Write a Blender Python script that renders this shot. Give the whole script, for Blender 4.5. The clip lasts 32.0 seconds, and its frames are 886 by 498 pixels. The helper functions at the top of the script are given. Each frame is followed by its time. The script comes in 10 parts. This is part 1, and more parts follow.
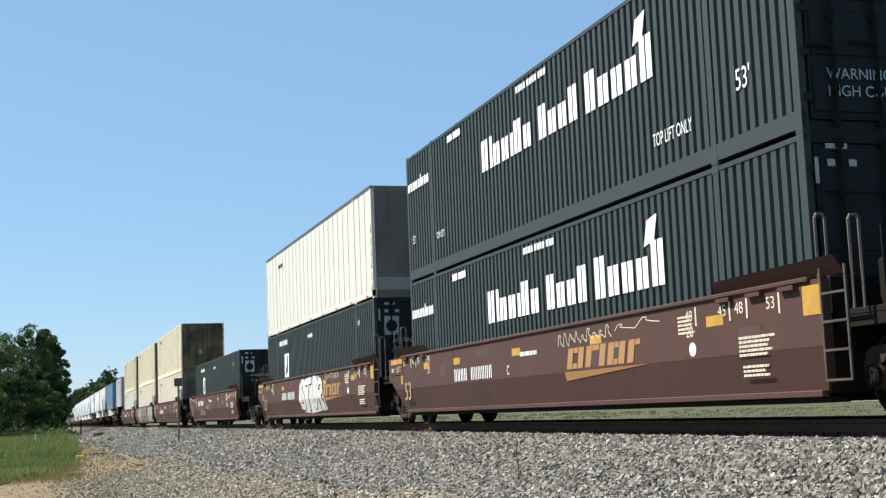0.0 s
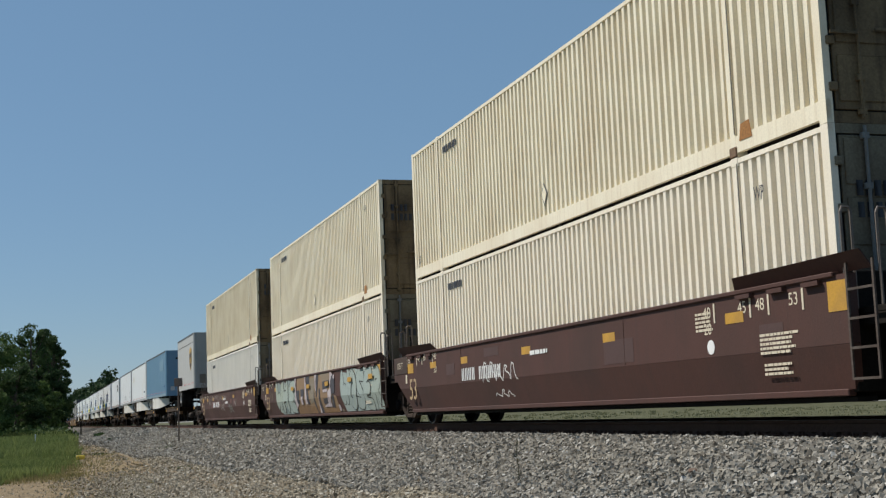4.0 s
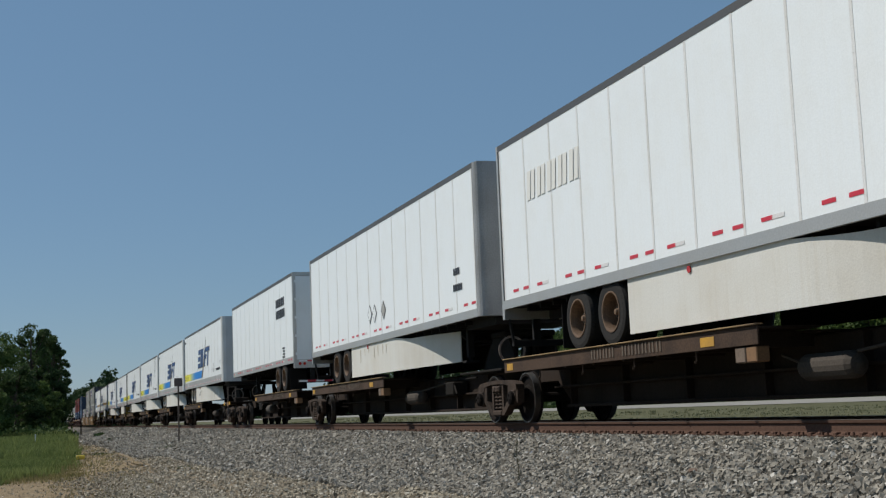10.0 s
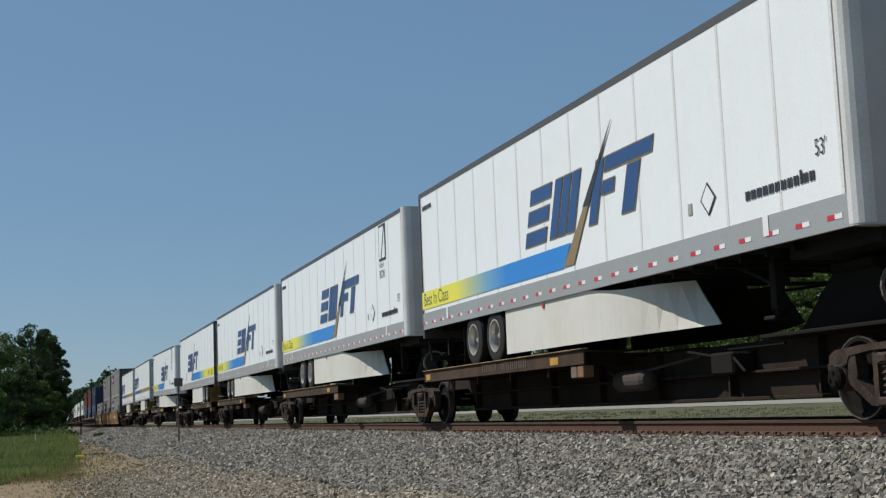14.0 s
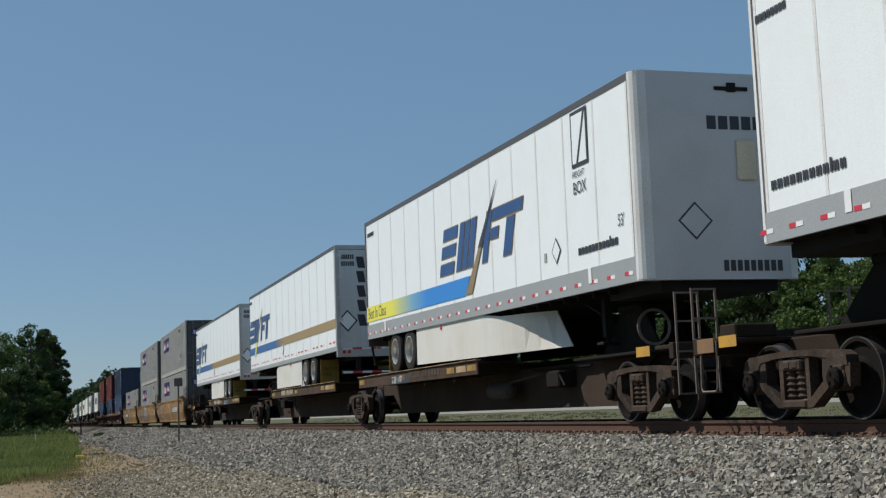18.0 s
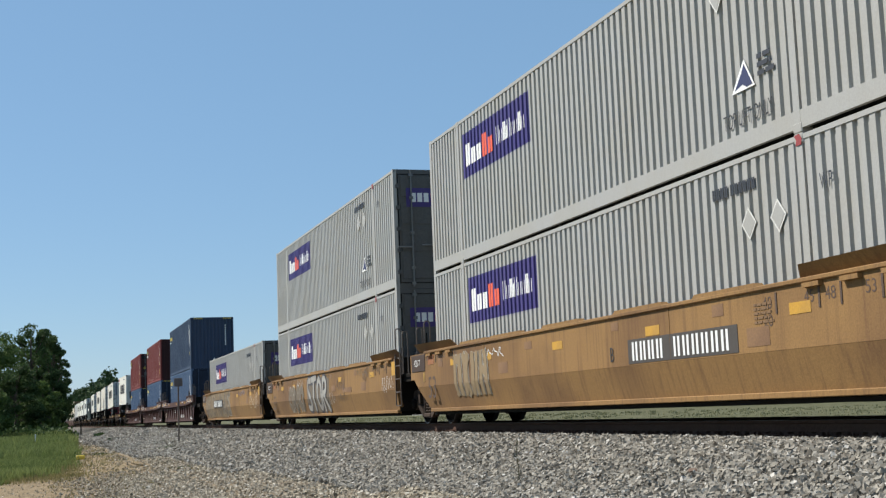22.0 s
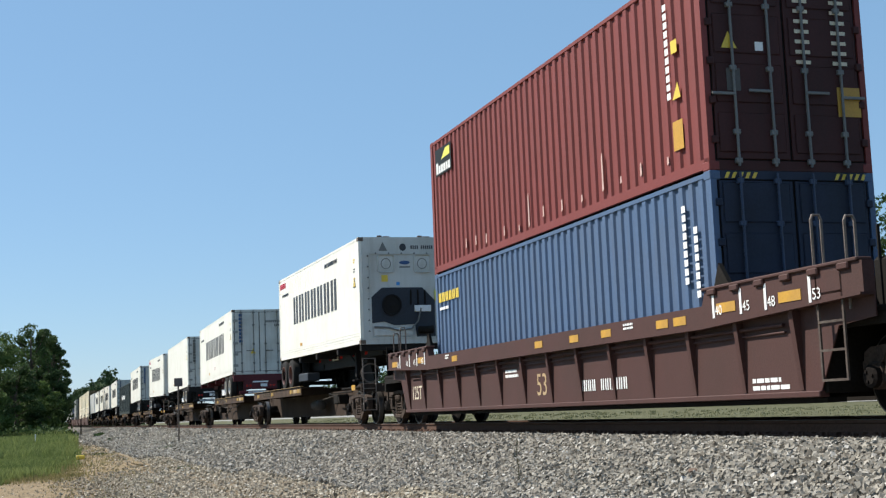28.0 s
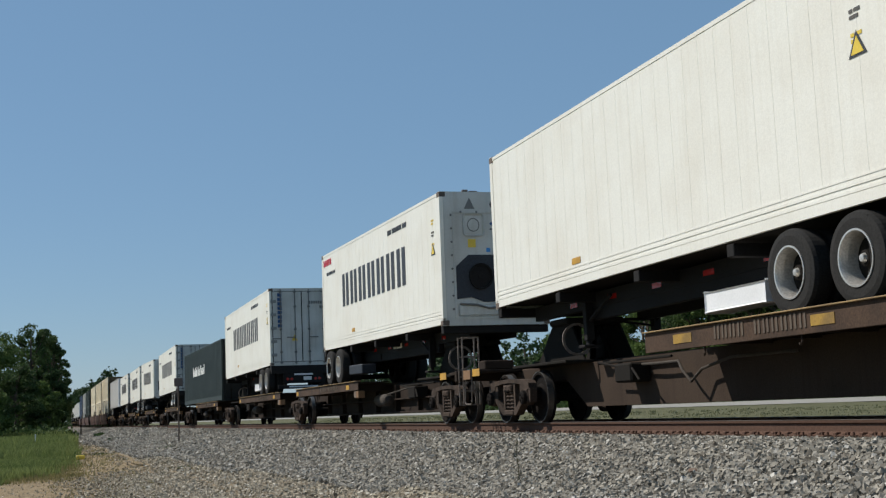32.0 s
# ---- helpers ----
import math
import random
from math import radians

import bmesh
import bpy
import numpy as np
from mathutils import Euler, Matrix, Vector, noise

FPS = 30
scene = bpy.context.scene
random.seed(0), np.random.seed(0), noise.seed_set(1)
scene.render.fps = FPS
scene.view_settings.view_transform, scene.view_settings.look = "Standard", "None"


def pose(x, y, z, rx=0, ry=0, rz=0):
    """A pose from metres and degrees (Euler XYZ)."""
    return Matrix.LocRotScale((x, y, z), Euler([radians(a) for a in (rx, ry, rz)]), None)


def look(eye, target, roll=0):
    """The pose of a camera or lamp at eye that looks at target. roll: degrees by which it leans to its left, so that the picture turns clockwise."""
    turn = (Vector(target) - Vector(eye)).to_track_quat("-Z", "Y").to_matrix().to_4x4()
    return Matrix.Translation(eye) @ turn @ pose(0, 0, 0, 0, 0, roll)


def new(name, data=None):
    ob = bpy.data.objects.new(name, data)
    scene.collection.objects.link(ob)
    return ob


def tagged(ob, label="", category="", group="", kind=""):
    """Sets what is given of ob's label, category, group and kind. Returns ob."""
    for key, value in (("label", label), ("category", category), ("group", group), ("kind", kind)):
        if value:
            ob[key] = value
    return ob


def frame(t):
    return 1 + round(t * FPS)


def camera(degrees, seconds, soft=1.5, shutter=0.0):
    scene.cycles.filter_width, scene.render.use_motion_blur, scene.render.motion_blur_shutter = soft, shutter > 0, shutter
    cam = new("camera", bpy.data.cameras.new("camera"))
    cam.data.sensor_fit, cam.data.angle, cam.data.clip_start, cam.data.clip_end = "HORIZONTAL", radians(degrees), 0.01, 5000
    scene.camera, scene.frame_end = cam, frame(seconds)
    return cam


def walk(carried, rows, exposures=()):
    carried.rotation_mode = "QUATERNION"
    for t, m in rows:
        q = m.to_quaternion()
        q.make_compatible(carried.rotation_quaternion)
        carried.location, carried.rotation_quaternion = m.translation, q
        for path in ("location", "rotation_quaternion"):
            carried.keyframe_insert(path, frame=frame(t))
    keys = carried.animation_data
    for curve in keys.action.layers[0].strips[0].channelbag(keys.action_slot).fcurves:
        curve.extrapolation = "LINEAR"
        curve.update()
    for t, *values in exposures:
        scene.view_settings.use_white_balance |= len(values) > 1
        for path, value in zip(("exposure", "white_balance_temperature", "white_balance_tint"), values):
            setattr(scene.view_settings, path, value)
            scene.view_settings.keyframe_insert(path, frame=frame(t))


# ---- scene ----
# Metres; z = 0 on the rail heads, y runs along the track away from the camera, x to the right.
EYE_Z = 0.27
cam = camera(37.77, 32.0, soft=1.3)
YAW, PITCH, LEAN = radians(17.454), radians(7.124), -2.243
STAND = look((0, 0, EYE_Z), (math.sin(YAW) * math.cos(PITCH), math.cos(YAW) * math.cos(PITCH), EYE_Z + math.sin(PITCH)), LEAN)
EXPOSURES = [(0, 0.74), (1.2, 0.5), (2.0, 0.28), (4.5, -0.08), (6, -0.08), (7, 0.0), (8, 0.2), (9, 0.16), (10, -0.26), (11, -0.22), (12, -0.14), (14, -0.16), (17, -0.14), (19, -0.14), (20, -0.12), (21, 0.04), (22, 0.45), (23, 0.34), (24, 0.28), (25, 0.36), (27.5, 0.62), (28.2, 0.62), (29.0, 0.3), (29.6, 0.1), (32, 0.04)]
walk(cam, [(0, STAND), (32, STAND)], EXPOSURES)

# ---- light ----
SUN_EL, SUN_FROM = 48.0, (-0.80, 0.60)
world = bpy.data.worlds.new("world")
scene.world = world
world.use_nodes = True
wn = world.node_tree.nodes
sky = wn.new("ShaderNodeTexSky")
sky.sky_type = "NISHITA"
sky.sun_disc = False
sky.sun_elevation = radians(SUN_EL)
sky.sun_rotation = math.atan2(SUN_FROM[0], SUN_FROM[1])
sky.air_density, sky.dust_density, sky.ozone_density = 1.0, 0.1, 3.5
sky.altitude = 300
wn["Background"].inputs["Strength"].default_value = 0.09
haze = wn.new("ShaderNodeMixRGB")
haze.inputs["Fac"].default_value = 0.6
haze.inputs["Color2"].default_value = (1.92, 3.54, 5.45, 1)
world.node_tree.links.new(sky.outputs["Color"], haze.inputs["Color1"])
world.node_tree.links.new(haze.outputs["Color"], wn["Background"].inputs["Color"])
sun = new("sun", bpy.data.lights.new("sun", "SUN"))
sun.data.energy, sun.data.angle, sun.data.color = 5.0, radians(0.53), (1.0, 0.95, 0.87)
down = Vector((-SUN_FROM[0], -SUN_FROM[1], -math.tan(radians(SUN_EL)) * math.hypot(*SUN_FROM)))
sun.matrix_world = Matrix.Translation((0, 0, 60)) @ down.to_track_quat("-Z", "Y").to_matrix().to_4x4()

# ---- materials ----
MATS = {}


def paint(name, rgb, rough=0.5, metal=0.0, vary=0.12, scale=3.0, dirt=None, dirt_amount=0.3, streak=0.0, bump=0.05, grain=40.0, spread=0.0, spec=0.5):
    """A worn painted or bare surface: broad stains, fine grain, run-down streaks and slight relief."""
    if name in MATS:
        return MATS[name]
    m = bpy.data.materials.new(name)
    m.use_nodes = True
    nt, bsdf = m.node_tree, m.node_tree.nodes["Principled BSDF"]
    N = lambda kind: nt.nodes.new(kind)
    L = nt.links.new
    co = N("ShaderNodeTexCoord")
    broad = N("ShaderNodeTexNoise")
    broad.inputs["Scale"].default_value, broad.inputs["Detail"].default_value = scale * 0.3, 6
    L(co.outputs["Object"], broad.inputs["Vector"])
    fine = N("ShaderNodeTexNoise")
    fine.inputs["Scale"].default_value, fine.inputs["Detail"].default_value = grain, 4
    L(co.outputs["Object"], fine.inputs["Vector"])
    ramp = N("ShaderNodeMapRange")
    ramp.inputs["From Min"].default_value, ramp.inputs["From Max"].default_value = 0.42, 0.75
    ramp.inputs["To Max"].default_value = dirt_amount
    L(broad.outputs["Fac"], ramp.inputs["Value"])
    mix = N("ShaderNodeMixRGB")
    mix.inputs["Color1"].default_value = (*rgb, 1)
    mix.inputs["Color2"].default_value = (*(dirt or tuple(c * 0.55 for c in rgb)), 1)
    L(ramp.outputs["Result"], mix.inputs["Fac"])
    colour = mix.outputs["Color"]
    if streak:
        mp = N("ShaderNodeMapping")
        mp.inputs["Scale"].default_value = (4.0, 9.0, 0.35)
        L(co.outputs["Object"], mp.inputs["Vector"])
        st = N("ShaderNodeTexNoise")
        st.inputs["Scale"].default_value, st.inputs["Detail"].default_value = 1.6, 5
        L(mp.outputs["Vector"], st.inputs["Vector"])
        sr = N("ShaderNodeMapRange")
        sr.inputs["From Min"].default_value, sr.inputs["From Max"].default_value, sr.inputs["To Max"].default_value = 0.5, 0.8, streak
        L(st.outputs["Fac"], sr.inputs["Value"])
        m2 = N("ShaderNodeMixRGB")
        m2.inputs["Color2"].default_value = (*(dirt or tuple(c * 0.5 for c in rgb)), 1)
        L(sr.outputs["Result"], m2.inputs["Fac"])
        L(colour, m2.inputs["Color1"])
        colour = m2.outputs["Color"]
    fr = N("ShaderNodeMapRange")
    fr.inputs["From Min"].default_value, fr.inputs["From Max"].default_value = 0.3, 0.7
    fr.inputs["To Min"].default_value, fr.inputs["To Max"].default_value = 1 - vary, 1 + vary
    L(fine.outputs["Fac"], fr.inputs["Value"])
    hsv = N("ShaderNodeHueSaturation")
    L(colour, hsv.inputs["Color"])
    val = fr.outputs["Result"]
    if spread:
        info = N("ShaderNodeObjectInfo")
        sp = N("ShaderNodeMapRange")
        sp.inputs["To Min"].default_value, sp.inputs["To Max"].default_value = 1 - spread, 1 + spread
        L(info.outputs["Random"], sp.inputs["Value"])
        mul = N("ShaderNodeMath")
        mul.operation = "MULTIPLY"
        L(val, mul.inputs[0])
        L(sp.outputs["Result"], mul.inputs[1])
        val = mul.outputs["Value"]
    L(val, hsv.inputs["Value"])
    L(hsv.outputs["Color"], bsdf.inputs["Base Color"])
    bsdf.inputs["Metallic"].default_value = metal
    bsdf.inputs["Specular IOR Level"].default_value = spec
    rr = N("ShaderNodeMapRange")
    rr.inputs["To Min"].default_value, rr.inputs["To Max"].default_value = max(0.05, rough - 0.1), min(1, rough + 0.15)
    L(broad.outputs["Fac"], rr.inputs["Value"])
    L(rr.outputs["Result"], bsdf.inputs["Roughness"])
    if bump:
        b = N("ShaderNodeBump")
        b.inputs["Strength"].default_value, b.inputs["Distance"].default_value = bump * 4, 0.01
        L(fine.outputs["Fac"], b.inputs["Height"])
        L(b.outputs["Normal"], bsdf.inputs["Normal"])
    MATS[name] = m
    return m


BROWN = paint("freight_brown", (0.078, 0.036, 0.028), 0.65, vary=0.10, dirt=(0.05, 0.031, 0.026), dirt_amount=0.65, streak=0.45, spec=0.25)
RUSTINK = paint("rusty_dark_lettering", (0.075, 0.045, 0.03), 0.7, vary=0.2)
OLDINK = paint("worn_off_lettering", (0.19, 0.108, 0.05), 0.75, vary=0.2)
RUSTPATCH = paint("rusty_brown_repaint", (0.205, 0.112, 0.050), 0.75, vary=0.15, dirt=(0.12, 0.06, 0.032), dirt_amount=0.8)
PATCHPALE = paint("pale_tag", (0.42, 0.36, 0.27), 0.7, vary=0.15)
REDRUST = paint("reddish_repaint", (0.27, 0.10, 0.035), 0.75, vary=0.15, dirt=(0.22, 0.11, 0.05), dirt_amount=0.6)
PLATEDARK = paint("dark_number_plate", (0.055, 0.036, 0.028), 0.7, vary=0.15, dirt=(0.09, 0.06, 0.045), dirt_amount=0.5, scale=8, spec=0.25)
YELLOWCAR = paint("faded_yellow", (0.25, 0.142, 0.053), 0.75, vary=0.14, dirt=(0.105, 0.055, 0.03), dirt_amount=1.0, streak=0.7, scale=1.6, spec=0.25)
DARKSTEEL = paint("grimy_steel", (0.014, 0.012, 0.010), 0.85, 0.0, vary=0.25, dirt=(0.022, 0.017, 0.013), spec=0.12)
TRUCKMAT = paint("dusty_cast_steel", (0.062, 0.044, 0.034), 0.9, 0.0, vary=0.35, dirt=(0.016, 0.013, 0.011), dirt_amount=0.8, scale=9, spec=0.15)
WHEELMAT = paint("wheel_steel", (0.012, 0.010, 0.009), 0.9, 0.0, vary=0.25, dirt=(0.022, 0.016, 0.013), spec=0.08)
TREAD = paint("polished_tread", (0.13, 0.12, 0.11), 0.45, 0.7, vary=0.15)
SPINE = paint("spine_brown", (0.036, 0.026, 0.020), 0.85, vary=0.18, dirt=(0.018, 0.013, 0.011), dirt_amount=0.7, streak=0.35, spec=0.1)
DECKEDGE = paint("rusty_brown_deck_edge", (0.068, 0.042, 0.028), 0.8, vary=0.25, dirt=(0.03, 0.022, 0.018), dirt_amount=0.9, scale=5, spec=0.2)
REFLECT = paint("yellow_reflector", (0.50, 0.27, 0.03), 0.5, vary=0.1, dirt=(0.26, 0.15, 0.05), dirt_amount=0.5, scale=8)
STENCIL = paint("cream_stencil", (0.66, 0.58, 0.44), 0.6, vary=0.1, dirt=(0.35, 0.26, 0.2), scale=8)
WHITEPAINT = paint("white_lettering", (0.8, 0.8, 0.78), 0.5, vary=0.05, dirt=(0.5, 0.48, 0.44))
LADDERMAT = paint("grimy_ladder_steel", (0.07, 0.052, 0.042), 0.7, 0.1, vary=0.25, dirt=(0.16, 0.14, 0.12), dirt_amount=0.6, scale=14, spec=0.25)
GRAB = paint("worn_grab_iron", (0.15, 0.12, 0.10), 0.6, 0.2, vary=0.2)
GREEN = paint("dark_green_container", (0.032, 0.042, 0.038), 0.55, vary=0.08, dirt=(0.042, 0.045, 0.041), streak=0.35, spec=0.25)
NAVYGREEN = paint("slate_green_container", (0.033, 0.045, 0.045), 0.55, vary=0.08, dirt=(0.043, 0.05, 0.048), streak=0.35, spec=0.25)
# Darker than the green sides; the end's shade is in this colour.
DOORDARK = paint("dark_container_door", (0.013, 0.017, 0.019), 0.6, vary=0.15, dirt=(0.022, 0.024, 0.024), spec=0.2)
CREAM = paint("cream_container", (0.82, 0.745, 0.575), 0.5, vary=0.06, dirt=(0.55, 0.43, 0.28), dirt_amount=0.4, streak=0.5)
CREAMLIGHT = paint("pale_cream_container", (0.82, 0.745, 0.61), 0.5, vary=0.05, dirt=(0.6, 0.5, 0.34), dirt_amount=0.3, streak=0.35)
# Cream doors: real grime and rust, with the end's shade painted in too.
DIRTYSHADEEND = paint("soiled_cream_door", (0.185, 0.13, 0.07), 0.7, vary=0.2, dirt=(0.022, 0.014, 0.010), dirt_amount=1.0, streak=1.0, scale=3.2, spec=0.25)
WHITEBOX = paint("cream_white_container", (0.62, 0.60, 0.53), 0.5, vary=0.05, dirt=(0.42, 0.37, 0.28), dirt_amount=0.35, streak=0.4)
GREYBOX = paint("grey_container", (0.345, 0.338, 0.318), 0.5, vary=0.06, dirt=(0.31, 0.29, 0.245), dirt_amount=0.55, streak=0.4)
# Doors of the light grey boxes: grime plus shade mixed into the grey.
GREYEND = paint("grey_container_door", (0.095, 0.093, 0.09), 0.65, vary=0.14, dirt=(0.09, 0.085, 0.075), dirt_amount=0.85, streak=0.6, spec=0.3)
BLUEBOX = paint("blue_container", (0.068, 0.115, 0.205), 0.55, vary=0.08, dirt=(0.075, 0.095, 0.13), streak=0.5, spec=0.35)
BLUEDARK = paint("navy_container", (0.036, 0.056, 0.104), 0.5, vary=0.08, dirt=(0.04, 0.05, 0.065), streak=0.4, spec=0.35)
REDBOX = paint("oxide_red_container", (0.185, 0.038, 0.033), 0.6, vary=0.08, dirt=(0.12, 0.032, 0.028), streak=0.4, spec=0.35)
TRAILWHITE = paint("white_trailer_sheet", (0.80, 0.835, 0.85), 0.35, vary=0.03, dirt=(0.68, 0.66, 0.60), dirt_amount=0.35, streak=0.12)
TRAILGREY = paint("pale_grey_trailer_sheet", (0.46, 0.455, 0.435), 0.45, vary=0.05, dirt=(0.36, 0.345, 0.32), streak=0.15)
TRAILBLUE = paint("sky_blue_trailer_sheet", (0.125, 0.238, 0.345), 0.4, vary=0.05, dirt=(0.105, 0.20, 0.29), dirt_amount=0.4, streak=0.2)
ALU = paint("dull_aluminium", (0.46, 0.46, 0.45), 0.45, 0.55, vary=0.08, dirt=(0.3, 0.29, 0.27))
NOSE = paint("pale_grey_trailer_nose", (0.54, 0.55, 0.56), 0.45, vary=0.06, dirt=(0.38, 0.38, 0.37), dirt_amount=0.5)
SKIRT = paint("white_side_skirt", (0.66, 0.65, 0.605), 0.45, vary=0.05, dirt=(0.5, 0.44, 0.34), dirt_amount=0.4, streak=0.25)
RUBBER = paint("dusty_tyre", (0.021, 0.0205, 0.020), 0.9, vary=0.25, dirt=(0.036, 0.033, 0.029), spec=0.2)
RIM = paint("bare_metal_wheel_rim", (0.58, 0.57, 0.54), 0.35, 0.5, vary=0.2, dirt=(0.16, 0.12, 0.09), dirt_amount=0.6)
REDRIM = paint("rusty_wheel_rim", (0.11, 0.042, 0.034), 0.5, 0.1, vary=0.2)
CHASSIS = paint("chassis_black", (0.012, 0.011, 0.011), 0.75, 0.0, vary=0.2, dirt=(0.028, 0.022, 0.018), spec=0.2)
CHASSISRED = paint("chassis_maroon", (0.085, 0.013, 0.017), 0.65, vary=0.15, spec=0.3)
REDTAPE = paint("red_reflective_tape", (0.55, 0.03, 0.05), 0.35, vary=0.05)
FADEDTAPE = paint("faded_white_tape", (0.68, 0.67, 0.66), 0.4, vary=0.06)
WHITETAPE = paint("white_reflective_tape", (0.78, 0.78, 0.78), 0.35, vary=0.05)
INK = paint("dark_lettering", (0.03, 0.032, 0.04), 0.5, vary=0.1)
LOGOBLUE = paint("logo_blue", (0.022, 0.075, 0.215), 0.4, vary=0.06)
STRIPEBLUE = paint("stripe_blue", (0.03, 0.24, 0.60), 0.35, vary=0.05)
STRIPEYELLOW = paint("stripe_yellow", (0.78, 0.72, 0.10), 0.35, vary=0.05)
STRIPEGOLD = paint("stripe_gold", (0.26, 0.18, 0.08), 0.35, vary=0.08)
PURPLE = paint("purple_panel", (0.042, 0.022, 0.15), 0.45, vary=0.08, dirt=(0.06, 0.045, 0.13), dirt_amount=0.3)
ORANGE = paint("orange_lettering", (0.75, 0.10, 0.03), 0.4, vary=0.05)
SHIELDBROWN = paint("shield_brown", (0.07, 0.035, 0.02), 0.4, vary=0.05)
SHIELDGOLD = paint("shield_gold", (0.5, 0.31, 0.06), 0.4, vary=0.05)
SEACOYELLOW = paint("yellow_lettering", (0.72, 0.52, 0.06), 0.45, vary=0.06)
LIGHTRED = paint("red_lamp_lens", (0.45, 0.02, 0.015), 0.2, vary=0.05)
MACHINE = paint("reefer_machinery", (0.022, 0.028, 0.04), 0.6, 0.2, vary=0.3)
DARKCAP = paint("dark_roof_rail", (0.09, 0.09, 0.09), 0.5, 0.3, vary=0.1)
SEAM = paint("riveted_seam", (0.70, 0.70, 0.69), 0.45, vary=0.08, dirt=(0.48, 0.46, 0.42), dirt_amount=0.5)
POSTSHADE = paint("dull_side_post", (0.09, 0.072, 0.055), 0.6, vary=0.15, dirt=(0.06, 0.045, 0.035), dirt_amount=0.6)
# End of the white box: soiling, and its unlit face painted darker.
ENDGREY = paint("soiled_shaded_grey_end", (0.155, 0.135, 0.115), 0.6, vary=0.12, dirt=(0.085, 0.068, 0.052), dirt_amount=0.8, streak=0.5, spec=0.3)
LIP = paint("worn_yellow_lip", (0.27, 0.175, 0.07), 0.7, vary=0.2, dirt=(0.11, 0.07, 0.04), dirt_amount=0.9, scale=5)
TANMARK = paint("tan_stencil", (0.42, 0.30, 0.16), 0.65, vary=0.12, dirt=(0.2, 0.13, 0.08), dirt_amount=0.6, scale=6)
# Rear doors out of the sun: their shade is painted as this grey.
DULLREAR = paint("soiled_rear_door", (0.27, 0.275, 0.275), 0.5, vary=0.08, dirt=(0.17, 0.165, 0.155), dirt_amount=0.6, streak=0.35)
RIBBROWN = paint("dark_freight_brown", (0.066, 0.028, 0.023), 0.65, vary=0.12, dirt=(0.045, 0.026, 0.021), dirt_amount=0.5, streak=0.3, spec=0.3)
# Red doors: dirt, and a red lowered to carry the shade on the ends.
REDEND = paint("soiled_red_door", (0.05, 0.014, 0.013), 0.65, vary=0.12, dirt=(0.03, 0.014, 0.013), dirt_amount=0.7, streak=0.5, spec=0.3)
YELLOWEND = paint("grimy_yellow_end", (0.075, 0.045, 0.025), 0.75, vary=0.2, dirt=(0.03, 0.022, 0.016), dirt_amount=0.8, spec=0.2)
PATCHRED = paint("fresh_red_brown_patch", (0.115, 0.036, 0.03), 0.6, vary=0.1, dirt=(0.08, 0.032, 0.027), dirt_amount=0.5)
PATCHBROWN = paint("repainted_brown_patch", (0.066, 0.031, 0.026), 0.65, vary=0.12, dirt=(0.06, 0.03, 0.025), dirt_amount=0.5)
DOORWHITE = paint("soiled_white_door", (0.56, 0.56, 0.53), 0.5, vary=0.08, dirt=(0.28, 0.26, 0.22), dirt_amount=0.6, streak=0.45)
REEFER = paint("cream_white_reefer_side", (0.76, 0.745, 0.675), 0.45, vary=0.05, dirt=(0.56, 0.51, 0.42), dirt_amount=0.35, streak=0.25)
# Machinery end: side white with stains, toned down for its shaded face.
REEFEREND = paint("soiled_shaded_reefer_end", (0.56, 0.565, 0.54), 0.55, vary=0.08, dirt=(0.30, 0.27, 0.22), dirt_amount=0.5, streak=0.4)
DARKROD = paint("dull_lock_rod", (0.17, 0.17, 0.165), 0.6, 0.2, vary=0.12)
GALV = paint("galvanised", (0.45, 0.46, 0.46), 0.4, 0.5, vary=0.1)


def stripe_blend(name, stops):
    """A printed stripe whose colour runs over along y; stops: (y, colour), y rising."""
    m = bpy.data.materials.new(name)
    m.use_nodes = True
    nt, bsdf = m.node_tree, m.node_tree.nodes["Principled BSDF"]
    co = nt.nodes.new("ShaderNodeTexCoord")
    sp = nt.nodes.new("ShaderNodeSeparateXYZ")
    nt.links.new(co.outputs["Object"], sp.inputs["Vector"])
    mr = nt.nodes.new("ShaderNodeMapRange")
    a, b = stops[0][0], stops[-1][0]
    mr.inputs["From Min"].default_value, mr.inputs["From Max"].default_value = a, b
    nt.links.new(sp.outputs["Y"], mr.inputs["Value"])
    ramp = nt.nodes.new("ShaderNodeValToRGB")
    el = ramp.color_ramp.elements
    el[0].color, el[1].color = (*stops[0][1], 1), (*stops[-1][1], 1)
    for y, c in stops[1:-1]:
        e = el.new((y - a) / (b - a))
        e.color = (*c, 1)
    nt.links.new(mr.outputs["Result"], ramp.inputs["Fac"])
    nt.links.new(ramp.outputs["Color"], bsdf.inputs["Base Color"])
    bsdf.inputs["Roughness"].default_value = 0.38
    return m


# ---- building blocks ----
def box(bm, x0, x1, y0, y1, z0, z1, bevel=0.0):
    r = bmesh.ops.create_cube(bm, size=1)
    for v in r["verts"]:
        v.co = Vector((x0 + (v.co.x + 0.5) * (x1 - x0), y0 + (v.co.y + 0.5) * (y1 - y0), z0 + (v.co.z + 0.5) * (z1 - z0)))
    if bevel:
        bmesh.ops.bevel(bm, geom=list({e for v in r["verts"] for e in v.link_edges}), offset=bevel, segments=1, affect="EDGES")
    return r["verts"]


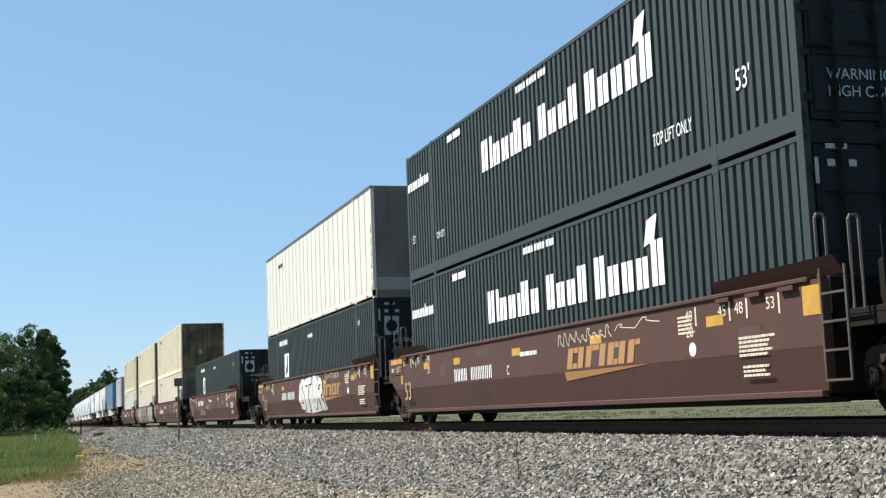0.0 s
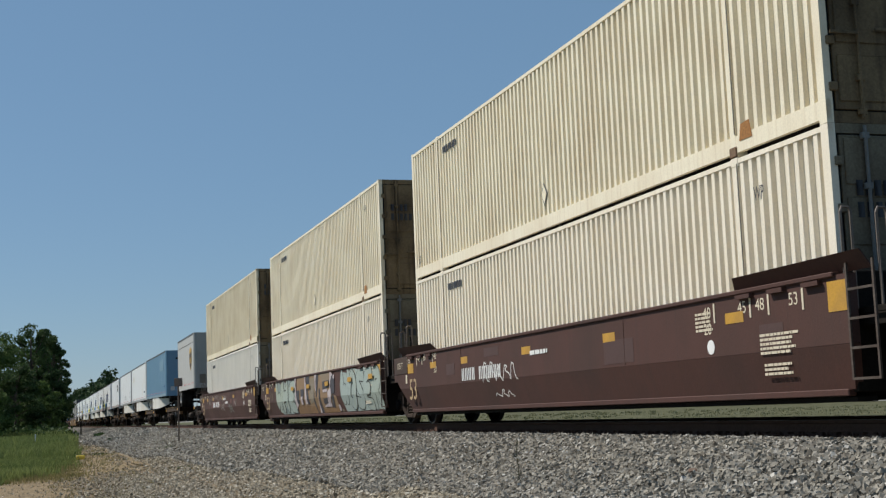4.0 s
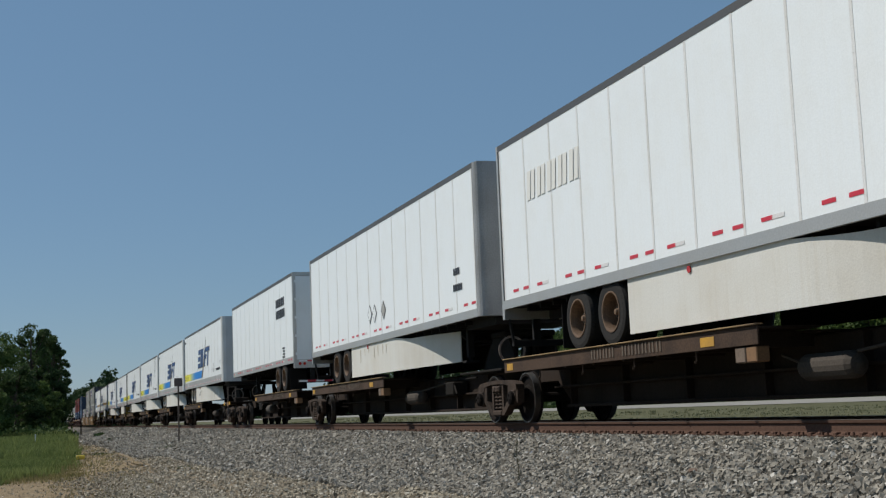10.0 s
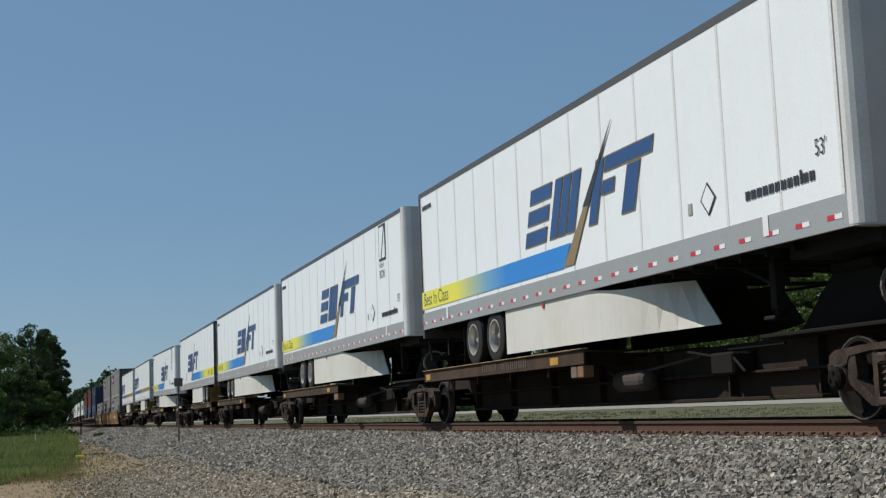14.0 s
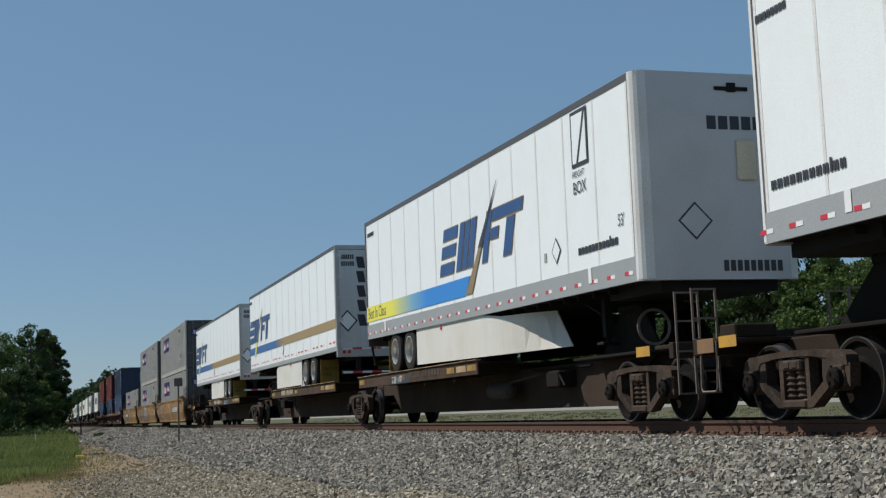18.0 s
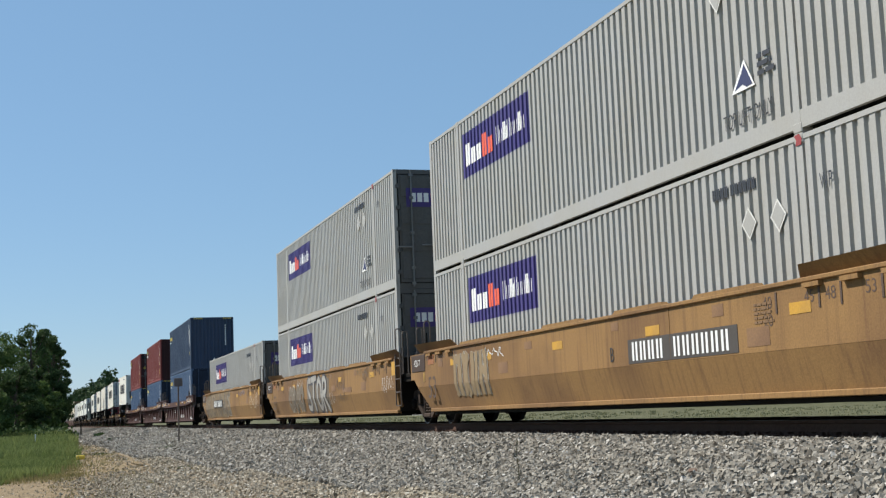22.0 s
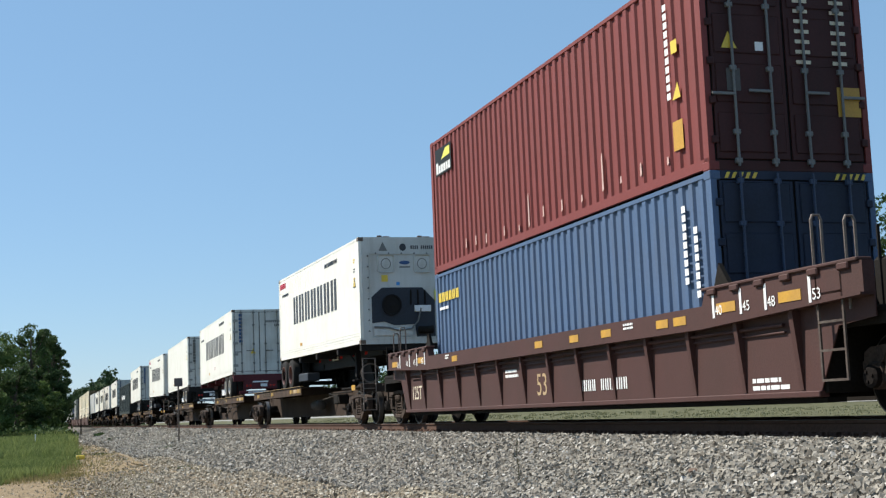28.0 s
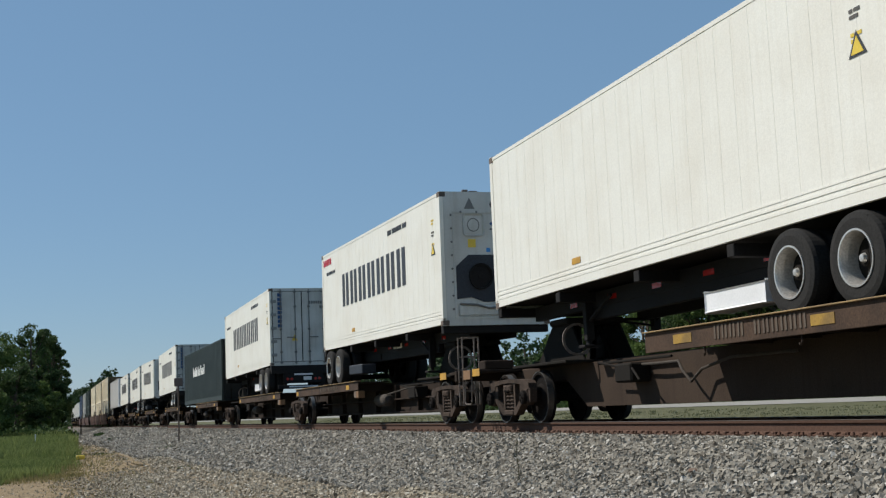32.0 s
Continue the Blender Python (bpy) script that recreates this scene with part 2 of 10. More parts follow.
def rod(bm, a, b, r=0.015, sides=8, r2=None):
    a, b = Vector(a), Vector(b)
    d = b - a
    res = bmesh.ops.create_cone(bm, cap_ends=True, segments=sides, radius1=r, radius2=r if r2 is None else r2, depth=d.length)
    m = Matrix.Translation((a + b) / 2) @ d.to_track_quat("Z", "Y").to_matrix().to_4x4()
    bmesh.ops.transform(bm, matrix=m, verts=res["verts"])
    return res["verts"]


def plate(bm, outline, x0, x1, lean=0.0, zref=0.0):
    """A slab from an outline in y, z, between x0 and x1; lean shifts x with height."""
    n = len(outline)
    vs = [[bm.verts.new((x + lean * (z - zref), y, z)) for y, z in outline] for x in (x0, x1)]
    bm.faces.new(vs[0])
    bm.faces.new(list(reversed(vs[1])))
    for i in range(n):
        bm.faces.new((vs[0][i], vs[1][i], vs[1][(i + 1) % n], vs[0][(i + 1) % n]))


def turned(bm, profile, centre, sides=24, axis="x", caps=True):
    """A body turned round the axis: profile rows of (along, radius)."""
    rings = []
    for a, r in profile:
        ring = []
        for k in range(sides):
            t = 2 * math.pi * k / sides
            p = (a, r * math.cos(t), r * math.sin(t)) if axis == "x" else (r * math.cos(t), a, r * math.sin(t))
            ring.append(bm.verts.new(Vector(centre) + Vector(p)))
        rings.append(ring)
    for p, q in zip(rings, rings[1:]):
        for k in range(sides):
            bm.faces.new((p[k], q[k], q[(k + 1) % sides], p[(k + 1) % sides]))
    for ring in (rings[0], rings[-1]) if caps else ():
        if len(ring) > 2:
            bm.faces.new(ring)


def bent(bm, pts, r=0.014, sides=6):
    """One tube along a bent line."""
    pts = [Vector(p) for p in pts]
    rings = []
    for i, p in enumerate(pts):
        d = (pts[min(i + 1, len(pts) - 1)] - pts[max(i - 1, 0)]).normalized()
        q = d.to_track_quat("Z", "Y")
        rings.append([bm.verts.new(p + q @ Vector((r * math.cos(2 * math.pi * k / sides), r * math.sin(2 * math.pi * k / sides), 0))) for k in range(sides)])
    for a, b in zip(rings, rings[1:]):
        for k in range(sides):
            bm.faces.new((a[k], a[(k + 1) % sides], b[(k + 1) % sides], b[k]))
    bm.faces.new(rings[0])
    bm.faces.new(rings[-1])


def lattice(bm, us, vs, filled, d, put):
    """One slab of cells cut by the lines us and vs; filled(i, j) says which cells are solid; put(u, v, w) places a point."""
    n, m = len(us) - 1, len(vs) - 1
    on = lambda i, j: 0 <= i < n and 0 <= j < m and filled(i, j)
    cache = {}
    def V(i, j, w):
        if (i, j, w) not in cache:
            cache[i, j, w] = bm.verts.new(put(us[i], vs[j], d if w else 0.0))
        return cache[i, j, w]
    for i in range(n):
        for j in range(m):
            if not on(i, j):
                continue
            bm.faces.new([V(i, j, 0), V(i, j + 1, 0), V(i + 1, j + 1, 0), V(i + 1, j, 0)])
            bm.faces.new([V(i, j, 1), V(i + 1, j, 1), V(i + 1, j + 1, 1), V(i, j + 1, 1)])
            for di, dj, a, b in ((-1, 0, (i, j), (i, j + 1)), (1, 0, (i + 1, j + 1), (i + 1, j)), (0, -1, (i + 1, j), (i, j)), (0, 1, (i, j + 1), (i + 1, j + 1))):
                if not on(i + di, j + dj):
                    bm.faces.new([V(*a, 0), V(*a, 1), V(*b, 1), V(*b, 0)])


MESHES = {}


def mesh(key, fill, material):
    """The mesh that fill(bm) builds, made once for each key."""
    if key not in MESHES:
        bm = bmesh.new()
        fill(bm)
        bmesh.ops.recalc_face_normals(bm, faces=bm.faces)
        me = bpy.data.meshes.new(key)
        bm.to_mesh(me)
        bm.free()
        me.materials.append(material)
        MESHES[key] = me
    me = MESHES[key]
    if me.materials[0] is not material:
        other = key + "|" + material.name
        if other not in MESHES:
            MESHES[other] = me.copy()
            MESHES[other].materials[0] = material
        me = MESHES[other]
    return me


def part(name, key, fill, material, parent, label="", at=None):
    ob = new(name, mesh(key, fill, material))
    ob.parent = parent
    if at is not None:
        ob.matrix_basis = at
    if label:
        ob["label"] = label
    return ob


def pieces(name, key, fills, material, parent, at=None):
    """Alike or related pieces, each a part of its own."""
    for k, fill in enumerate(fills):
        part(name, f"{key}_{k}", fill, material, parent, at=at)


def word(name, text, size, at, material, parent, squash=1.0, label=""):
    """Painted writing on a flat side that faces -x (at: y of its left end as seen, z of its foot)."""
    key = f"word_{text}_{size}_{squash}"
    if key not in MESHES:
        cu = bpy.data.curves.new(key, "FONT")
        cu.body, cu.size = text, size
        ob = bpy.data.objects.new(key, cu)
        scene.collection.objects.link(ob)
        me = bpy.data.meshes.new_from_object(ob.evaluated_get(bpy.context.evaluated_depsgraph_get()))
        bpy.data.objects.remove(ob)
        me.transform(Matrix.Diagonal((squash, 1, 1, 1)))
        MESHES[key] = me
        me.materials.clear()
        me.materials.append(material)
    me = MESHES[key]
    if me.materials[0] is not material:
        other = key + "|" + material.name
        if other not in MESHES:
            MESHES[other] = me.copy()
            MESHES[other].materials[0] = material
        me = MESHES[other]
    ob = new(name, me)
    ob.parent = parent
    ob.matrix_basis = at
    if label:
        ob["label"] = label
    return ob


SIDE = Matrix(((0, 0, -1), (-1, 0, 0), (0, 1, 0))).to_4x4()
END = Matrix(((1, 0, 0), (0, 0, -1), (0, 1, 0))).to_4x4()


def on_side(y, z, x):
    return Matrix.Translation((x, y, z)) @ SIDE


def on_end(x, z, y):
    return Matrix.Translation((x, y, z)) @ END


def thing(name, label, category, group="", kind=""):
    ob = new(name)
    ob.empty_display_size = 0.5
    return tagged(ob, label, category, group, kind)


MOVING = []
XC = 9.428


def riding(ob, s, z=0.0, turn=0, tilt=0.0):
    """Sets a thing on the train, s metres along it, to roll with it; tilt raises its far end."""
    tilt = tilt if turn == 0 else -tilt
    ob.matrix_basis = pose(XC, s, z, tilt, 0, turn)
    MOVING.append((ob, s, z, turn, tilt))
    return ob


SPEEDS = [16.855, 16.782, 16.747, 16.734, 16.620, 16.514, 16.496, 16.374, 16.342]


def gone(t):
    """How far the train has rolled after t seconds; the speed changes evenly over each four seconds."""
    d, k = 0.0, 0
    while t > 4 and k < 7:
        d += 2 * (SPEEDS[k] + SPEEDS[k + 1])
        t -= 4
        k += 1
    return d + SPEEDS[k] * t + (SPEEDS[k + 1] - SPEEDS[k]) * t * t / 8


# ---- running gear ----
WHEELS = []


def wheelset(parent, y):
    def fill(bm):
        for sgn in (-1, 1):
            x = 0.755 * sgn
            turned(bm, [(x + 0.07 * sgn, 0.10), (x + 0.065 * sgn, 0.2), (x + 0.02 * sgn, 0.24), (x + 0.02 * sgn, 0.37), (x + 0.065 * sgn, 0.40), (x + 0.065 * sgn, 0.445), (x - 0.045 * sgn, 0.457), (x - 0.055 * sgn, 0.483), (x - 0.085 * sgn, 0.483), (x - 0.085 * sgn, 0.40), (x - 0.02 * sgn, 0.37), (x - 0.02 * sgn, 0.15), (x - 0.06 * sgn, 0.10)], (0, 0, 0), 44)
            turned(bm, [(x + 0.07 * sgn, 0.075), (x + 0.30 * sgn, 0.075), (x + 0.30 * sgn, 0.125), (x + 0.40 * sgn, 0.125), (x + 0.42 * sgn, 0.09)], (0, 0, 0), 12)
            for k in range(3):
                a = 2.094 * k
                rod(bm, (x + 0.41 * sgn, 0.06 * math.cos(a), 0.06 * math.sin(a)), (x + 0.435 * sgn, 0.06 * math.cos(a), 0.06 * math.sin(a)), 0.02, 6)
        rod(bm, (-0.7, 0, 0), (0.7, 0, 0), 0.085, 12)
    w = part("wheelset", "wheelset", fill, WHEELMAT, parent, at=pose(0, y, 0.457))
    def rim(bm, sgn):
        x = 0.755 * sgn
        turned(bm, [(x + 0.066 * sgn, 0.442), (x + 0.067 * sgn, 0.4585), (x - 0.044 * sgn, 0.4595), (x - 0.044 * sgn, 0.455)], (0, 0, 0), 44, caps=False)
    for sgn in (-1, 1):
        part("tread", f"wheel_tread_{sgn}", (lambda bm, sgn=sgn: rim(bm, sgn)), TREAD, w, "polished wheel tread")
    WHEELS.append(w)
    return w


def truck(parent, y):
    """A three-piece freight truck: bolster, two cast side frames with springs, two wheelsets."""
    def bolster(bm):
        box(bm, -1.02, 1.02, -0.2, 0.2, 0.48, 0.72, 0.03)
        rod(bm, (0, 0, 0.7), (0, 0, 0.82), 0.22, 16)
        for s in (-1, 1):
            rod(bm, (-0.95, 0.45 * s, 0.42), (0.95, 0.45 * s, 0.42), 0.05, 8)
    t = part("truck", "truck_bolster", bolster, DARKSTEEL, parent, at=pose(0, y, 0))
    def frame_side(bm):
        for s in (-1, 1):
            plate(bm, [(1.08 * s, 0.60), (1.06 * s, 0.71), (0.95 * s, 0.765), (0.40 * s, 0.80), (0, 0.81), (0, 0.735), (0.33 * s, 0.73), (0.70 * s, 0.69), (0.76 * s, 0.60)], -0.085, 0.075)
            plate(bm, [(0.60 * s, 0.70), (0.73 * s, 0.68), (0.75 * s, 0.42), (0.62 * s, 0.34), (0.58 * s, 0.50)], -0.075, 0.07)
            plate(bm, [(0.75 * s, 0.50), (0.75 * s, 0.40), (0.36 * s, 0.15), (0, 0.13), (0, 0.215), (0.30 * s, 0.235), (0.60 * s, 0.44)], -0.08, 0.07)
            plate(bm, [(0.235 * s, 0.22), (0.315 * s, 0.235), (0.315 * s, 0.74), (0.235 * s, 0.75)], -0.065, 0.06)
            plate(bm, [(1.02 * s, 0.62), (1.12 * s, 0.62), (1.09 * s, 0.36), (1.01 * s, 0.40)], -0.075, 0.06)
            box(bm, -0.1, 0.06, 0.80 * s if s > 0 else -1.0, 1.0 if s > 0 else -0.80, 0.50, 0.61, 0.02)
            turned(bm, [(-0.15, 0.04), (-0.15, 0.095), (-0.10, 0.105), (-0.09, 0.14), (-0.03, 0.145), (0.05, 0.145)], (0, 0.89 * s, 0.457), 14)
            for a in (0.5, 2.6, 4.7):
                rod(bm, (-0.15, 0.89 * s + 0.06 * math.cos(a), 0.457 + 0.06 * math.sin(a)), (-0.168, 0.89 * s + 0.06 * math.cos(a), 0.457 + 0.06 * math.sin(a)), 0.018, 6)
        box(bm, -0.1, 0.1, -0.25, 0.25, 0.14, 0.24, 0.02)
        box(bm, -0.11, 0.09, -0.2, 0.2, 0.575, 0.70, 0.02)
        box(bm, -0.12, -0.10, -0.14, -0.02, 0.60, 0.68, 0.01)
        box(bm, -0.12, -0.10, 0.02, 0.14, 0.60, 0.68, 0.01)
    def springs(bm):
        for k in (-1, 1):
            prof = []
            for j in range(11):
                prof.append((0.245 + j * 0.034, 0.092 if j % 2 else 0.060))
            rings = []
            for a, r in prof:
                rings.append([bm.verts.new((r * math.cos(q * math.pi / 6), k * 0.105 + r * math.sin(q * math.pi / 6), a)) for q in range(12)])
            for p, q in zip(rings, rings[1:]):
                for i in range(12):
                    bm.faces.new((p[i], p[(i + 1) % 12], q[(i + 1) % 12], q[i]))
    for x in (-1.0, 1.0):
        at = pose(x, 0, 0) if x < 0 else pose(x, 0, 0, 0, 0, 180)
        part("side_frame", "side_frame", frame_side, TRUCKMAT, t, at=at)
        part("spring_nest", "spring_nest", springs, TRUCKMAT, t, at=at)
    for s in (-1, 1):
        wheelset(t, 0.89 * s)
    return t


def coupler(parent, y, way):
    def fill(bm):
        box(bm, -0.09, 0.09, -0.75, 0.02, 0.70, 0.88, 0.02)
        box(bm, -0.17, 0.15, -0.08, 0.22, 0.64, 0.94, 0.05)
        box(bm, 0.02, 0.17, 0.16, 0.32, 0.66, 0.92, 0.04)
        rod(bm, (-0.25, -0.2, 0.6), (-0.2, 0.25, 0.48), 0.03, 6)
        rod(bm, (-0.2, 0.25, 0.48), (0.05, 0.42, 0.55), 0.03, 6)
        rod(bm, (-1.2, -0.25, 0.98), (0.05, -0.1, 0.95), 0.018, 6)
    part("coupler", "coupler", fill, TRUCKMAT, parent, at=pose(0, y, 0, 0, 0, 0 if way > 0 else 180))


def ladder(parent, x, y0, y1, z0, z1, rungs, material=None):
    """Two flat stiles with rungs between them, welded into one piece."""
    w, h = abs(y1 - y0), z1 - z0
    def fill(bm):
        vs = [0.0]
        for k in range(rungs):
            z = h * (k + 0.04) / rungs
            vs += [z, z + 0.026] if k else [0.026]
        vs.append(h)
        lattice(bm, [0, 0.03, w - 0.03, w], vs, lambda i, j: i != 1 or j % 2 == 0, 0.022, lambda u, v, d: (d, u, v))
    return part("ladder", f"ladder_{w:.2f}_{h:.2f}_{rungs}", fill, material or LADDERMAT, parent, at=pose(x, min(y0, y1), z0))


def stencil_rows(parent, y, z, x, rows, length, height, material=STENCIL, name="stencil"):
    """Rows of writing too small to read, as plain bars."""
    key = f"rows_{rows}_{length}_{height}"
    def fill(bm):
        rng = random.Random(rows * 17 + int(length * 100))
        for k in range(rows):
            w, zz = length * rng.uniform(0.7, 1.0), -k * height * 1.7
            u = 0.0
            while u < w:
                step = min(w - u, height * rng.uniform(1.2, 4.0))
                box(bm, -0.002, 0.002, -u - step, -u, zz - height, zz)
                u += step + height * 0.5
    return tagged(part(name, key, fill, material, parent, at=pose(x, y, z)), kind="stuff")


def patch(parent, y, z, x, w, h, material=REFLECT, name="reflector"):
    def fill(bm):
        box(bm, -0.003, 0.003, -w / 2, w / 2, -h / 2, h / 2)
    return part(name, f"patch_{w:.2f}_{h:.2f}", fill, material, parent, at=pose(x, y, z))


# ---- well cars ----
def end_gear(car, way, art, material):
    """Deck, draft sill, bulkhead, truck, coupler and grab irons of one end; art: it shares its truck with the next unit."""
    reach = 9.62 if art else 11.0
    def deck(bm):
        box(bm, -1.30, 1.30, 8.36, min(reach, 10.6), 1.10, 1.17, 0.01)
        box(bm, -0.36, 0.36, 8.36, reach, 0.74, 1.10, 0.02)
        for x in (-1.25, 1.25):
            box(bm, x - 0.05, x + 0.05, 8.4, min(reach, 10.6), 0.98, 1.10)
        box(bm, -1.36, 1.36, 8.28, 8.36, 0.30, 1.56, 0.01)
    turn = pose(0, 0, 0, 0, 0, 0 if way > 0 else 180)
    part("end_deck", f"end_deck_{art}", deck, YELLOWEND if material is YELLOWCAR and not art else DARKSTEEL, car, at=turn)
    fills = [(lambda bm, x=x, y=y, z1=z1: bent(bm, [(x, y, 1.15), (x, y, z1 - 0.05), (x * 0.985, y, z1), (x * 0.93, y, z1), (x * 0.915, y, z1 - 0.05), (x * 0.915, y, 1.15)], 0.017)) for x in (-1.46, 1.46) for y, z1 in ((8.42, 2.22), (9.02, 2.12))]
    pieces("hooped_grab_iron", "end_post", fills, GRAB, car, turn)
    pieces("grab_iron", "end_grab", [(lambda bm, x=x: rod(bm, (x, 8.6, 1.17), (x, 8.6, 2.1), 0.02, 6)) for x in (-0.75, 0.75)], DARKSTEEL, car, turn)
    part("end_bracket", "end_bracket", lambda bm: box(bm, -1.45, -1.15, 8.5, 8.95, 1.3, 1.62, 0.02), DARKSTEEL, car, at=turn)
    part("brake_box", "brake_box", lambda bm: box(bm, 0.3, 0.75, 8.45, 8.75, 1.17, 1.75, 0.04), DARKSTEEL, car, at=turn)
    part("hand_brake_wheel", "hand_wheel", lambda bm: (turned(bm, [(-0.014, 0.20), (-0.014, 0.235), (0.014, 0.235), (0.014, 0.20), (-0.014, 0.20)], (-0.45, 8.58, 1.6), 18, "y", False), [rod(bm, (-0.45, 8.58, 1.6), (-0.45 + 0.21 * math.cos(a), 8.58, 1.6 + 0.21 * math.sin(a)), 0.012, 5) for a in (0.3, 1.87, 3.44, 5.01)], rod(bm, (-0.45, 8.4, 1.6), (-0.45, 8.6, 1.6), 0.03, 8)), DARKSTEEL, car, at=turn)
    for x in (-1.52 if way < 0 else 1.52,):
        ladder(car, x, (8.50 if way > 0 else -8.98), (8.98 if way > 0 else -8.50), 0.42, 1.62, 4)
    if not art:
        truck(car, 10.2 * way)
        coupler(car, 11.45 * way, way)
        def foot(bm):
            box(bm, -1.3, 1.3, 10.5, 10.62, 0.78, 1.12, 0.01)
            for x in (-1.2, 1.2):
                rod(bm, (x, 10.66, 0.35), (x, 10.66, 1.9), 0.018, 6)
                rod(bm, (x + 0.3 * (-1 if x > 0 else 1), 10.66, 0.35), (x + 0.3 * (-1 if x > 0 else 1), 10.66, 1.9), 0.018, 6)
                for z in (0.36, 0.65, 0.95, 1.4, 1.88):
                    rod(bm, (x, 10.66, z), (x + 0.3 * (-1 if x > 0 else 1), 10.66, z), 0.014, 6)
        part("end_sill", "end_sill", foot, YELLOWEND if material is YELLOWCAR else DARKSTEEL, car, at=turn)
    def hoses(bm):
        bent(bm, [(-0.5, 8.5, 1.0), (-0.58, 8.75, 0.78), (-0.62, 9.0, 0.62), (-0.57, 9.3, 0.54), (-0.5, 9.5, 0.55), (-0.3, 9.9, 0.72)], 0.028)
        rod(bm, (-1.1, 8.5, 0.78), (-1.1, 9.6, 0.86), 0.03, 6)
    part("brake_hose", "brake_hose", hoses, DARKSTEEL, car, at=turn)


def well_floor(car):
    def floor(bm):
        for k in range(9):
            y = -7.9 + k * 1.975
            box(bm, -1.36, 1.36, y - 0.18, y + 0.18, 0.25, 0.30)
        for x in (-1.2, 0, 1.2):
            box(bm, x - 0.12, x + 0.12, -8.28, 8.28, 0.2, 0.25)
    part("well_floor", "well_floor", floor, DARKSTEEL, car)


def smooth_well(s, material, label, group, ends, joint, yellow=False, badge=True, far=False):
    """A smooth-sided 53-foot well unit. ends: (near end articulated, far end articulated); joint: it carries the far shared truck."""
    car = thing("well_car", label, "railcar", group)
    def upper(bm, m):
        o = [(-8.52, 1.52), (-8.52, 0.80), (8.93, 0.80), (9.2, 0.97), (9.45, 0.97), (9.45, 1.52)]
        plate(bm, [(y * m, z) for y, z in o], -1.50, -1.40)
        box(bm, -1.535, -1.38, -8.3, 8.3, 1.50, 1.555, 0.01)
    def lower(bm, m):
        plate(bm, [(y * m, z) for y, z in ((-8.52, 0.797), (-8.33, 0.33), (8.38, 0.33), (8.93, 0.797))], -1.50, -1.40, lean=-0.27, zref=0.797)
        box(bm, -1.42, -1.32, -8.27, 8.27, 0.26, 0.335, 0.01)
    def guide(bm):
        plate(bm, [(-8.85, 1.54), (-6.15, 1.54), (-6.3, 1.70), (-8.85, 1.73)], -1.44, -1.42, lean=-0.75, zref=1.54)
    def brace(bm):
        box(bm, -1.56, -1.50, -0.16, 0.16, 1.44, 1.49)
    def hatch(bm):
        box(bm, -1.512, -1.50, *((-9.24, -8.20, 1.13, 1.50) if badge else (-9.34, -8.31, 1.14, 1.50)), 0.004)
    def ribs(bm):
        box(bm, -1.506, -1.50, -0.008, 0.008, 0.82, 1.5)
    for turn in (0, 180):
        at = pose(0, 0, 0, 0, 0, turn)
        m = 1 if turn == 0 else -1
        part("side_sill", f"smooth_upper_{m}", (lambda bm, m=m: upper(bm, m)), material, car, at=at)
        part("lower_side", f"smooth_lower_{m}", (lambda bm, m=m: lower(bm, m)), material, car, at=at)
        for y in () if far else (-3.1, 4.4):
            part("weld_seam", "smooth_seam", ribs, material, car, at=at @ pose(0, y, 0))
        for flip in (1, -1):
            if flip > 0:
                a2, tag = at, ""
            else:
                a2, tag = at @ Matrix.Diagonal((1, -1, 1, 1)), "_mirror"
            def f1(bm, f=guide, k=flip):
                f(bm)
                if k < 0:
                    bmesh.ops.scale(bm, vec=(1, -1, 1), verts=bm.verts)
            def f3(bm, f=hatch, k=flip):
                f(bm)
                if k < 0:
                    bmesh.ops.scale(bm, vec=(1, -1, 1), verts=bm.verts)
            part("container_guide", "guide" + tag, f1, material, car, at=at)
            for y in () if far or turn else (-7.9, -7.2, -6.5):
                part("guide_bracket", "bracket", brace, material, car, at=at @ pose(0, y * flip, 0))
            if (turn == 0) == (flip < 0):
                part("end_plate", f"hatch{tag}_{badge}", f3, material if badge else PLATEDARK, car, "" if badge else "dark framed number plate", at)
    well_floor(car)
    end_gear(car, -1, ends[0], material)
    end_gear(car, 1, ends[1], material)
    if joint:
        truck(car, 9.68)
    if far:
        return car
    # lettering and reflectors on the side that is seen
    x = -1.5015
    patch(car, -8.32, 1.30, x - 0.001, 0.34, 0.32)
    if badge:
        patch(car, 8.71, 1.435, x - 0.012, 0.96, 0.11)
        patch(car, 9.06, 1.25, x - 0.012, 0.2, 0.09, PATCHPALE, "tag_plate")
    else:
        patch(car, *((8.04, 1.235, x - 0.002, 0.46, 0.21) if not yellow else (7.86, 1.36, x - 0.002, 0.42, 0.2, REDRUST, "repainted_patch")))
    patch(car, 8.30 if badge else 8.40, 1.01, x - 0.004, 0.15 if badge else 0.11, 0.2, REFLECT if badge else STENCIL if not yellow else DULLYELLOW)
    if not yellow:
        for y, z, w, h in ((5.1, 1.1, 0.55, 0.22), (-2.9, 1.02, 1.0, 0.34), (2.6, 1.32, 0.8, 0.16), (-7.0, 0.98, 0.5, 0.26)):
            patch(car, y, z, x + 0.001, w, h, PATCHBROWN, "repainted_patch")
    for y in (-6.2, -2.6, 0.8, 4.2, 6.3):
        patch(car, y, 1.24, x, 0.42, 0.13)
    ink = STENCIL if not yellow else RUSTINK
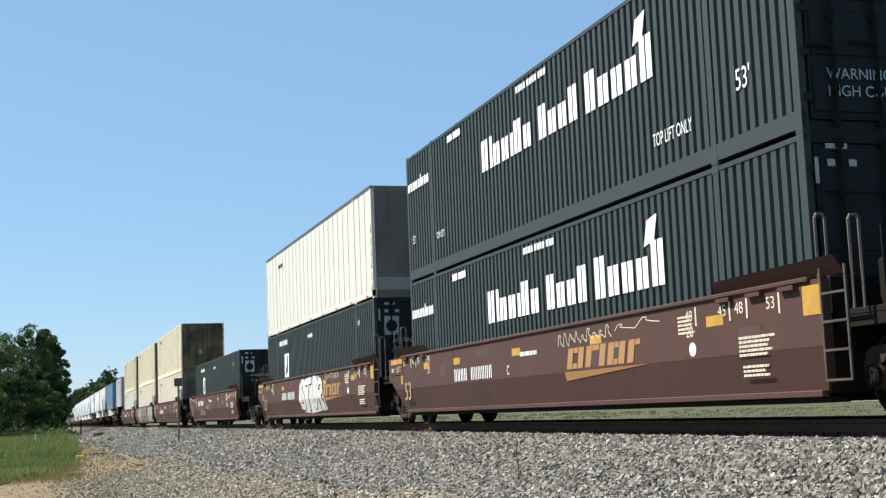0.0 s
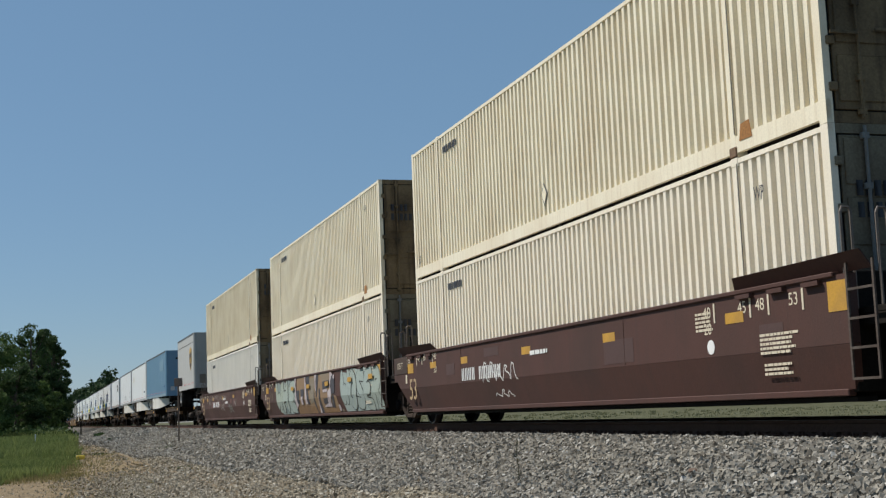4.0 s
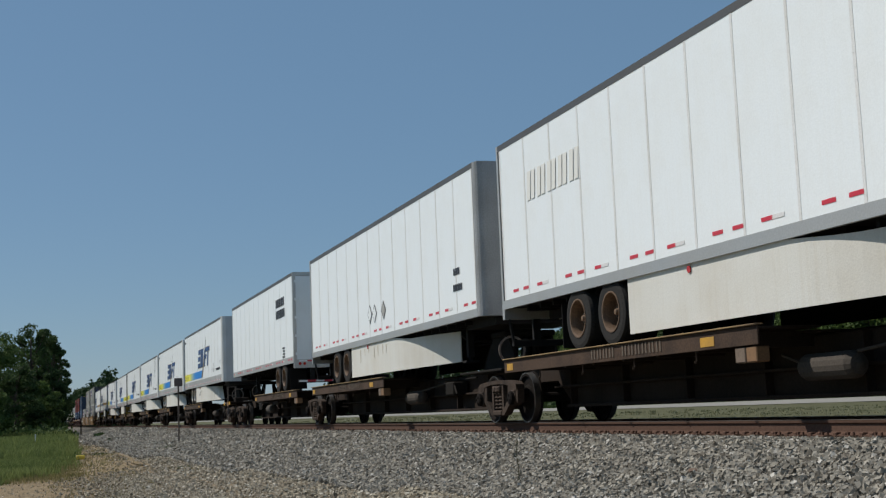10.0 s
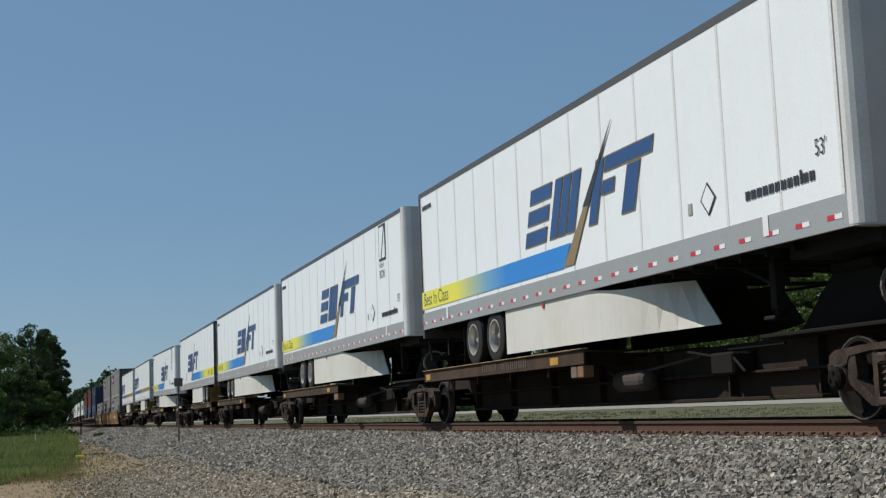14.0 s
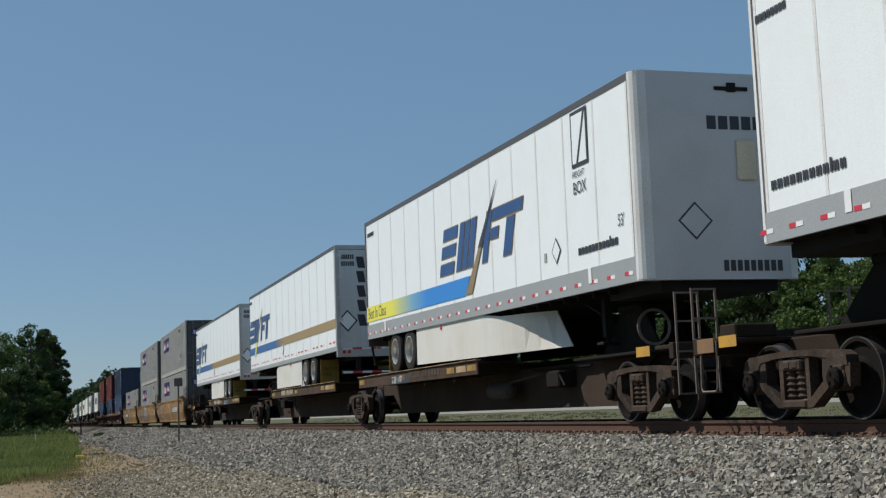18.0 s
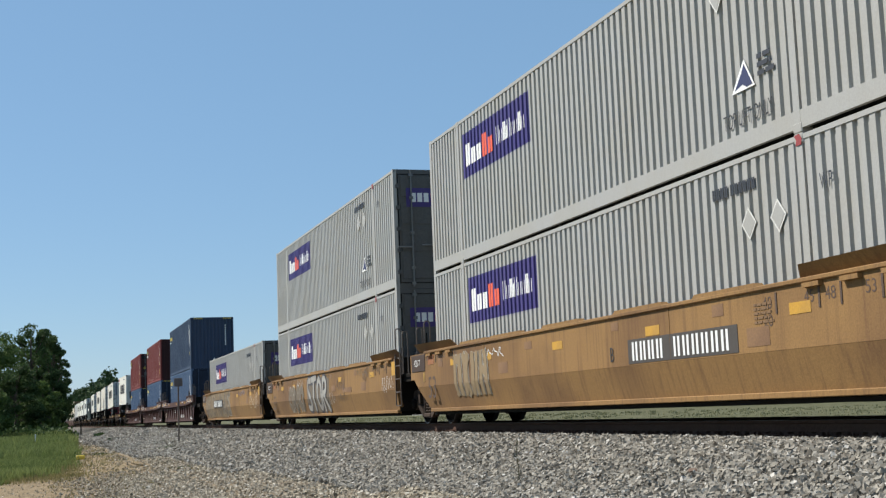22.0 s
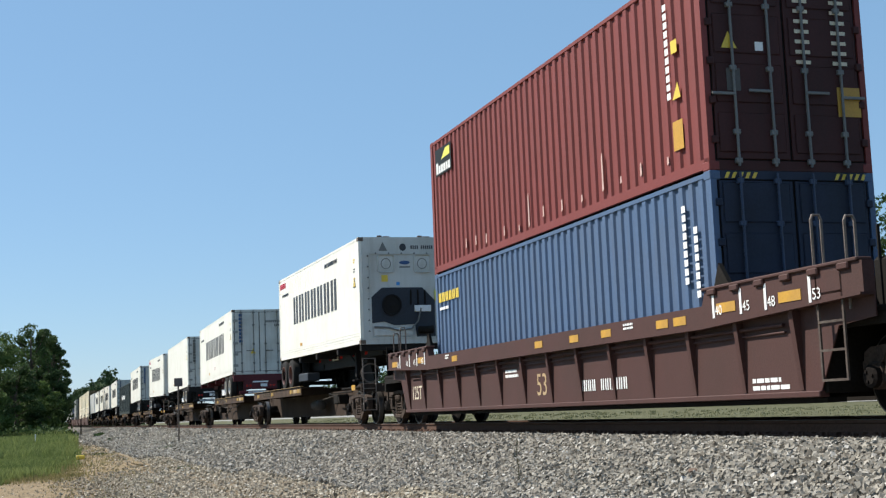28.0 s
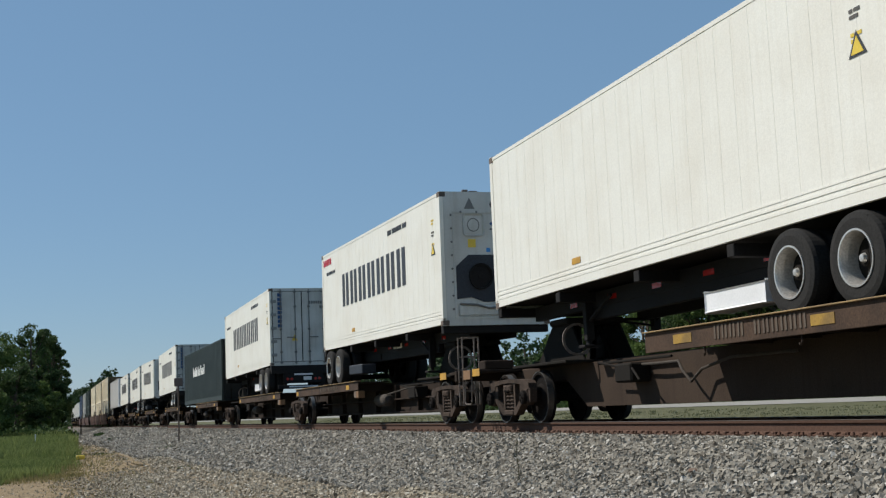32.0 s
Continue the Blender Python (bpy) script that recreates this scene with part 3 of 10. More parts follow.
    if yellow:
        for y, z, w, h in ((5.1, 1.2, 0.3, 0.16), (2.1, 1.32, 0.34, 0.13), (-1.4, 1.38, 0.25, 0.12), (-4.4, 1.36, 0.28, 0.15), (-5.3, 0.98, 0.5, 0.22), (7.2, 1.3, 0.32, 0.24), (3.4, 1.0, 0.5, 0.2)):
            patch(car, y, z, x + 0.001, w, h, RUSTPATCH, "repainted_patch")
    for y, n in ((-7.55, "53"), (-6.85, "48"), (-6.45, "45"), (-5.6, "40"), (8.02 if badge else 8.1, "53"), (7.3, "48"), (6.9, "45"), (6.1, "40")):
        word("capacity_mark", n, 0.2, on_side(y + 0.16, 1.28 if y < 0 else 1.32 if badge else 1.36, x - 0.001), ink, car)
        patch(car, y - 0.13 if y < 0 else y + 0.22, 1.33 if y < 0 else 1.37 if badge else 1.40, x - 0.003, 0.035, 0.24, ink, "mark")
    for y in (-5.6, 6.1):
        word("capacity_mark", "20", 0.2, on_side(y + 0.16, 1.08, x - 0.001), ink, car)
    word("size_mark", "53", 0.56 if badge else 0.66, on_side(8.1 if badge else 8.14 if yellow else 8.2, 0.55, x - 0.001), ink if yellow else TANMARK, car, 0.95)
    word("tonnage_mark", "125 T", 0.19 if badge else 0.2, on_side(8.78, 1.19, x - 0.016) if badge else on_side(9.12, 1.26, x - 0.016), WHITEPAINT if yellow else ink, car, 0.9 if badge else 1.0)
    ink = OLDINK if yellow else ink
    stencil_rows(car, -5.24, 1.36, x - 0.003, 5, 0.45, 0.03, ink)
    if not yellow:
        stencil_rows(car, -6.75, 1.0, x - 0.003, 5, 0.85, 0.03, ink)
        stencil_rows(car, -6.75, 0.66, x + 0.036, 3, 0.6, 0.03, ink)
    return car


def number_bar(car, y, z, x, w, h, material=WHITEPAINT, back=None, gap=0.42):
    """A reporting mark and number, as plain bars of its size."""
    if back:
        patch(car, y, z, x, w * 1.1, h * 1.3, back, "number_panel")
    def fill(bm):
        n = 11
        step = w / n
        for k in range(n):
            if k == 4:
                continue
            y0 = w / 2 - k * step
            for a, b in ((0.0, 0.22), (0.45, 0.67)):
                box(bm, -0.002, 0.002, y0 - step * b, y0 - step * a, -h / 2, h / 2)
    return tagged(part("number_mark", f"bars_{w:.2f}_{h:.2f}", fill, material, car, at=pose(x - 0.005, y, z)), kind="stuff")


def ribbed_well(s, material, label, group, ends, joint):
    """A well unit with outside posts along its sides."""
    car = thing("well_car", label, "railcar", group)
    def chord(bm):
        o = [(-9.35, 1.28), (-9.35, 1.62), (-6.1, 1.62), (-6.0, 1.44), (6.0, 1.44), (6.1, 1.62), (9.35, 1.62), (9.35, 1.28), (6.0, 1.16), (-6.0, 1.16)]
        plate(bm, o, -1.52, -1.38)
        box(bm, -1.55, -1.36, -9.3, -6.05, 1.62, 1.66, 0.01)
        box(bm, -1.55, -1.36, 6.05, 9.3, 1.62, 1.66, 0.01)
    def web(bm):
        plate(bm, [(-9.35, 1.28), (-9.35, 1.05), (-8.7, 1.0), (-8.3, 0.33), (8.3, 0.33), (8.7, 1.0), (9.35, 1.05), (9.35, 1.28), (6.0, 1.16), (-6.0, 1.16)], -1.40, -1.385)
        box(bm, -1.43, -1.30, -8.3, 8.3, 0.26, 0.33, 0.01)
    def post(bm):
        o = [(0, 1.2), (-0.05, 1.2), (-0.05, 0.33), (0.05, 0.33), (0.05, 1.2)]
        bm2 = [bm.verts.new((-1.51, -0.045, 1.24)), bm.verts.new((-1.51, 0.045, 1.24)), bm.verts.new((-1.415, 0.035, 0.34)), bm.verts.new((-1.415, -0.035, 0.34)),
               bm.verts.new((-1.40, -0.045, 1.24)), bm.verts.new((-1.40, 0.045, 1.24)), bm.verts.new((-1.40, 0.035, 0.34)), bm.verts.new((-1.40, -0.035, 0.34))]
        for f in ((0, 1, 2, 3), (4, 7, 6, 5), (0, 4, 5, 1), (3, 2, 6, 7), (1, 5, 6, 2), (0, 3, 7, 4)):
            bm.faces.new([bm2[i] for i in f])
    def pipe(bm):
        rod(bm, (-1.44, -7.7, 1.08), (-1.44, 7.7, 1.08), 0.022, 8)
        rod(bm, (-1.42, -7.7, 1.0), (-1.42, 7.7, 1.0), 0.014, 8)
    def cog(bm):
        box(bm, -1.56, -1.50, -0.1, 0.1, 1.55, 1.63, 0.015)
    def guide_fin(bm, s2):
        plate(bm, [(6.15 * s2, 1.64), (6.55 * s2, 1.64), (6.3 * s2, 1.95)], -1.42, -1.36)
    def flange(bm):
        plate(bm, [(-9.35, 1.27), (-6.0, 1.15), (6.0, 1.15), (9.35, 1.27), (9.35, 1.295), (6.0, 1.175), (-6.0, 1.175), (-9.35, 1.295)], -1.565, -1.40)
    for turn in (0, 180):
        at = pose(0, 0, 0, 0, 0, turn)
        part("top_chord", "ribbed_chord", chord, material, car, at=at)
        part("side_web", "ribbed_web", web, material, car, at=at)
        part("brake_pipe", "ribbed_pipe", pipe, material, car, at=at)
        part("chord_flange", "ribbed_flange", flange, material, car, at=at)
        for s2 in (-1, 1):
            for k in range(6 if turn == 0 else 0):
                part("stacking_lug", "ribbed_cog", cog, material, car, at=at @ pose(0, s2 * (6.3 + k * 0.55), 0))
            part("container_guide", f"ribbed_fin_{s2}", (lambda bm, s2=s2: guide_fin(bm, s2)), DARKSTEEL, car, at=at)
        for k in range(14):
            y = -7.95 + k * 15.9 / 13
            part("post", "ribbed_post", post, material, car, at=at @ pose(0, y, 0))
    well_floor(car)
    end_gear(car, -1, ends[0], material)
    end_gear(car, 1, ends[1], material)
    if joint:
        truck(car, 9.68)
    x = -1.524
    for y, n in ((-6.3, "40"), (-6.95, "45"), (-7.5, "48"), (-8.4, "53"), (6.3, "40"), (6.9, "45"), (7.5, "48"), (8.3, "53")):
        patch(car, y, 1.42, x, 0.05, 0.30, WHITEPAINT, "mark")
        word("capacity_mark", n, 0.17, on_side(y - 0.04 if y < 0 else y + 0.27, 1.30, x - 0.004), WHITEPAINT, car)
    for y in (-8.0, -6.6, 6.6, 8.75):
        patch(car, y, 1.38, x, 0.45, 0.12)
    for y in (-4.9, -5.4, -3.1, -0.4, 4.2, -1.9):
        patch(car, y, 1.30, x, 0.34, 0.11)
    word("size_mark", "53", 0.52, on_side(0.08, 0.47, -1.405), TANMARK, car, 0.95)
    word("tonnage_mark", "125T", 0.42, on_side(7.78, 0.55, -1.405), STENCIL, car, 0.88)
    number_bar(car, -2.65, 0.57, -1.402, 1.75, 0.17)
    stencil_rows(car, 1.6, 0.95, -1.402, 2, 0.75, 0.05, WHITEPAINT)
    stencil_rows(car, -6.9, 0.5, -1.402, 2, 0.8, 0.05, WHITEPAINT)
    stencil_rows(car, -3.7, 1.39, x - 0.003, 2, 0.35, 0.03, WHITEPAINT)
    stencil_rows(car, 4.8, 1.40, x - 0.003, 2, 0.3, 0.03, WHITEPAINT)
    return car


# ---- containers ----
H = 2.896


GROOVE53, GROOVE40 = (0.20, 0.31, 0.83, 0.94), (0.26, 0.38, 0.76, 0.88)
GROOVEFINE = (0.30, 0.42, 0.82, 0.94)


def wavy(bm, y0, y1, z0, z1, pitch=0.278, depth=0.036, x=-1.285):
    """Trapezoidal corrugation that runs up and down, facing -x."""
    n = max(1, round((y1 - y0) / pitch))
    p = (y1 - y0) / n
    pts = []
    for k in range(n):
        a = y0 + k * p
        g0, g1, g2, g3 = GROOVEFINE if pitch < 0.2 else GROOVE53 if pitch < 0.25 else GROOVE40
        pts += [(a, x + depth), (a + g0 * p, x + depth), (a + g1 * p, x), (a + g2 * p, x), (a + g3 * p, x + depth)]
    pts.append((y1, x + depth))
    low = [bm.verts.new((q, y, z0)) for y, q in pts]
    high = [bm.verts.new((q, y, z1)) for y, q in pts]
    for i in range(len(pts) - 1):
        bm.faces.new((low[i], low[i + 1], high[i + 1], high[i]))


def narrow(name, key, fill, material, parent, label, at, share):
    """A part of a box; an eight-foot-wide box takes the share 0.941 of the wider one's breadth."""
    if share == 1.0:
        return part(name, key, fill, material, parent, label, at)
    return part(name, key + "_iso", lambda bm: (fill(bm), bmesh.ops.scale(bm, vec=(share, 1, 1), verts=bm.verts)), material, parent, label, at)


def container(length, side, door, label, skin="wavy", end="door", group="containers on the train", roof=None, reach=None, name="shipping_container", post=None):
    """A box with corrugated or sheeted sides. end: what its near end shows (door, nose or reefer)."""
    c = thing(name, label, "container", group)
    h = length / 2
    long53 = length > 15
    low = (0.20 if skin == "sheet" else 0.26) if long53 else 0.16

    def part(name, key, fill, material, parent, label="", at=None):
        return narrow(name, key, fill, material, parent, label, at, 1.0 if long53 else 0.941)
    def frame_fill(bm):
        for x in (-1.295, 1.295):
            s = 1 if x > 0 else -1
            box(bm, x - 0.06 * (s > 0), x + 0.06 * (s < 0), -h, h, 0.05 if long53 else 0.03, low)
            box(bm, x - 0.06 * (s > 0), x + 0.06 * (s < 0), -h, h, H - 0.075, H - 0.015)
            for y in (-h, h):
                t = 1 if y > 0 else -1
                box(bm, x - 0.09 * (s > 0), x + 0.09 * (s < 0), y - 0.14 * (t > 0), y + 0.14 * (t < 0), 0.0, H)
    for y in (-h, h):
        t = 1 if y > 0 else -1
        for z0, z1 in ((0, 0.13), (H - 0.11, H)):
            part("end_beam", f"end_beam_{z0}_{t}", (lambda bm, t=t, z0=z0, z1=z1: box(bm, -1.2, 1.2, -0.08 * (t > 0), 0.08 * (t < 0), z0, z1)), door, c, at=pose(0, y, 0))
    part("frame", f"box_frame_{length}_{low}", frame_fill, side, c)
    cuts = [-h + 0.14, -6.16, -6.03, 6.03, 6.16, h - 0.14] if long53 else [-h + 0.14, h - 0.14]
    bays = [(cuts[i], cuts[i + 1]) for i in range(0, len(cuts), 2)]
    for a, b in bays:
        if skin == "wavy":
            f = lambda bm, a=a, b=b: wavy(bm, a, b, low - 0.04 if long53 else 0.16, H - 0.07, 0.205 if long53 else 0.278)
        elif skin == "fine":
            f = lambda bm, a=a, b=b: wavy(bm, a, b, low - 0.04, H - 0.07, 0.19, 0.052)
        else:
            f = lambda bm, a=a, b=b: reefer_skin(bm, a, b)
        if skin == "sheet":
            for turn in (0, 180):
                part("inner_sheet", f"inner_{a:.2f}_{b:.2f}", (lambda bm, a=a, b=b: box(bm, -1.267, -1.262, a, b, 0.16, H - 0.07)), POSTSHADE, c, at=pose(0, 0, 0, 0, 0, turn))
                part("top_rail", f"darkrail_{a:.2f}_{b:.2f}", (lambda bm, a=a, b=b: box(bm, -1.302, -1.24, a - 0.1, b + 0.1, H - 0.07, H + 0.012)), DARKCAP, c, at=pose(0, 0, 0, 0, 0, turn))
        for turn in (0, 180):
            if skin == "reefer":
                for z0, z1, x in ((0.165, 0.20, -1.299), (0.24, 0.275, -1.296), (0.315, 0.34, -1.293)):
                    part("sill_rib", f"rib_{z0}_{a:.2f}", (lambda bm, z0=z0, z1=z1, x=x, a=a, b=b: box(bm, x, -1.288, a, b, z0, z1)), side, c, at=pose(0, 0, 0, 0, 0, turn))
            if skin == "sheet":
                n = max(1, round((b - a) / 0.62)) if turn == 0 else 1
                for k in range(n):
                    part("side_sheet", f"side_sheet_{(b - a) / n:.3f}", (lambda bm, w=(b - a) / n: box(bm, -1.287, -1.257, 0.024, w - 0.024, 0.16, H - 0.07, 0.004)), side, c, at=pose(0, 0, 0, 0, 0, turn) @ pose(0, a + k * (b - a) / n, 0))
            else:
                part("side_panel", f"bay_{skin}_{a:.2f}_{b:.2f}_{long53}", f, side, c, at=pose(0, 0, 0, 0, 0, turn))
    if long53:
        for turn in (0, 180):
            for y in (-6.095, 6.095):
                at = pose(0, 0, 0, 0, 0, turn) @ pose(0, y, 0)
                part("lifting_post", "lift_post", lambda bm: box(bm, -1.297, -1.22, -0.065, 0.065, 0.0, H), side, c, at=at)
                for z in (0, H - 0.118):
                    part("corner_casting", "lift_casting", lambda bm: box(bm, -1.302, -1.15, -0.09, 0.09, 0, 0.118, 0.012), post or side, c, at=at @ pose(0, 0, z))
    else:
        for x in (-1.22, 1.22):
            for y in (-h + 0.089, h - 0.089):
                for z in (0, H - 0.118):
                    part("corner_casting", "iso_casting", lambda bm: box(bm, -0.081, 0.081, -0.093, 0.093, -0.002, 0.120, 0.012), CASTINGDARK if skin == "reefer" else post or side, c, at=pose(x * 0.941, y, z))
    def top(bm):
        box(bm, -1.24, 1.24, -h + 0.05, h - 0.05, H - 0.05, H - 0.01)
    part("roof", f"roof_{length}", top, roof or side, c)
    def base(bm):
        box(bm, -1.24, 1.24, -h + 0.05, h - 0.05, 0.06, 0.12)
    part("floor", f"boxfloor_{length}", base, DARKSTEEL, c)
    if end == "door":
        doors(c, -h, door, part)
        plain_end(c, h, side, part)
    elif end == "reefer":
        reefer_end(c, -h, door, part)
        plain_end(c, h, side, part)
    elif skin == "sheet":
        part("end_wall", "flat_end", lambda bm: (box(bm, -1.19, 1.19, 0.0, 0.05, 0.13, H - 0.11, 0.006), box(bm, -1.19, 1.19, -0.012, 0.0, H - 0.22, H - 0.12, 0.006), box(bm, -1.15, -0.85, -0.016, -0.012, H - 0.30, H - 0.27)), door, c, at=pose(0, -h, 0))
        plain_end(c, h, side, part)
    else:
        plain_end(c, -h, door, part)
        plain_end(c, h, side, part)
    return c


def reefer_skin(bm, a, b):
    n = round((b - a) / 0.43)
    pts = [(-1.25, a), (-1.287, a)]
    for k in range(1, n):
        y = a + (b - a) * k / n
        pts += [(-1.287, y - 0.010), (-1.2895, y - 0.007), (-1.2895, y + 0.007), (-1.287, y + 0.010)]
    pts += [(-1.287, b), (-1.25, b)]
    lo = [bm.verts.new((x, y, 0.16)) for x, y in pts]
    hi = [bm.verts.new((x, y, H - 0.07)) for x, y in pts]
    for i in range(len(pts)):
        j = (i + 1) % len(pts)
        bm.faces.new((lo[i], hi[i], hi[j], lo[j]))


def doors(c, y, material, part):
    """Two leaves with hinges, lock rods, handles and cross ribs."""
    def leaf(bm):
        box(bm, 0.02, 1.165, 0.0, 0.03, 0.15, H - 0.13, 0.006)
        for k in range(0 if material is DOORWHITE else 4):
            z = 0.24 + k * 0.66
            box(bm, 0.08, 1.12, -0.012, 0.0, z, z + 0.52, 0.01)
        for k in range(0 if material is DOORWHITE else 5):
            z = 0.35 + k * 0.52
            box(bm, 1.14, 1.24, -0.03, 0.02, z, z + 0.1, 0.01)
    def lock(bm, x, zh):
        rod(bm, (x, -0.045, 0.05), (x, -0.045, H - 0.03), 0.02, 8)
        for z in (0.12, 0.5, 1.35, 2.2, H - 0.14):
            box(bm, x - 0.05, x + 0.05, -0.06, -0.005, z - 0.035, z + 0.035, 0.008)
        box(bm, x, x + 0.36, -0.07, -0.045, zh - 0.02, zh + 0.02, 0.006)
    if material is DOORWHITE:
        for x in (-1.19, 1.19):
            for k in range(5):
                part("hinge_pad", "hinge_pad", lambda bm: box(bm, -0.11, 0.11, -0.035, 0.0, -0.055, 0.055, 0.01), HINGEGREY, c, at=pose(x * 0.90, y - 0.001, 0.4 + k * 0.5))
    part("door_gasket", "door_gasket", lambda bm: box(bm, -1.2, 1.2, 0.034, 0.05, 0.13, H - 0.11), CHASSIS, c, at=pose(0, y, 0))
    for s in (1, -1):
        at = pose(0, y, 0) if s > 0 else Matrix.Translation((0, y, 0))
        d = part("door", f"door_leaf_{s}_{material is DOORWHITE}", (lambda bm, s=s: (leaf(bm), bmesh.ops.scale(bm, vec=(s, 1, 1), verts=bm.verts))), material, c, at=at)
        for x, zh in ((0.28, 1.05), (0.86, 1.0)):
            part("lock_rod", f"door_rod_{s}_{x}", (lambda bm, s=s, x=x, zh=zh: (lock(bm, x, zh), bmesh.ops.scale(bm, vec=(s, 1, 1), verts=bm.verts))), {"soiled_cream_door": material, "soiled_white_door": DARKROD, "dark_container_door": DARKSTEEL, "navy_container": material, "soiled_navy_door": BLUEDARK}.get(material.name, DARKROD), d)


def plain_end(c, y, material, part):
    s = 1 if y > 0 else -1
    def fill(bm):
        n = 11
        p = 2.36 / n
        pts = []
        for k in range(n):
            a = -1.18 + k * p
            pts += [(a, 0.04), (a + 0.3 * p, 0.04), (a + 0.4 * p, 0.0), (a + 0.8 * p, 0.0), (a + 0.9 * p, 0.04)]
        pts.append((1.18, 0.04))
        lo = [bm.verts.new((x, q, 0.13)) for x, q in pts]
        hi = [bm.verts.new((x, q, H - 0.11)) for x, q in pts]
        for i in range(len(pts) - 1):
            bm.faces.new((lo[i], lo[i + 1], hi[i + 1], hi[i]))
    part("end_wall", "end_wall", fill, material, c, at=pose(0, y - 0.01 * s, 0, 0, 0, 0 if s < 0 else 180))


def reefer_end(c, y, material, part):
    """Machinery end: a bolted frame, access covers, the dark cooling bay and its fan."""
    def wall(bm):
        box(bm, -1.2, 1.2, 0.0, 0.05, 0.13, H - 0.11)
    w = part("machinery_wall", "reefer_wall", wall, material, c, "soiled white machinery wall", pose(0, y, 0))
    def border(bm):
        us, vs = [-1.0, -0.955, 0.985, 1.03], [0.14, 0.18, 2.43, 2.47]
        lattice(bm, us, vs, lambda i, j: i != 1 or j != 1, 0.02, lambda u, v, d: (u, -d, v))
    part("bolted_frame", "reefer_border", border, material, w)
    bolts = [(-0.978, 0.35 + k * 0.29) for k in range(8)] + [(1.008, 0.35 + k * 0.29) for k in range(8)] + [(-0.75 + k * 0.36, 2.45) for k in range(5)]
    for x, z in bolts:
        part("bolt", "reefer_bolt", lambda bm: rod(bm, (0, 0, 0), (0, -0.018, 0), 0.026, 6), DARKROD, w, at=pose(x, -0.018, z))
    for x in (-0.47, 0.55):
        cover = part("access_cover", "reefer_cover", lambda bm: box(bm, -0.25, 0.25, -0.014, 0.0, -0.24, 0.24, 0.05), material, w, at=pose(x, 0, 2.17))
        part("cover_ring", "reefer_cover_ring", lambda bm: turned(bm, [(-0.022, 0.13), (-0.022, 0.15), (-0.012, 0.15), (-0.012, 0.13), (-0.022, 0.13)], (0, 0, 0), 16, "y", False), DARKROD, cover)
    part("badge", "reefer_badge", lambda bm: (turned(bm, [(-0.004, 0.0001), (-0.004, 0.16), (0.0, 0.16)], (0, 0, 0), 20, "y"), bmesh.ops.scale(bm, vec=(1, 1, 0.34), verts=bm.verts)), LOGOBLUE, w, "oval blue badge", pose(0.06, 0, 2.2))
    part("badge_rule", "reefer_badge_rule", lambda bm: box(bm, -0.16, 0.16, -0.004, 0, -0.02, 0.02), DARKROD, w, at=pose(0.06, 0, 2.08))
    part("warning_mark", "reefer_tri", lambda bm: [plate_xz(bm, [(-0.13, 0), (0.13, 0), (0, 0.25)], -0.003), plate_xz(bm, [(-0.095, 0.02), (0.095, 0.02), (0, 0.205)], -0.006)], DARKROD, w, at=pose(-0.54, 0, 2.52))
    part("round_mark", "reefer_c", lambda bm: turned(bm, [(-0.003, 0.06), (-0.003, 0.10), (0.0, 0.10), (0.0, 0.06)], (0, 0, 0), 16, "y"), INK, w, at=pose(0.02, 0, 2.62))
    tagged(part("number_mark", "reefer_no", lambda bm: [box(bm, 0.26 + k * 0.062, 0.30 + k * 0.062, -0.003, 0, 2.57, 2.67) for k in range(11) if k != 4], INK, w), kind="stuff")
    part("notice", "reefer_note", lambda bm: box(bm, -0.64, -0.45, -0.003, 0, 1.68, 1.86), SEACOYELLOW, w, "faded yellow notice")
    part("notice", "reefer_note_b", lambda bm: box(bm, -0.2, -0.1, -0.003, 0, 1.58, 1.67), STRIPEBLUE, w)
    part("notice", "reefer_note_c", lambda bm: box(bm, 0.93, 1.03, -0.024, -0.02, 1.15, 1.45), STRIPEYELLOW, w)
    def recess(bm):
        o = [(-0.985, 0.56), (-0.985, 1.24), (-0.64, 1.52), (0.56, 1.52), (0.93, 1.17), (0.93, 0.18), (0.36, 0.18), (0.32, 0.52), (-0.3, 0.50), (-0.6, 0.60)]
        plate_xz(bm, o, -0.018)
    part("machinery_bay", "reefer_bay", recess, MACHINE, w, "dark refrigeration bay with cut corners")
    def fan(bm):
        turned(bm, [(-0.03, 0.0001), (-0.035, 0.06), (-0.02, 0.07), (-0.012, 0.24), (-0.05, 0.25), (-0.055, 0.285), (0.0, 0.29)], (-0.36, -0.02, 1.05), 20, "y")
    part("condenser_fan", "reefer_fan", fan, CHASSIS, w)
    part("compressor", "reefer_compressor", lambda bm: (turned(bm, [(-0.24, 0.03), (-0.21, 0.10), (0.2, 0.11), (0.24, 0.03)], (0.62, -0.09, 0.36), 14, "x")), DARKSTEEL, w)
    part("pipe", "reefer_pipe", lambda bm: bent(bm, [(-0.9, -0.05, 0.46), (-0.5, -0.06, 0.44), (-0.2, -0.06, 0.36), (0.2, -0.06, 0.40), (0.4, -0.05, 0.6), (0.5, -0.05, 0.95)], 0.025), DARKROD, w)
    part("lower_cover", "reefer_lower", lambda bm: box(bm, -0.92, 0.28, -0.04, 0.0, 0.2, 0.44, 0.03), material, w)
    part("controller", "reefer_controller", lambda bm: box(bm, 0.31, 0.80, -0.06, -0.02, 0.86, 1.03, 0.008), WHITETAPE, w)
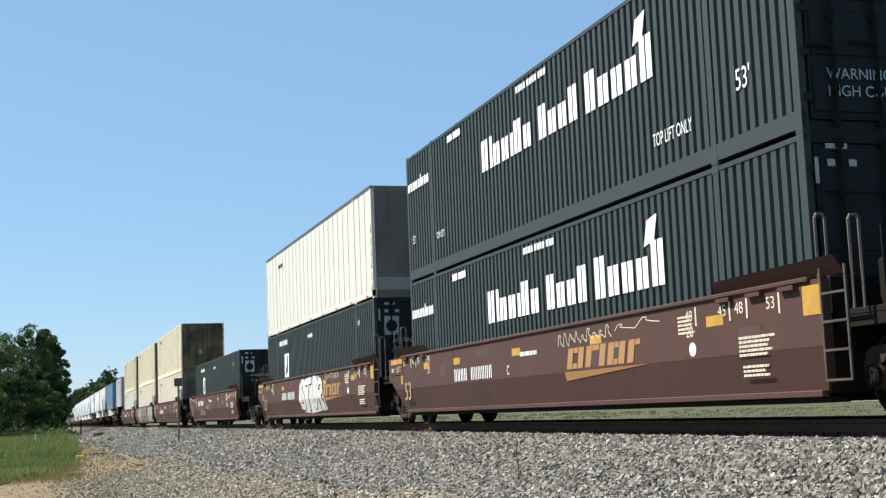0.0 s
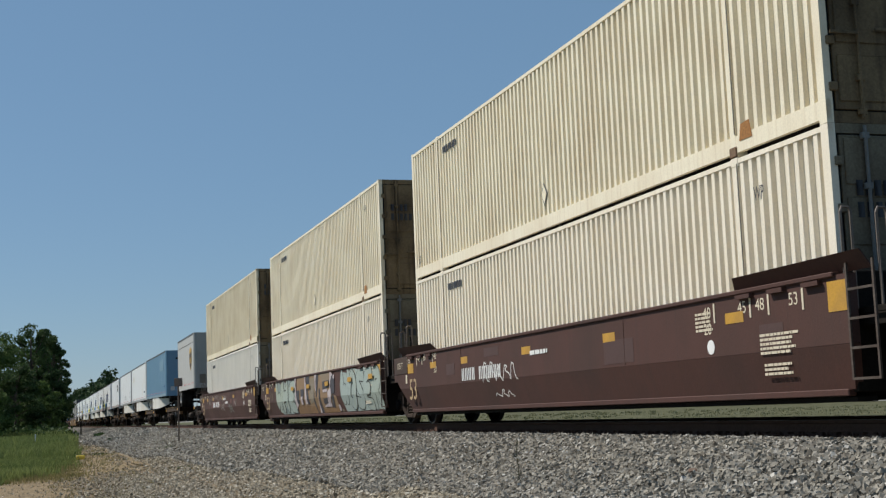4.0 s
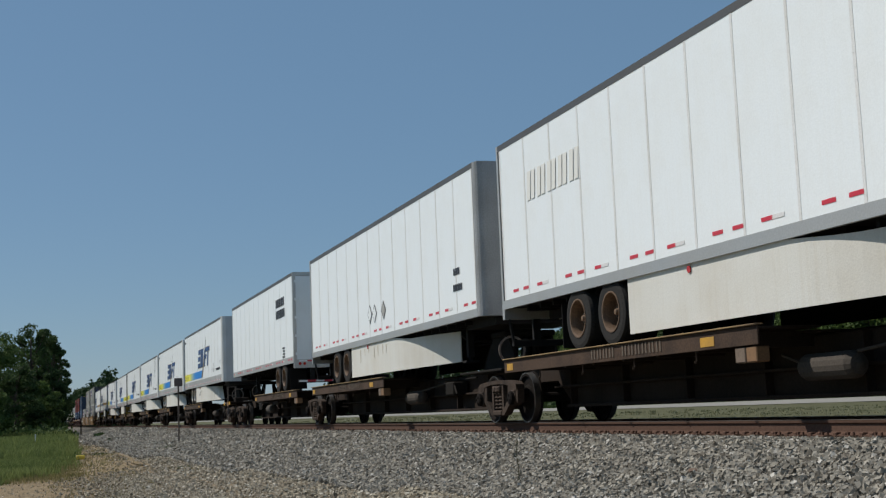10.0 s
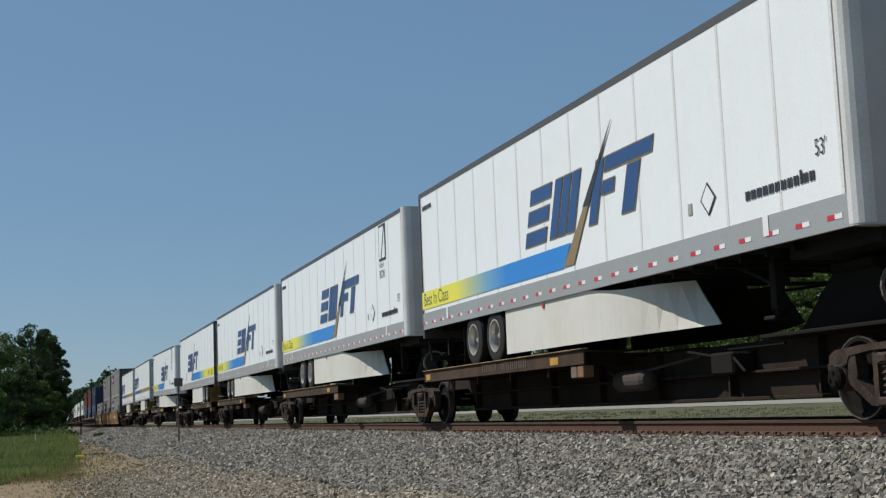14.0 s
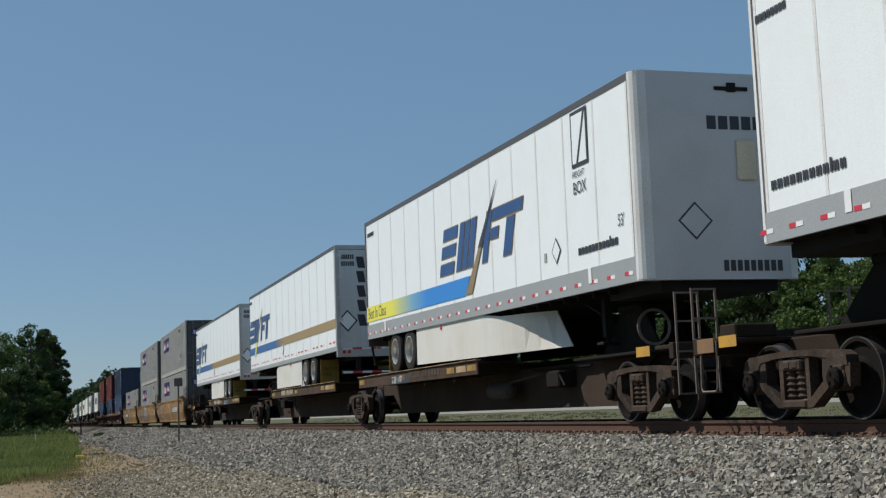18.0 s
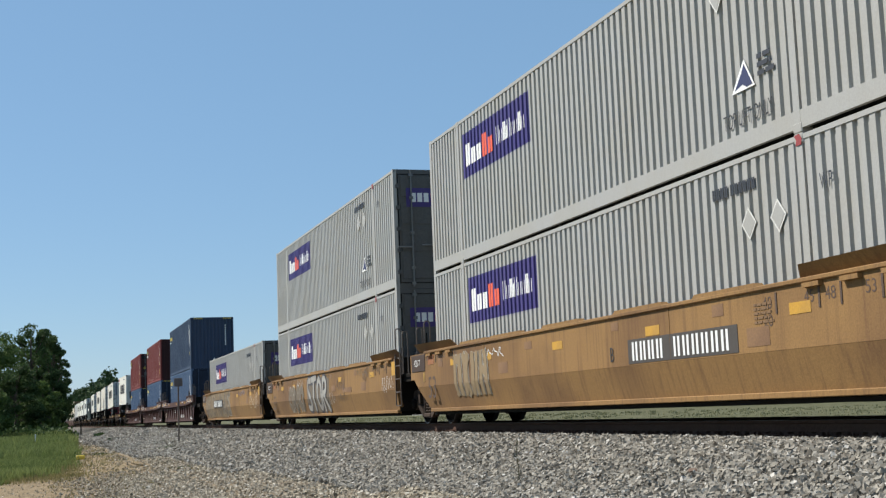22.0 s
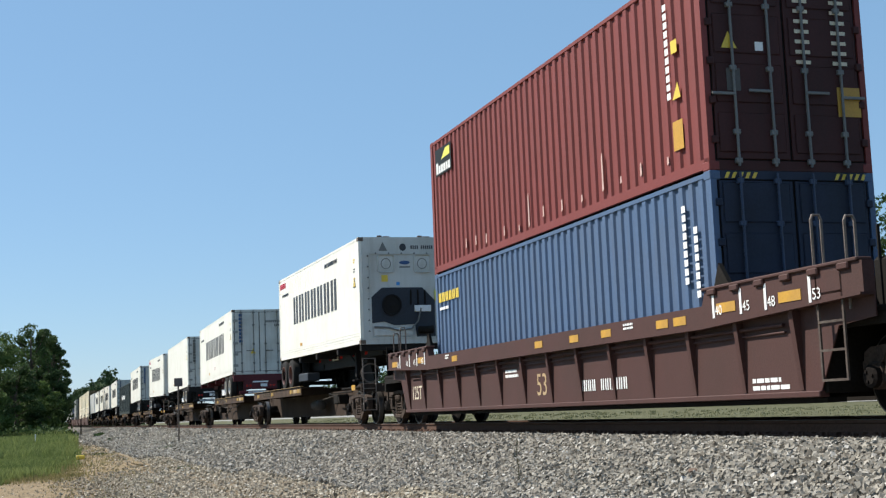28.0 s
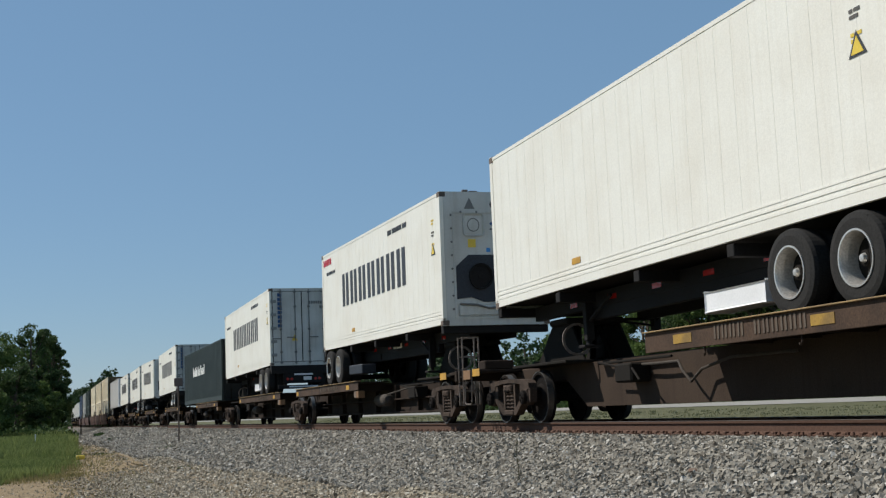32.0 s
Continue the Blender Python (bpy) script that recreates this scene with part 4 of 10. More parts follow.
    for k in range(3):
        part("bracket", "reefer_bracket", lambda bm: box(bm, -0.02, 0.02, -0.05, -0.018, -0.2, 0.2, 0.005), DARKSTEEL, w, at=pose(0.2 + k * 0.2, 0, 1.25))
    for x in (-0.62, 0.52):
        part("lifting_lug", "reefer_lug", lambda bm: (box(bm, -0.07, 0.07, 0.0, 0.06, 0.0, 0.05, 0.01), box(bm, 0.1, 0.3, 0.02, 0.05, -0.005, 0.03, 0.008)), CASTINGDARK, c, at=pose(x, y, H - 0.002))


def plate_xz(bm, outline, y, depth=0.006):
    """A thin slab that faces -y, from an outline in x, z."""
    a = [bm.verts.new((x, y, z)) for x, z in outline]
    b = [bm.verts.new((x, y + depth, z)) for x, z in outline]
    bm.faces.new(a)
    bm.faces.new(list(reversed(b)))
    for i in range(len(outline)):
        j = (i + 1) % len(outline)
        bm.faces.new((a[i], b[i], b[j], a[j]))


HINGEGREY = paint("galvanised_hinge", (0.26, 0.26, 0.25), 0.6, 0.2, vary=0.12)
CASTINGDARK = paint("rusty_corner_casting", (0.13, 0.10, 0.08), 0.75, vary=0.3, dirt=(0.08, 0.045, 0.03), dirt_amount=0.6)
PLATEGREY = paint("worn_pale_plate", (0.42, 0.38, 0.36), 0.6, vary=0.2, dirt=(0.2, 0.12, 0.1), dirt_amount=0.5)


# ---- road trailers ----
def tandem(parent, y, z, rim, name="axle"):
    """An axle with two pairs of tyres; y, z: its middle."""
    def tyre(bm):
        turned(bm, [(-0.135, 0.30), (-0.14, 0.42), (-0.125, 0.485), (-0.08, 0.505), (0.08, 0.505), (0.125, 0.485), (0.14, 0.42), (0.135, 0.30)], (0, 0, 0), 48, caps=False)
        for k in range(4):
            x = -0.06 + 0.04 * k
    def barrel(bm):
        turned(bm, [(0.09, 0.20), (0.09, 0.262), (-0.05, 0.268), (-0.12, 0.28), (-0.148, 0.29), (-0.148, 0.31), (-0.10, 0.306)], (0, 0, 0), 48, caps=False)
    def hub(bm):
        turned(bm, [(-0.03, 0.0001), (-0.035, 0.06), (-0.03, 0.085), (0.04, 0.10), (0.06, 0.13), (0.07, 0.255)], (0, 0, 0), 20)
    def beam(bm):
        rod(bm, (-0.95, 0, 0), (0.95, 0, 0), 0.065, 10)
        for x in (-0.45, 0.45):
            rod(bm, (x, 0, 0), (x, -0.1, 0.32), 0.07, 8)
            box(bm, x - 0.05, x + 0.05, -0.45, 0.3, -0.05, 0.05)
    a = part(name, "axle_beam", beam, CHASSIS, parent, at=pose(0, y, z))
    for x in (-1.12, -0.80, 0.80, 1.12):
        part("tyre", "road_tyre", tyre, RUBBER, a, at=pose(x, 0, 0))
    for x in (-1.12, 1.12):
        at = pose(x, 0, 0, 0, 0, 0 if x < 0 else 180)
        part("rim", "road_rim", barrel, rim, a, at=at)
        part("hub", "road_hub", hub, DARKSTEEL, a, at=at)
        part("hub_cap", "road_hub_cap", lambda bm: turned(bm, [(-0.075, 0.0001), (-0.07, 0.04), (-0.03, 0.055)], (0, 0, 0), 14, caps=False), rim, a, at=at)
    return a


def landing_gear(parent, y, top, foot):
    def fill(bm):
        for x in (-0.62, 0.62):
            box(bm, x - 0.07, x + 0.07, -0.07, 0.07, foot + 0.12, top, 0.01)
            box(bm, x - 0.15, x + 0.15, -0.13, 0.13, foot, foot + 0.05, 0.01)
            rod(bm, (x, 0, foot + 0.05), (x, 0, foot + 0.2), 0.045, 8)
            rod(bm, (x, 0.05, foot + 0.45), (x, 0.95, top - 0.02), 0.03, 6)
        rod(bm, (-0.62, 0, top - 0.35), (0.62, 0, top - 0.35), 0.025, 6)
        rod(bm, (-0.62, 0, foot + 0.35), (0.62, 0, top - 0.3), 0.02, 6)
    part("landing_gear", f"landing_{top:.2f}_{foot:.2f}", fill, CHASSIS, parent, at=pose(0, y, 0))


# Far skirt's inner face: the shade under the trailer, painted as near black.
SHADESKIRT = paint("shaded_skirt_inside", (0.03, 0.027, 0.024), 0.85, vary=0.2, spec=0.15)


FLAPYELLOW = paint("dirty_yellow_flap", (0.30, 0.19, 0.022), 0.6, vary=0.15, dirt=(0.15, 0.1, 0.03), dirt_amount=0.8, scale=6)


def van_trailer(length, sheet, label, rail=ALU, nose=NOSE, skirt=None, rim=RIM, axles=(3.35, 4.6), rail_h=0.16, seams=1.22, top=3.04, tape=True, name="semi_trailer", tape_z=None, rear=TRAILWHITE, foot=None, cap=None, rev=False, skirt_front=3.3, bend=3.4, rise=0.05, slant=0.0, plain=False, flap=CHASSIS):
    """A van body. Local y runs from the nose (-) to the rear (+); z = 0 is its underside, the wheels hang below."""
    t = thing(name, label, "trailer", "road trailers on the train")
    h = length / 2
    side = pose(0, 0, 0, 0, 0, 180) if rev else pose(0, 0, 0)
    n = max(4, round(length / seams))
    p = (length - 0.42) / n
    y0 = -h + 0.26
    def panel(bm):
        box(bm, -1.292, -1.272, 0.012, p - 0.012, rail_h, top - 0.11)
    def seam(bm):
        for k in range(n + 1):
            box(bm, -1.2955, -1.275, k * p - 0.028, k * p + 0.028, rail_h, top - 0.11)
            for j in range(18):
                z = rail_h + 0.08 + j * (top - 0.3 - rail_h) / 17
                for d in (-0.016, 0.016):
                    box(bm, -1.2985, -1.295, k * p + d - 0.006, k * p + d + 0.006, z - 0.006, z + 0.006)
    for k in range(n):
        part("side_sheet", f"sheet_{p:.3f}_{rail_h}_{top}", panel, sheet, t, at=side @ pose(0, (y0 if not rev else -h + 0.16) + k * p, 0))
    part("side_seam", f"seams_{n}_{p:.3f}_{rail_h}_{top}", seam, SEAM if sheet is TRAILWHITE and not plain else sheet, t, at=side @ pose(0, y0 if not rev else -h + 0.16, 0))
    def far(bm):
        box(bm, 1.27, 1.293, -h + 0.2, h - 0.06, rail_h, top - 0.11)
    part("far_side", f"far_{length}_{rail_h}_{top}", far, sheet, t, at=side @ pose(0, 0.14 if rev else 0, 0))
    def rails(bm):
        for s in (-1, 1):
            x = 1.298 * s
            box(bm, min(x, x - 0.05 * s), max(x, x - 0.05 * s), -h + 0.2, h, 0.0, rail_h)
    part("bottom_rail", f"brail_{length}_{rail_h}", rails, rail, t)
    def trails(bm):
        for s in (-1, 1):
            x = 1.297 * s
            box(bm, min(x, x - 0.06 * s), max(x, x - 0.06 * s), -h + 0.2, h, top - 0.11, top)
    part("top_rail", f"trail_{length}_{top}", trails, cap or rail, t)
    def roof(bm):
        box(bm, -1.25, 1.25, -h + 0.06, h - 0.02, top - 0.04, top + 0.01)
    part("roof", f"vroof_{length}_{top}", roof, ALU, t)
    def under(bm):
        box(bm, -1.25, 1.25, -h + 0.1, h - 0.05, 0.02, 0.06)
        for k in range(int(length / 0.6)):
            y = -h + 1.6 + k * 0.6
            if y < h - 0.3:
                box(bm, -1.1, 1.1, y - 0.03, y + 0.03, -0.08, 0.02)
        for x in (-0.5, 0.5):
            box(bm, x - 0.05, x + 0.05, h - 6.2, h - 0.4, -0.22, -0.06)
        box(bm, -0.95, 0.95, -h + 0.15, -h + 1.9, -0.16, 0.02)
    tagged(part("underframe", f"under_{length}", under, CHASSIS, t), kind="stuff")
    def front(bm):
        prof = []
        for k in range(7):
            a = math.pi / 2 * k / 6
            prof.append((-1.297 + 0.2 * (1 - math.cos(a)), -h + 0.2 * (1 - math.sin(a)) + 0.0))
        pts = prof + [(-x, y) for x, y in reversed(prof)]
        lo = [bm.verts.new((x, y, 0.0)) for x, y in pts]
        hi = [bm.verts.new((x, y, top)) for x, y in pts]
        for i in range(len(pts) - 1):
            bm.faces.new((lo[i], lo[i + 1], hi[i + 1], hi[i]))
        bm.faces.new(hi)
        bm.faces.new(list(reversed(lo)))
        bm.faces.new((lo[-1], lo[0], hi[0], hi[-1]))
    part("nose", f"nose_{length}_{top}", front, nose, t)
    def corner(bm, sx):
        pts = []
        for k in range(6):
            a = math.pi / 2 * k / 5
            pts.append((sx * (1.301 - 0.2 * (1 - math.cos(a))), -h - 0.004 + 0.2 * (1 - math.sin(a))))
        lo = [bm.verts.new((x, y, 0.02)) for x, y in pts]
        hi = [bm.verts.new((x, y, top + 0.004)) for x, y in pts]
        for i in range(5):
            bm.faces.new((lo[i], lo[i + 1], hi[i + 1], hi[i]))
    if nose is TRAILBLUE or nose is NOSE:
        for sx in (-1, 1):
            part("corner_trim", f"corner_{length}_{top}_{sx}", (lambda bm, sx=sx: corner(bm, sx)), nose if nose is sheet else SEAM, t)
    def rearframe(bm):
        for x in (-1.298, 1.198):
            box(bm, x, x + 0.1, h - 0.06, h + 0.02, -0.02, top)
        box(bm, -1.2, 1.2, h - 0.06, h + 0.02, top - 0.12, top)
        box(bm, -1.298, 1.298, h - 0.08, h + 0.03, -0.18, 0.1)
    part("rear_frame", f"rframe_{length}_{top}", rearframe, DARKCAP if rear is DULLREAR else ALU, t)
    def bumper(bm):
        for x in (-0.75, 0.6):
            plate(bm, [(h - 0.1, -0.18), (h - 0.02, -0.18), (h - 0.02, -0.62), (h - 0.1, -0.62)], x, x + 0.14)
        rod(bm, (-1.13, h - 0.05, -0.62), (-1.2, h - 0.05, -0.18), 0.03, 6)
        box(bm, -1.15, 1.15, h - 0.1, h - 0.0, -0.68, -0.56, 0.01)
    part("rear_bumper", f"rbumper_{length}", bumper, CHASSIS, t)
    def leaf(bm, s=1):
        box(bm, 0.015, 1.19, h - 0.03, h + 0.015, 0.1, top - 0.13, 0.004)
        for x in (0.14, 0.3):
            rod(bm, (x, h + 0.05, 0.04), (x, h + 0.05, top - 0.06), 0.016, 8)
            for z in (0.15, 0.9, 1.7, top - 0.2):
                box(bm, x - 0.045, x + 0.045, h + 0.01, h + 0.065, z - 0.03, z + 0.03)
        for k in range(5):
            z = 0.25 + k * (top - 0.6) / 4
            box(bm, 1.1, 1.24, h + 0.01, h + 0.035, z, z + 0.09, 0.008)
        box(bm, 0.14, 0.5, h + 0.05, h + 0.075, 0.42, 0.46)
    for s in (1, -1):
        part("rear_door", f"vdoor_{length}_{top}_{s}", (lambda bm, s=s: (leaf(bm), bmesh.ops.scale(bm, vec=(s, 1, 1), verts=bm.verts))), rear, t)
    def lamps(bm):
        for x in (-1.1, -0.95, 0.95, 1.1):
            rod(bm, (x, h + 0.02, -0.04), (x, h + 0.045, -0.04), 0.05, 12)
    part("tail_lamps", f"tlamps_{length}", lamps, LIGHTRED, t)
    def bars(bm, odd=0):
        for x in range(8):
            if x % 2 == odd:
                box(bm, -1.14 + x * 0.285, -1.14 + (x + 1) * 0.285, h + 0.0, h + 0.004, -0.65, -0.59)
                box(bm, -1.14 + x * 0.285, -1.14 + (x + 1) * 0.285, h + 0.03, h + 0.034, 0.03, 0.08)
    part("red_tape", f"rtape_{length}", bars, REDTAPE, t)
    part("white_tape", f"wtape_{length}", (lambda bm: bars(bm, 1)), WHITETAPE, t)
    if tape:
        zt = rail_h + 0.06 if rail_h < 0.25 else rail_h * 0.38
        for k in range(int(length / 0.62) if rail_h > 0.25 else 0):
            y = -h + 0.3 + k * 0.62
            for m, d in ((WHITETAPE, 0.0), (REDTAPE, 0.14)):
                part("reflective_tape", "tape_piece", lambda bm: box(bm, -0.003, 0.003, 0, 0.14, -0.028, 0.028), m, t, at=side @ pose(-1.3005, y + d, zt))
        for k in range(n if rail_h <= 0.25 else 0):
            y = -h + 0.22 + k * p
            for m, d in ((FADEDTAPE, 0.36), (REDTAPE, 0.60)) if k % 2 else ((REDTAPE, 0.06), (REDTAPE, 0.56)):
                part("reflective_tape", "tape_strip", lambda bm: box(bm, -0.003, 0.003, 0, 0.26, -0.026, 0.026), m, t, at=side @ pose(-1.2945 if tape_z is None else -1.3005, y + d, rail_h + 0.13 if tape_z is None else tape_z))
    for a in axles:
        tandem(t, h - a, -0.42, rim)
    def bogie(bm):
        ya = h - sum(axles) / len(axles)
        for x in (-0.5, 0.5):
            box(bm, x - 0.06, x + 0.06, ya - 1.5, ya + 1.5, -0.3, -0.18)
        for k in (-1.1, 0, 1.1):
            box(bm, -0.5, 0.5, ya + k - 0.05, ya + k + 0.05, -0.3, -0.2)
    part("bogie_frame", f"bogie_{length}_{axles}", bogie, CHASSIS, t)
    for x in (-1.2, 0.62):
        part("mud_flap", "mud_flap", lambda bm: box(bm, 0, 0.58, -0.01, 0.01, -0.85, -0.12, 0.004), flap, t, at=pose(x, h - sum(axles) / len(axles) + 1.42, 0))
    if flap is FLAPYELLOW and rev:
        yf = h - sum(axles) / len(axles) + 1.433
        for text, z in (("CAUTION", -0.45), ("WIDE", -0.62)):
            word("flap_lettering", text, 0.13, pose(0, yf, 0, 0, 0, 180) @ on_end(-1.16, z, 0), INK, t, 0.9)
    landing_gear(t, -h + 2.75, 0.0, -0.80 if foot is None else foot)
    if skirt:
        ya, yb = -h + skirt_front, h - max(axles) - 0.62
        def side_skirt(bm):
            pts = []
            for k in range(19):
                y = yb + (ya - yb) * k / 18
                u = max(0.0, 1 - (y - ya) / bend)
                pts.append((y, -1.255 + 0.60 * u ** 1.9, -0.80 + rise * u ** 2, -0.09 * min(1.0, 3 * u)))
            lo = [bm.verts.new((x, y, z)) for y, x, z, top_z in pts]
            hi = [bm.verts.new((x, y + slant * max(0.0, 1 - (y - ya) / 1.3), top_z)) for y, x, z, top_z in pts]
            lo2 = [bm.verts.new((x + 0.02, y, z)) for y, x, z, top_z in pts]
            hi2 = [bm.verts.new((x + 0.02, y + slant * max(0.0, 1 - (y - ya) / 1.3), top_z)) for y, x, z, top_z in pts]
            for i in range(len(pts) - 1):
                bm.faces.new((lo[i], lo[i + 1], hi[i + 1], hi[i]))
                bm.faces.new((lo2[i], hi2[i], hi2[i + 1], lo2[i + 1]))
                bm.faces.new((lo[i], lo2[i], lo2[i + 1], lo[i + 1]))
            bm.faces.new((lo[0], hi[0], hi2[0], lo2[0]))
            bm.faces.new((lo[-1], lo2[-1], hi2[-1], hi[-1]))
        for s in (1, -1):
            part("side_skirt", f"skirt_{length}_{axles}_{skirt_front}_{bend}_{slant}_{s}", (lambda bm, s=s: (side_skirt(bm), bmesh.ops.scale(bm, vec=(s, 1, 1), verts=bm.verts))), skirt if (s > 0) != rev else SHADESKIRT, t)
        def marker(bm):
            rod(bm, (-1.262, yb - 1.9, -0.07), (-1.275, yb - 1.9, -0.07), 0.05, 12)
        part("side_marker", f"marker_{length}_{axles}_{rev}", (lambda bm: (marker(bm), bmesh.ops.scale(bm, vec=(-1 if rev else 1, 1, 1), verts=bm.verts))), LIGHTRED, t)
    return t


def chassis(length, label, rim=RIM, paint_=CHASSIS, rev=False):
    """A skeletal container chassis; local y from nose (-) to rear (+), z = 0 the top of its beams."""
    t = thing("container_chassis", label, "trailer", "road chassis on the train")
    h = length / 2
    def beam(bm):
        box(bm, -0.07, 0.07, -h + 0.3, h - 0.05, -0.26, 0.0, 0.01)
        box(bm, -0.06, 0.06, -h + 2.6, h - 0.6, -0.46, -0.25, 0.01)
        box(bm, -0.09, 0.09, h - 4.3, h - 0.6, -0.42, -0.26)
    for x in (-0.48, 0.48):
        part("frame_beam", f"beam_{length}_{paint_.name}", beam, paint_, t, at=pose(x, 0, 0))
    for y in (-h + 0.15, -h + 3, -h + 6, h - 3.5, h - 0.12):
        part("cross_beam", f"xbeam_{paint_.name}", lambda bm: box(bm, -1.2, 1.2, -0.09, 0.09, -0.16, 0.003, 0.01), paint_, t, at=pose(0, y, 0))
    def bumper(bm):
        box(bm, -1.2, 1.2, h - 0.06, h + 0.03, -0.3, 0.0, 0.01)
        box(bm, -0.75, 0.75, h - 0.1, h + 0.02, -0.66, -0.24, 0.02)
        box(bm, -0.95, 0.95, h - 0.1, h + 0.0, -0.86, -0.72, 0.01)
        for x in (-0.7, 0.62):
            box(bm, x, x + 0.1, h - 0.12, h - 0.02, -0.86, -0.2)
        for x in (-1.25, 0.7):
            box(bm, x, x + 0.55, h - 0.62, h - 0.6, -0.9, -0.1)
    part("rear_bumper", f"bumper_{length}_{paint_.name}", bumper, CHASSISRED if paint_ is CHASSISRED else CHASSIS, t)
    for k, (x0, x1, y0, z0, z1) in enumerate(((-0.35, 0.35, 0.022, -0.36, -0.3), (-0.3, 0.0, 0.022, -0.55, -0.42), (-0.55, 0.55, 0.004, -0.81, -0.76))):
        part("white_plate", f"wplate_{k}", (lambda bm, x0=x0, x1=x1, y0=y0, z0=z0, z1=z1: box(bm, x0, x1, y0, y0 + 0.008, z0, z1)), WHITETAPE, t, at=pose(0, h, 0))
    for x in (-0.6, -0.45, 0.45, 0.6):
        part("tail_lamp", "tail_lamp", lambda bm: rod(bm, (0, 0.018, 0), (0, 0.04, 0), 0.05, 10), LIGHTRED, t, at=pose(x, h, -0.5))
    near = 1 if rev else -1
    for k in range(5):
        part("reflector", "beam_reflector", lambda bm: box(bm, -0.006, 0.006, 0, 0.3, -0.18, -0.1), WHITETAPE if paint_ is CHASSISRED else LIGHTRED, t, at=pose(0.552 * near, -h + 2 + k * 1.6, 0))
    if paint_ is CHASSISRED:
        for k, (y0, y1, z0, z1) in enumerate(((-1.7, -0.5, -0.21, -0.03), (0.5, 1.4, -0.19, -0.03), (2.3, 2.8, -0.24, -0.05))):
            part("name_plate", f"side_plate_{k}", (lambda bm, y0=y0, y1=y1, z0=z0, z1=z1: box(bm, -0.008, 0.008, y0, y1, z0, z1)), PLATEGREY, t, "worn pale name plate", pose(0.556 * near, 0, 0))
            part("lettering", f"side_plate_bars_{k}", (lambda bm, y0=y0, y1=y1, z0=z0, z1=z1: [box(bm, -0.012, 0.012, y0 + 0.1 + j * 0.14, y0 + 0.19 + j * 0.14, z0 + 0.04, z1 - 0.04) for j in range(int((y1 - y0 - 0.15) / 0.14))]), INK, t, at=pose(0.556 * near, 0, 0))
    for a in (0.85, 2.12):
        tandem(t, h - a, -0.52, rim)
    landing_gear(t, -h + 2.9, -0.1, -0.92)
    way = -1 if rev else 1
    def crate(bm):
        box(bm, -1.12 * way, -0.72 * way, h - 4.35, h - 2.85, -0.78, -0.52, 0.02)
    part("equipment_box", f"crate_{length}_{rev}", crate, WHITETAPE if rev else MACHINE, t, "white equipment box" if rev else "dark equipment box")
    stencil_rows(t, -h + 6.6, -0.08, -0.553, 1, 1.2, 0.12, STENCIL, "name_plate")
    return t


# ---- spine cars ----
FADEDSTENCIL = paint("faded_stencil", (0.10, 0.074, 0.052), 0.8, vary=0.15, dirt=(0.08, 0.055, 0.04), dirt_amount=0.9, scale=6)
BRACKETTAN = paint("dusty_tan_bracket", (0.15, 0.11, 0.08), 0.8, vary=0.2, dirt=(0.08, 0.055, 0.04), dirt_amount=0.6, scale=8)
DULLYELLOW = paint("dirty_yellow_marking", (0.34, 0.20, 0.03), 0.6, vary=0.15, dirt=(0.10, 0.065, 0.03), dirt_amount=0.9, scale=9)
SILLBROWN = paint("dusty_brown_sill", (0.054, 0.038, 0.028), 0.85, vary=0.18, dirt=(0.034, 0.024, 0.019), dirt_amount=0.7, streak=0.5, spec=0.1)
DUSTTANK = paint("dusty_reservoir", (0.065, 0.055, 0.046), 0.85, vary=0.2, spec=0.2)


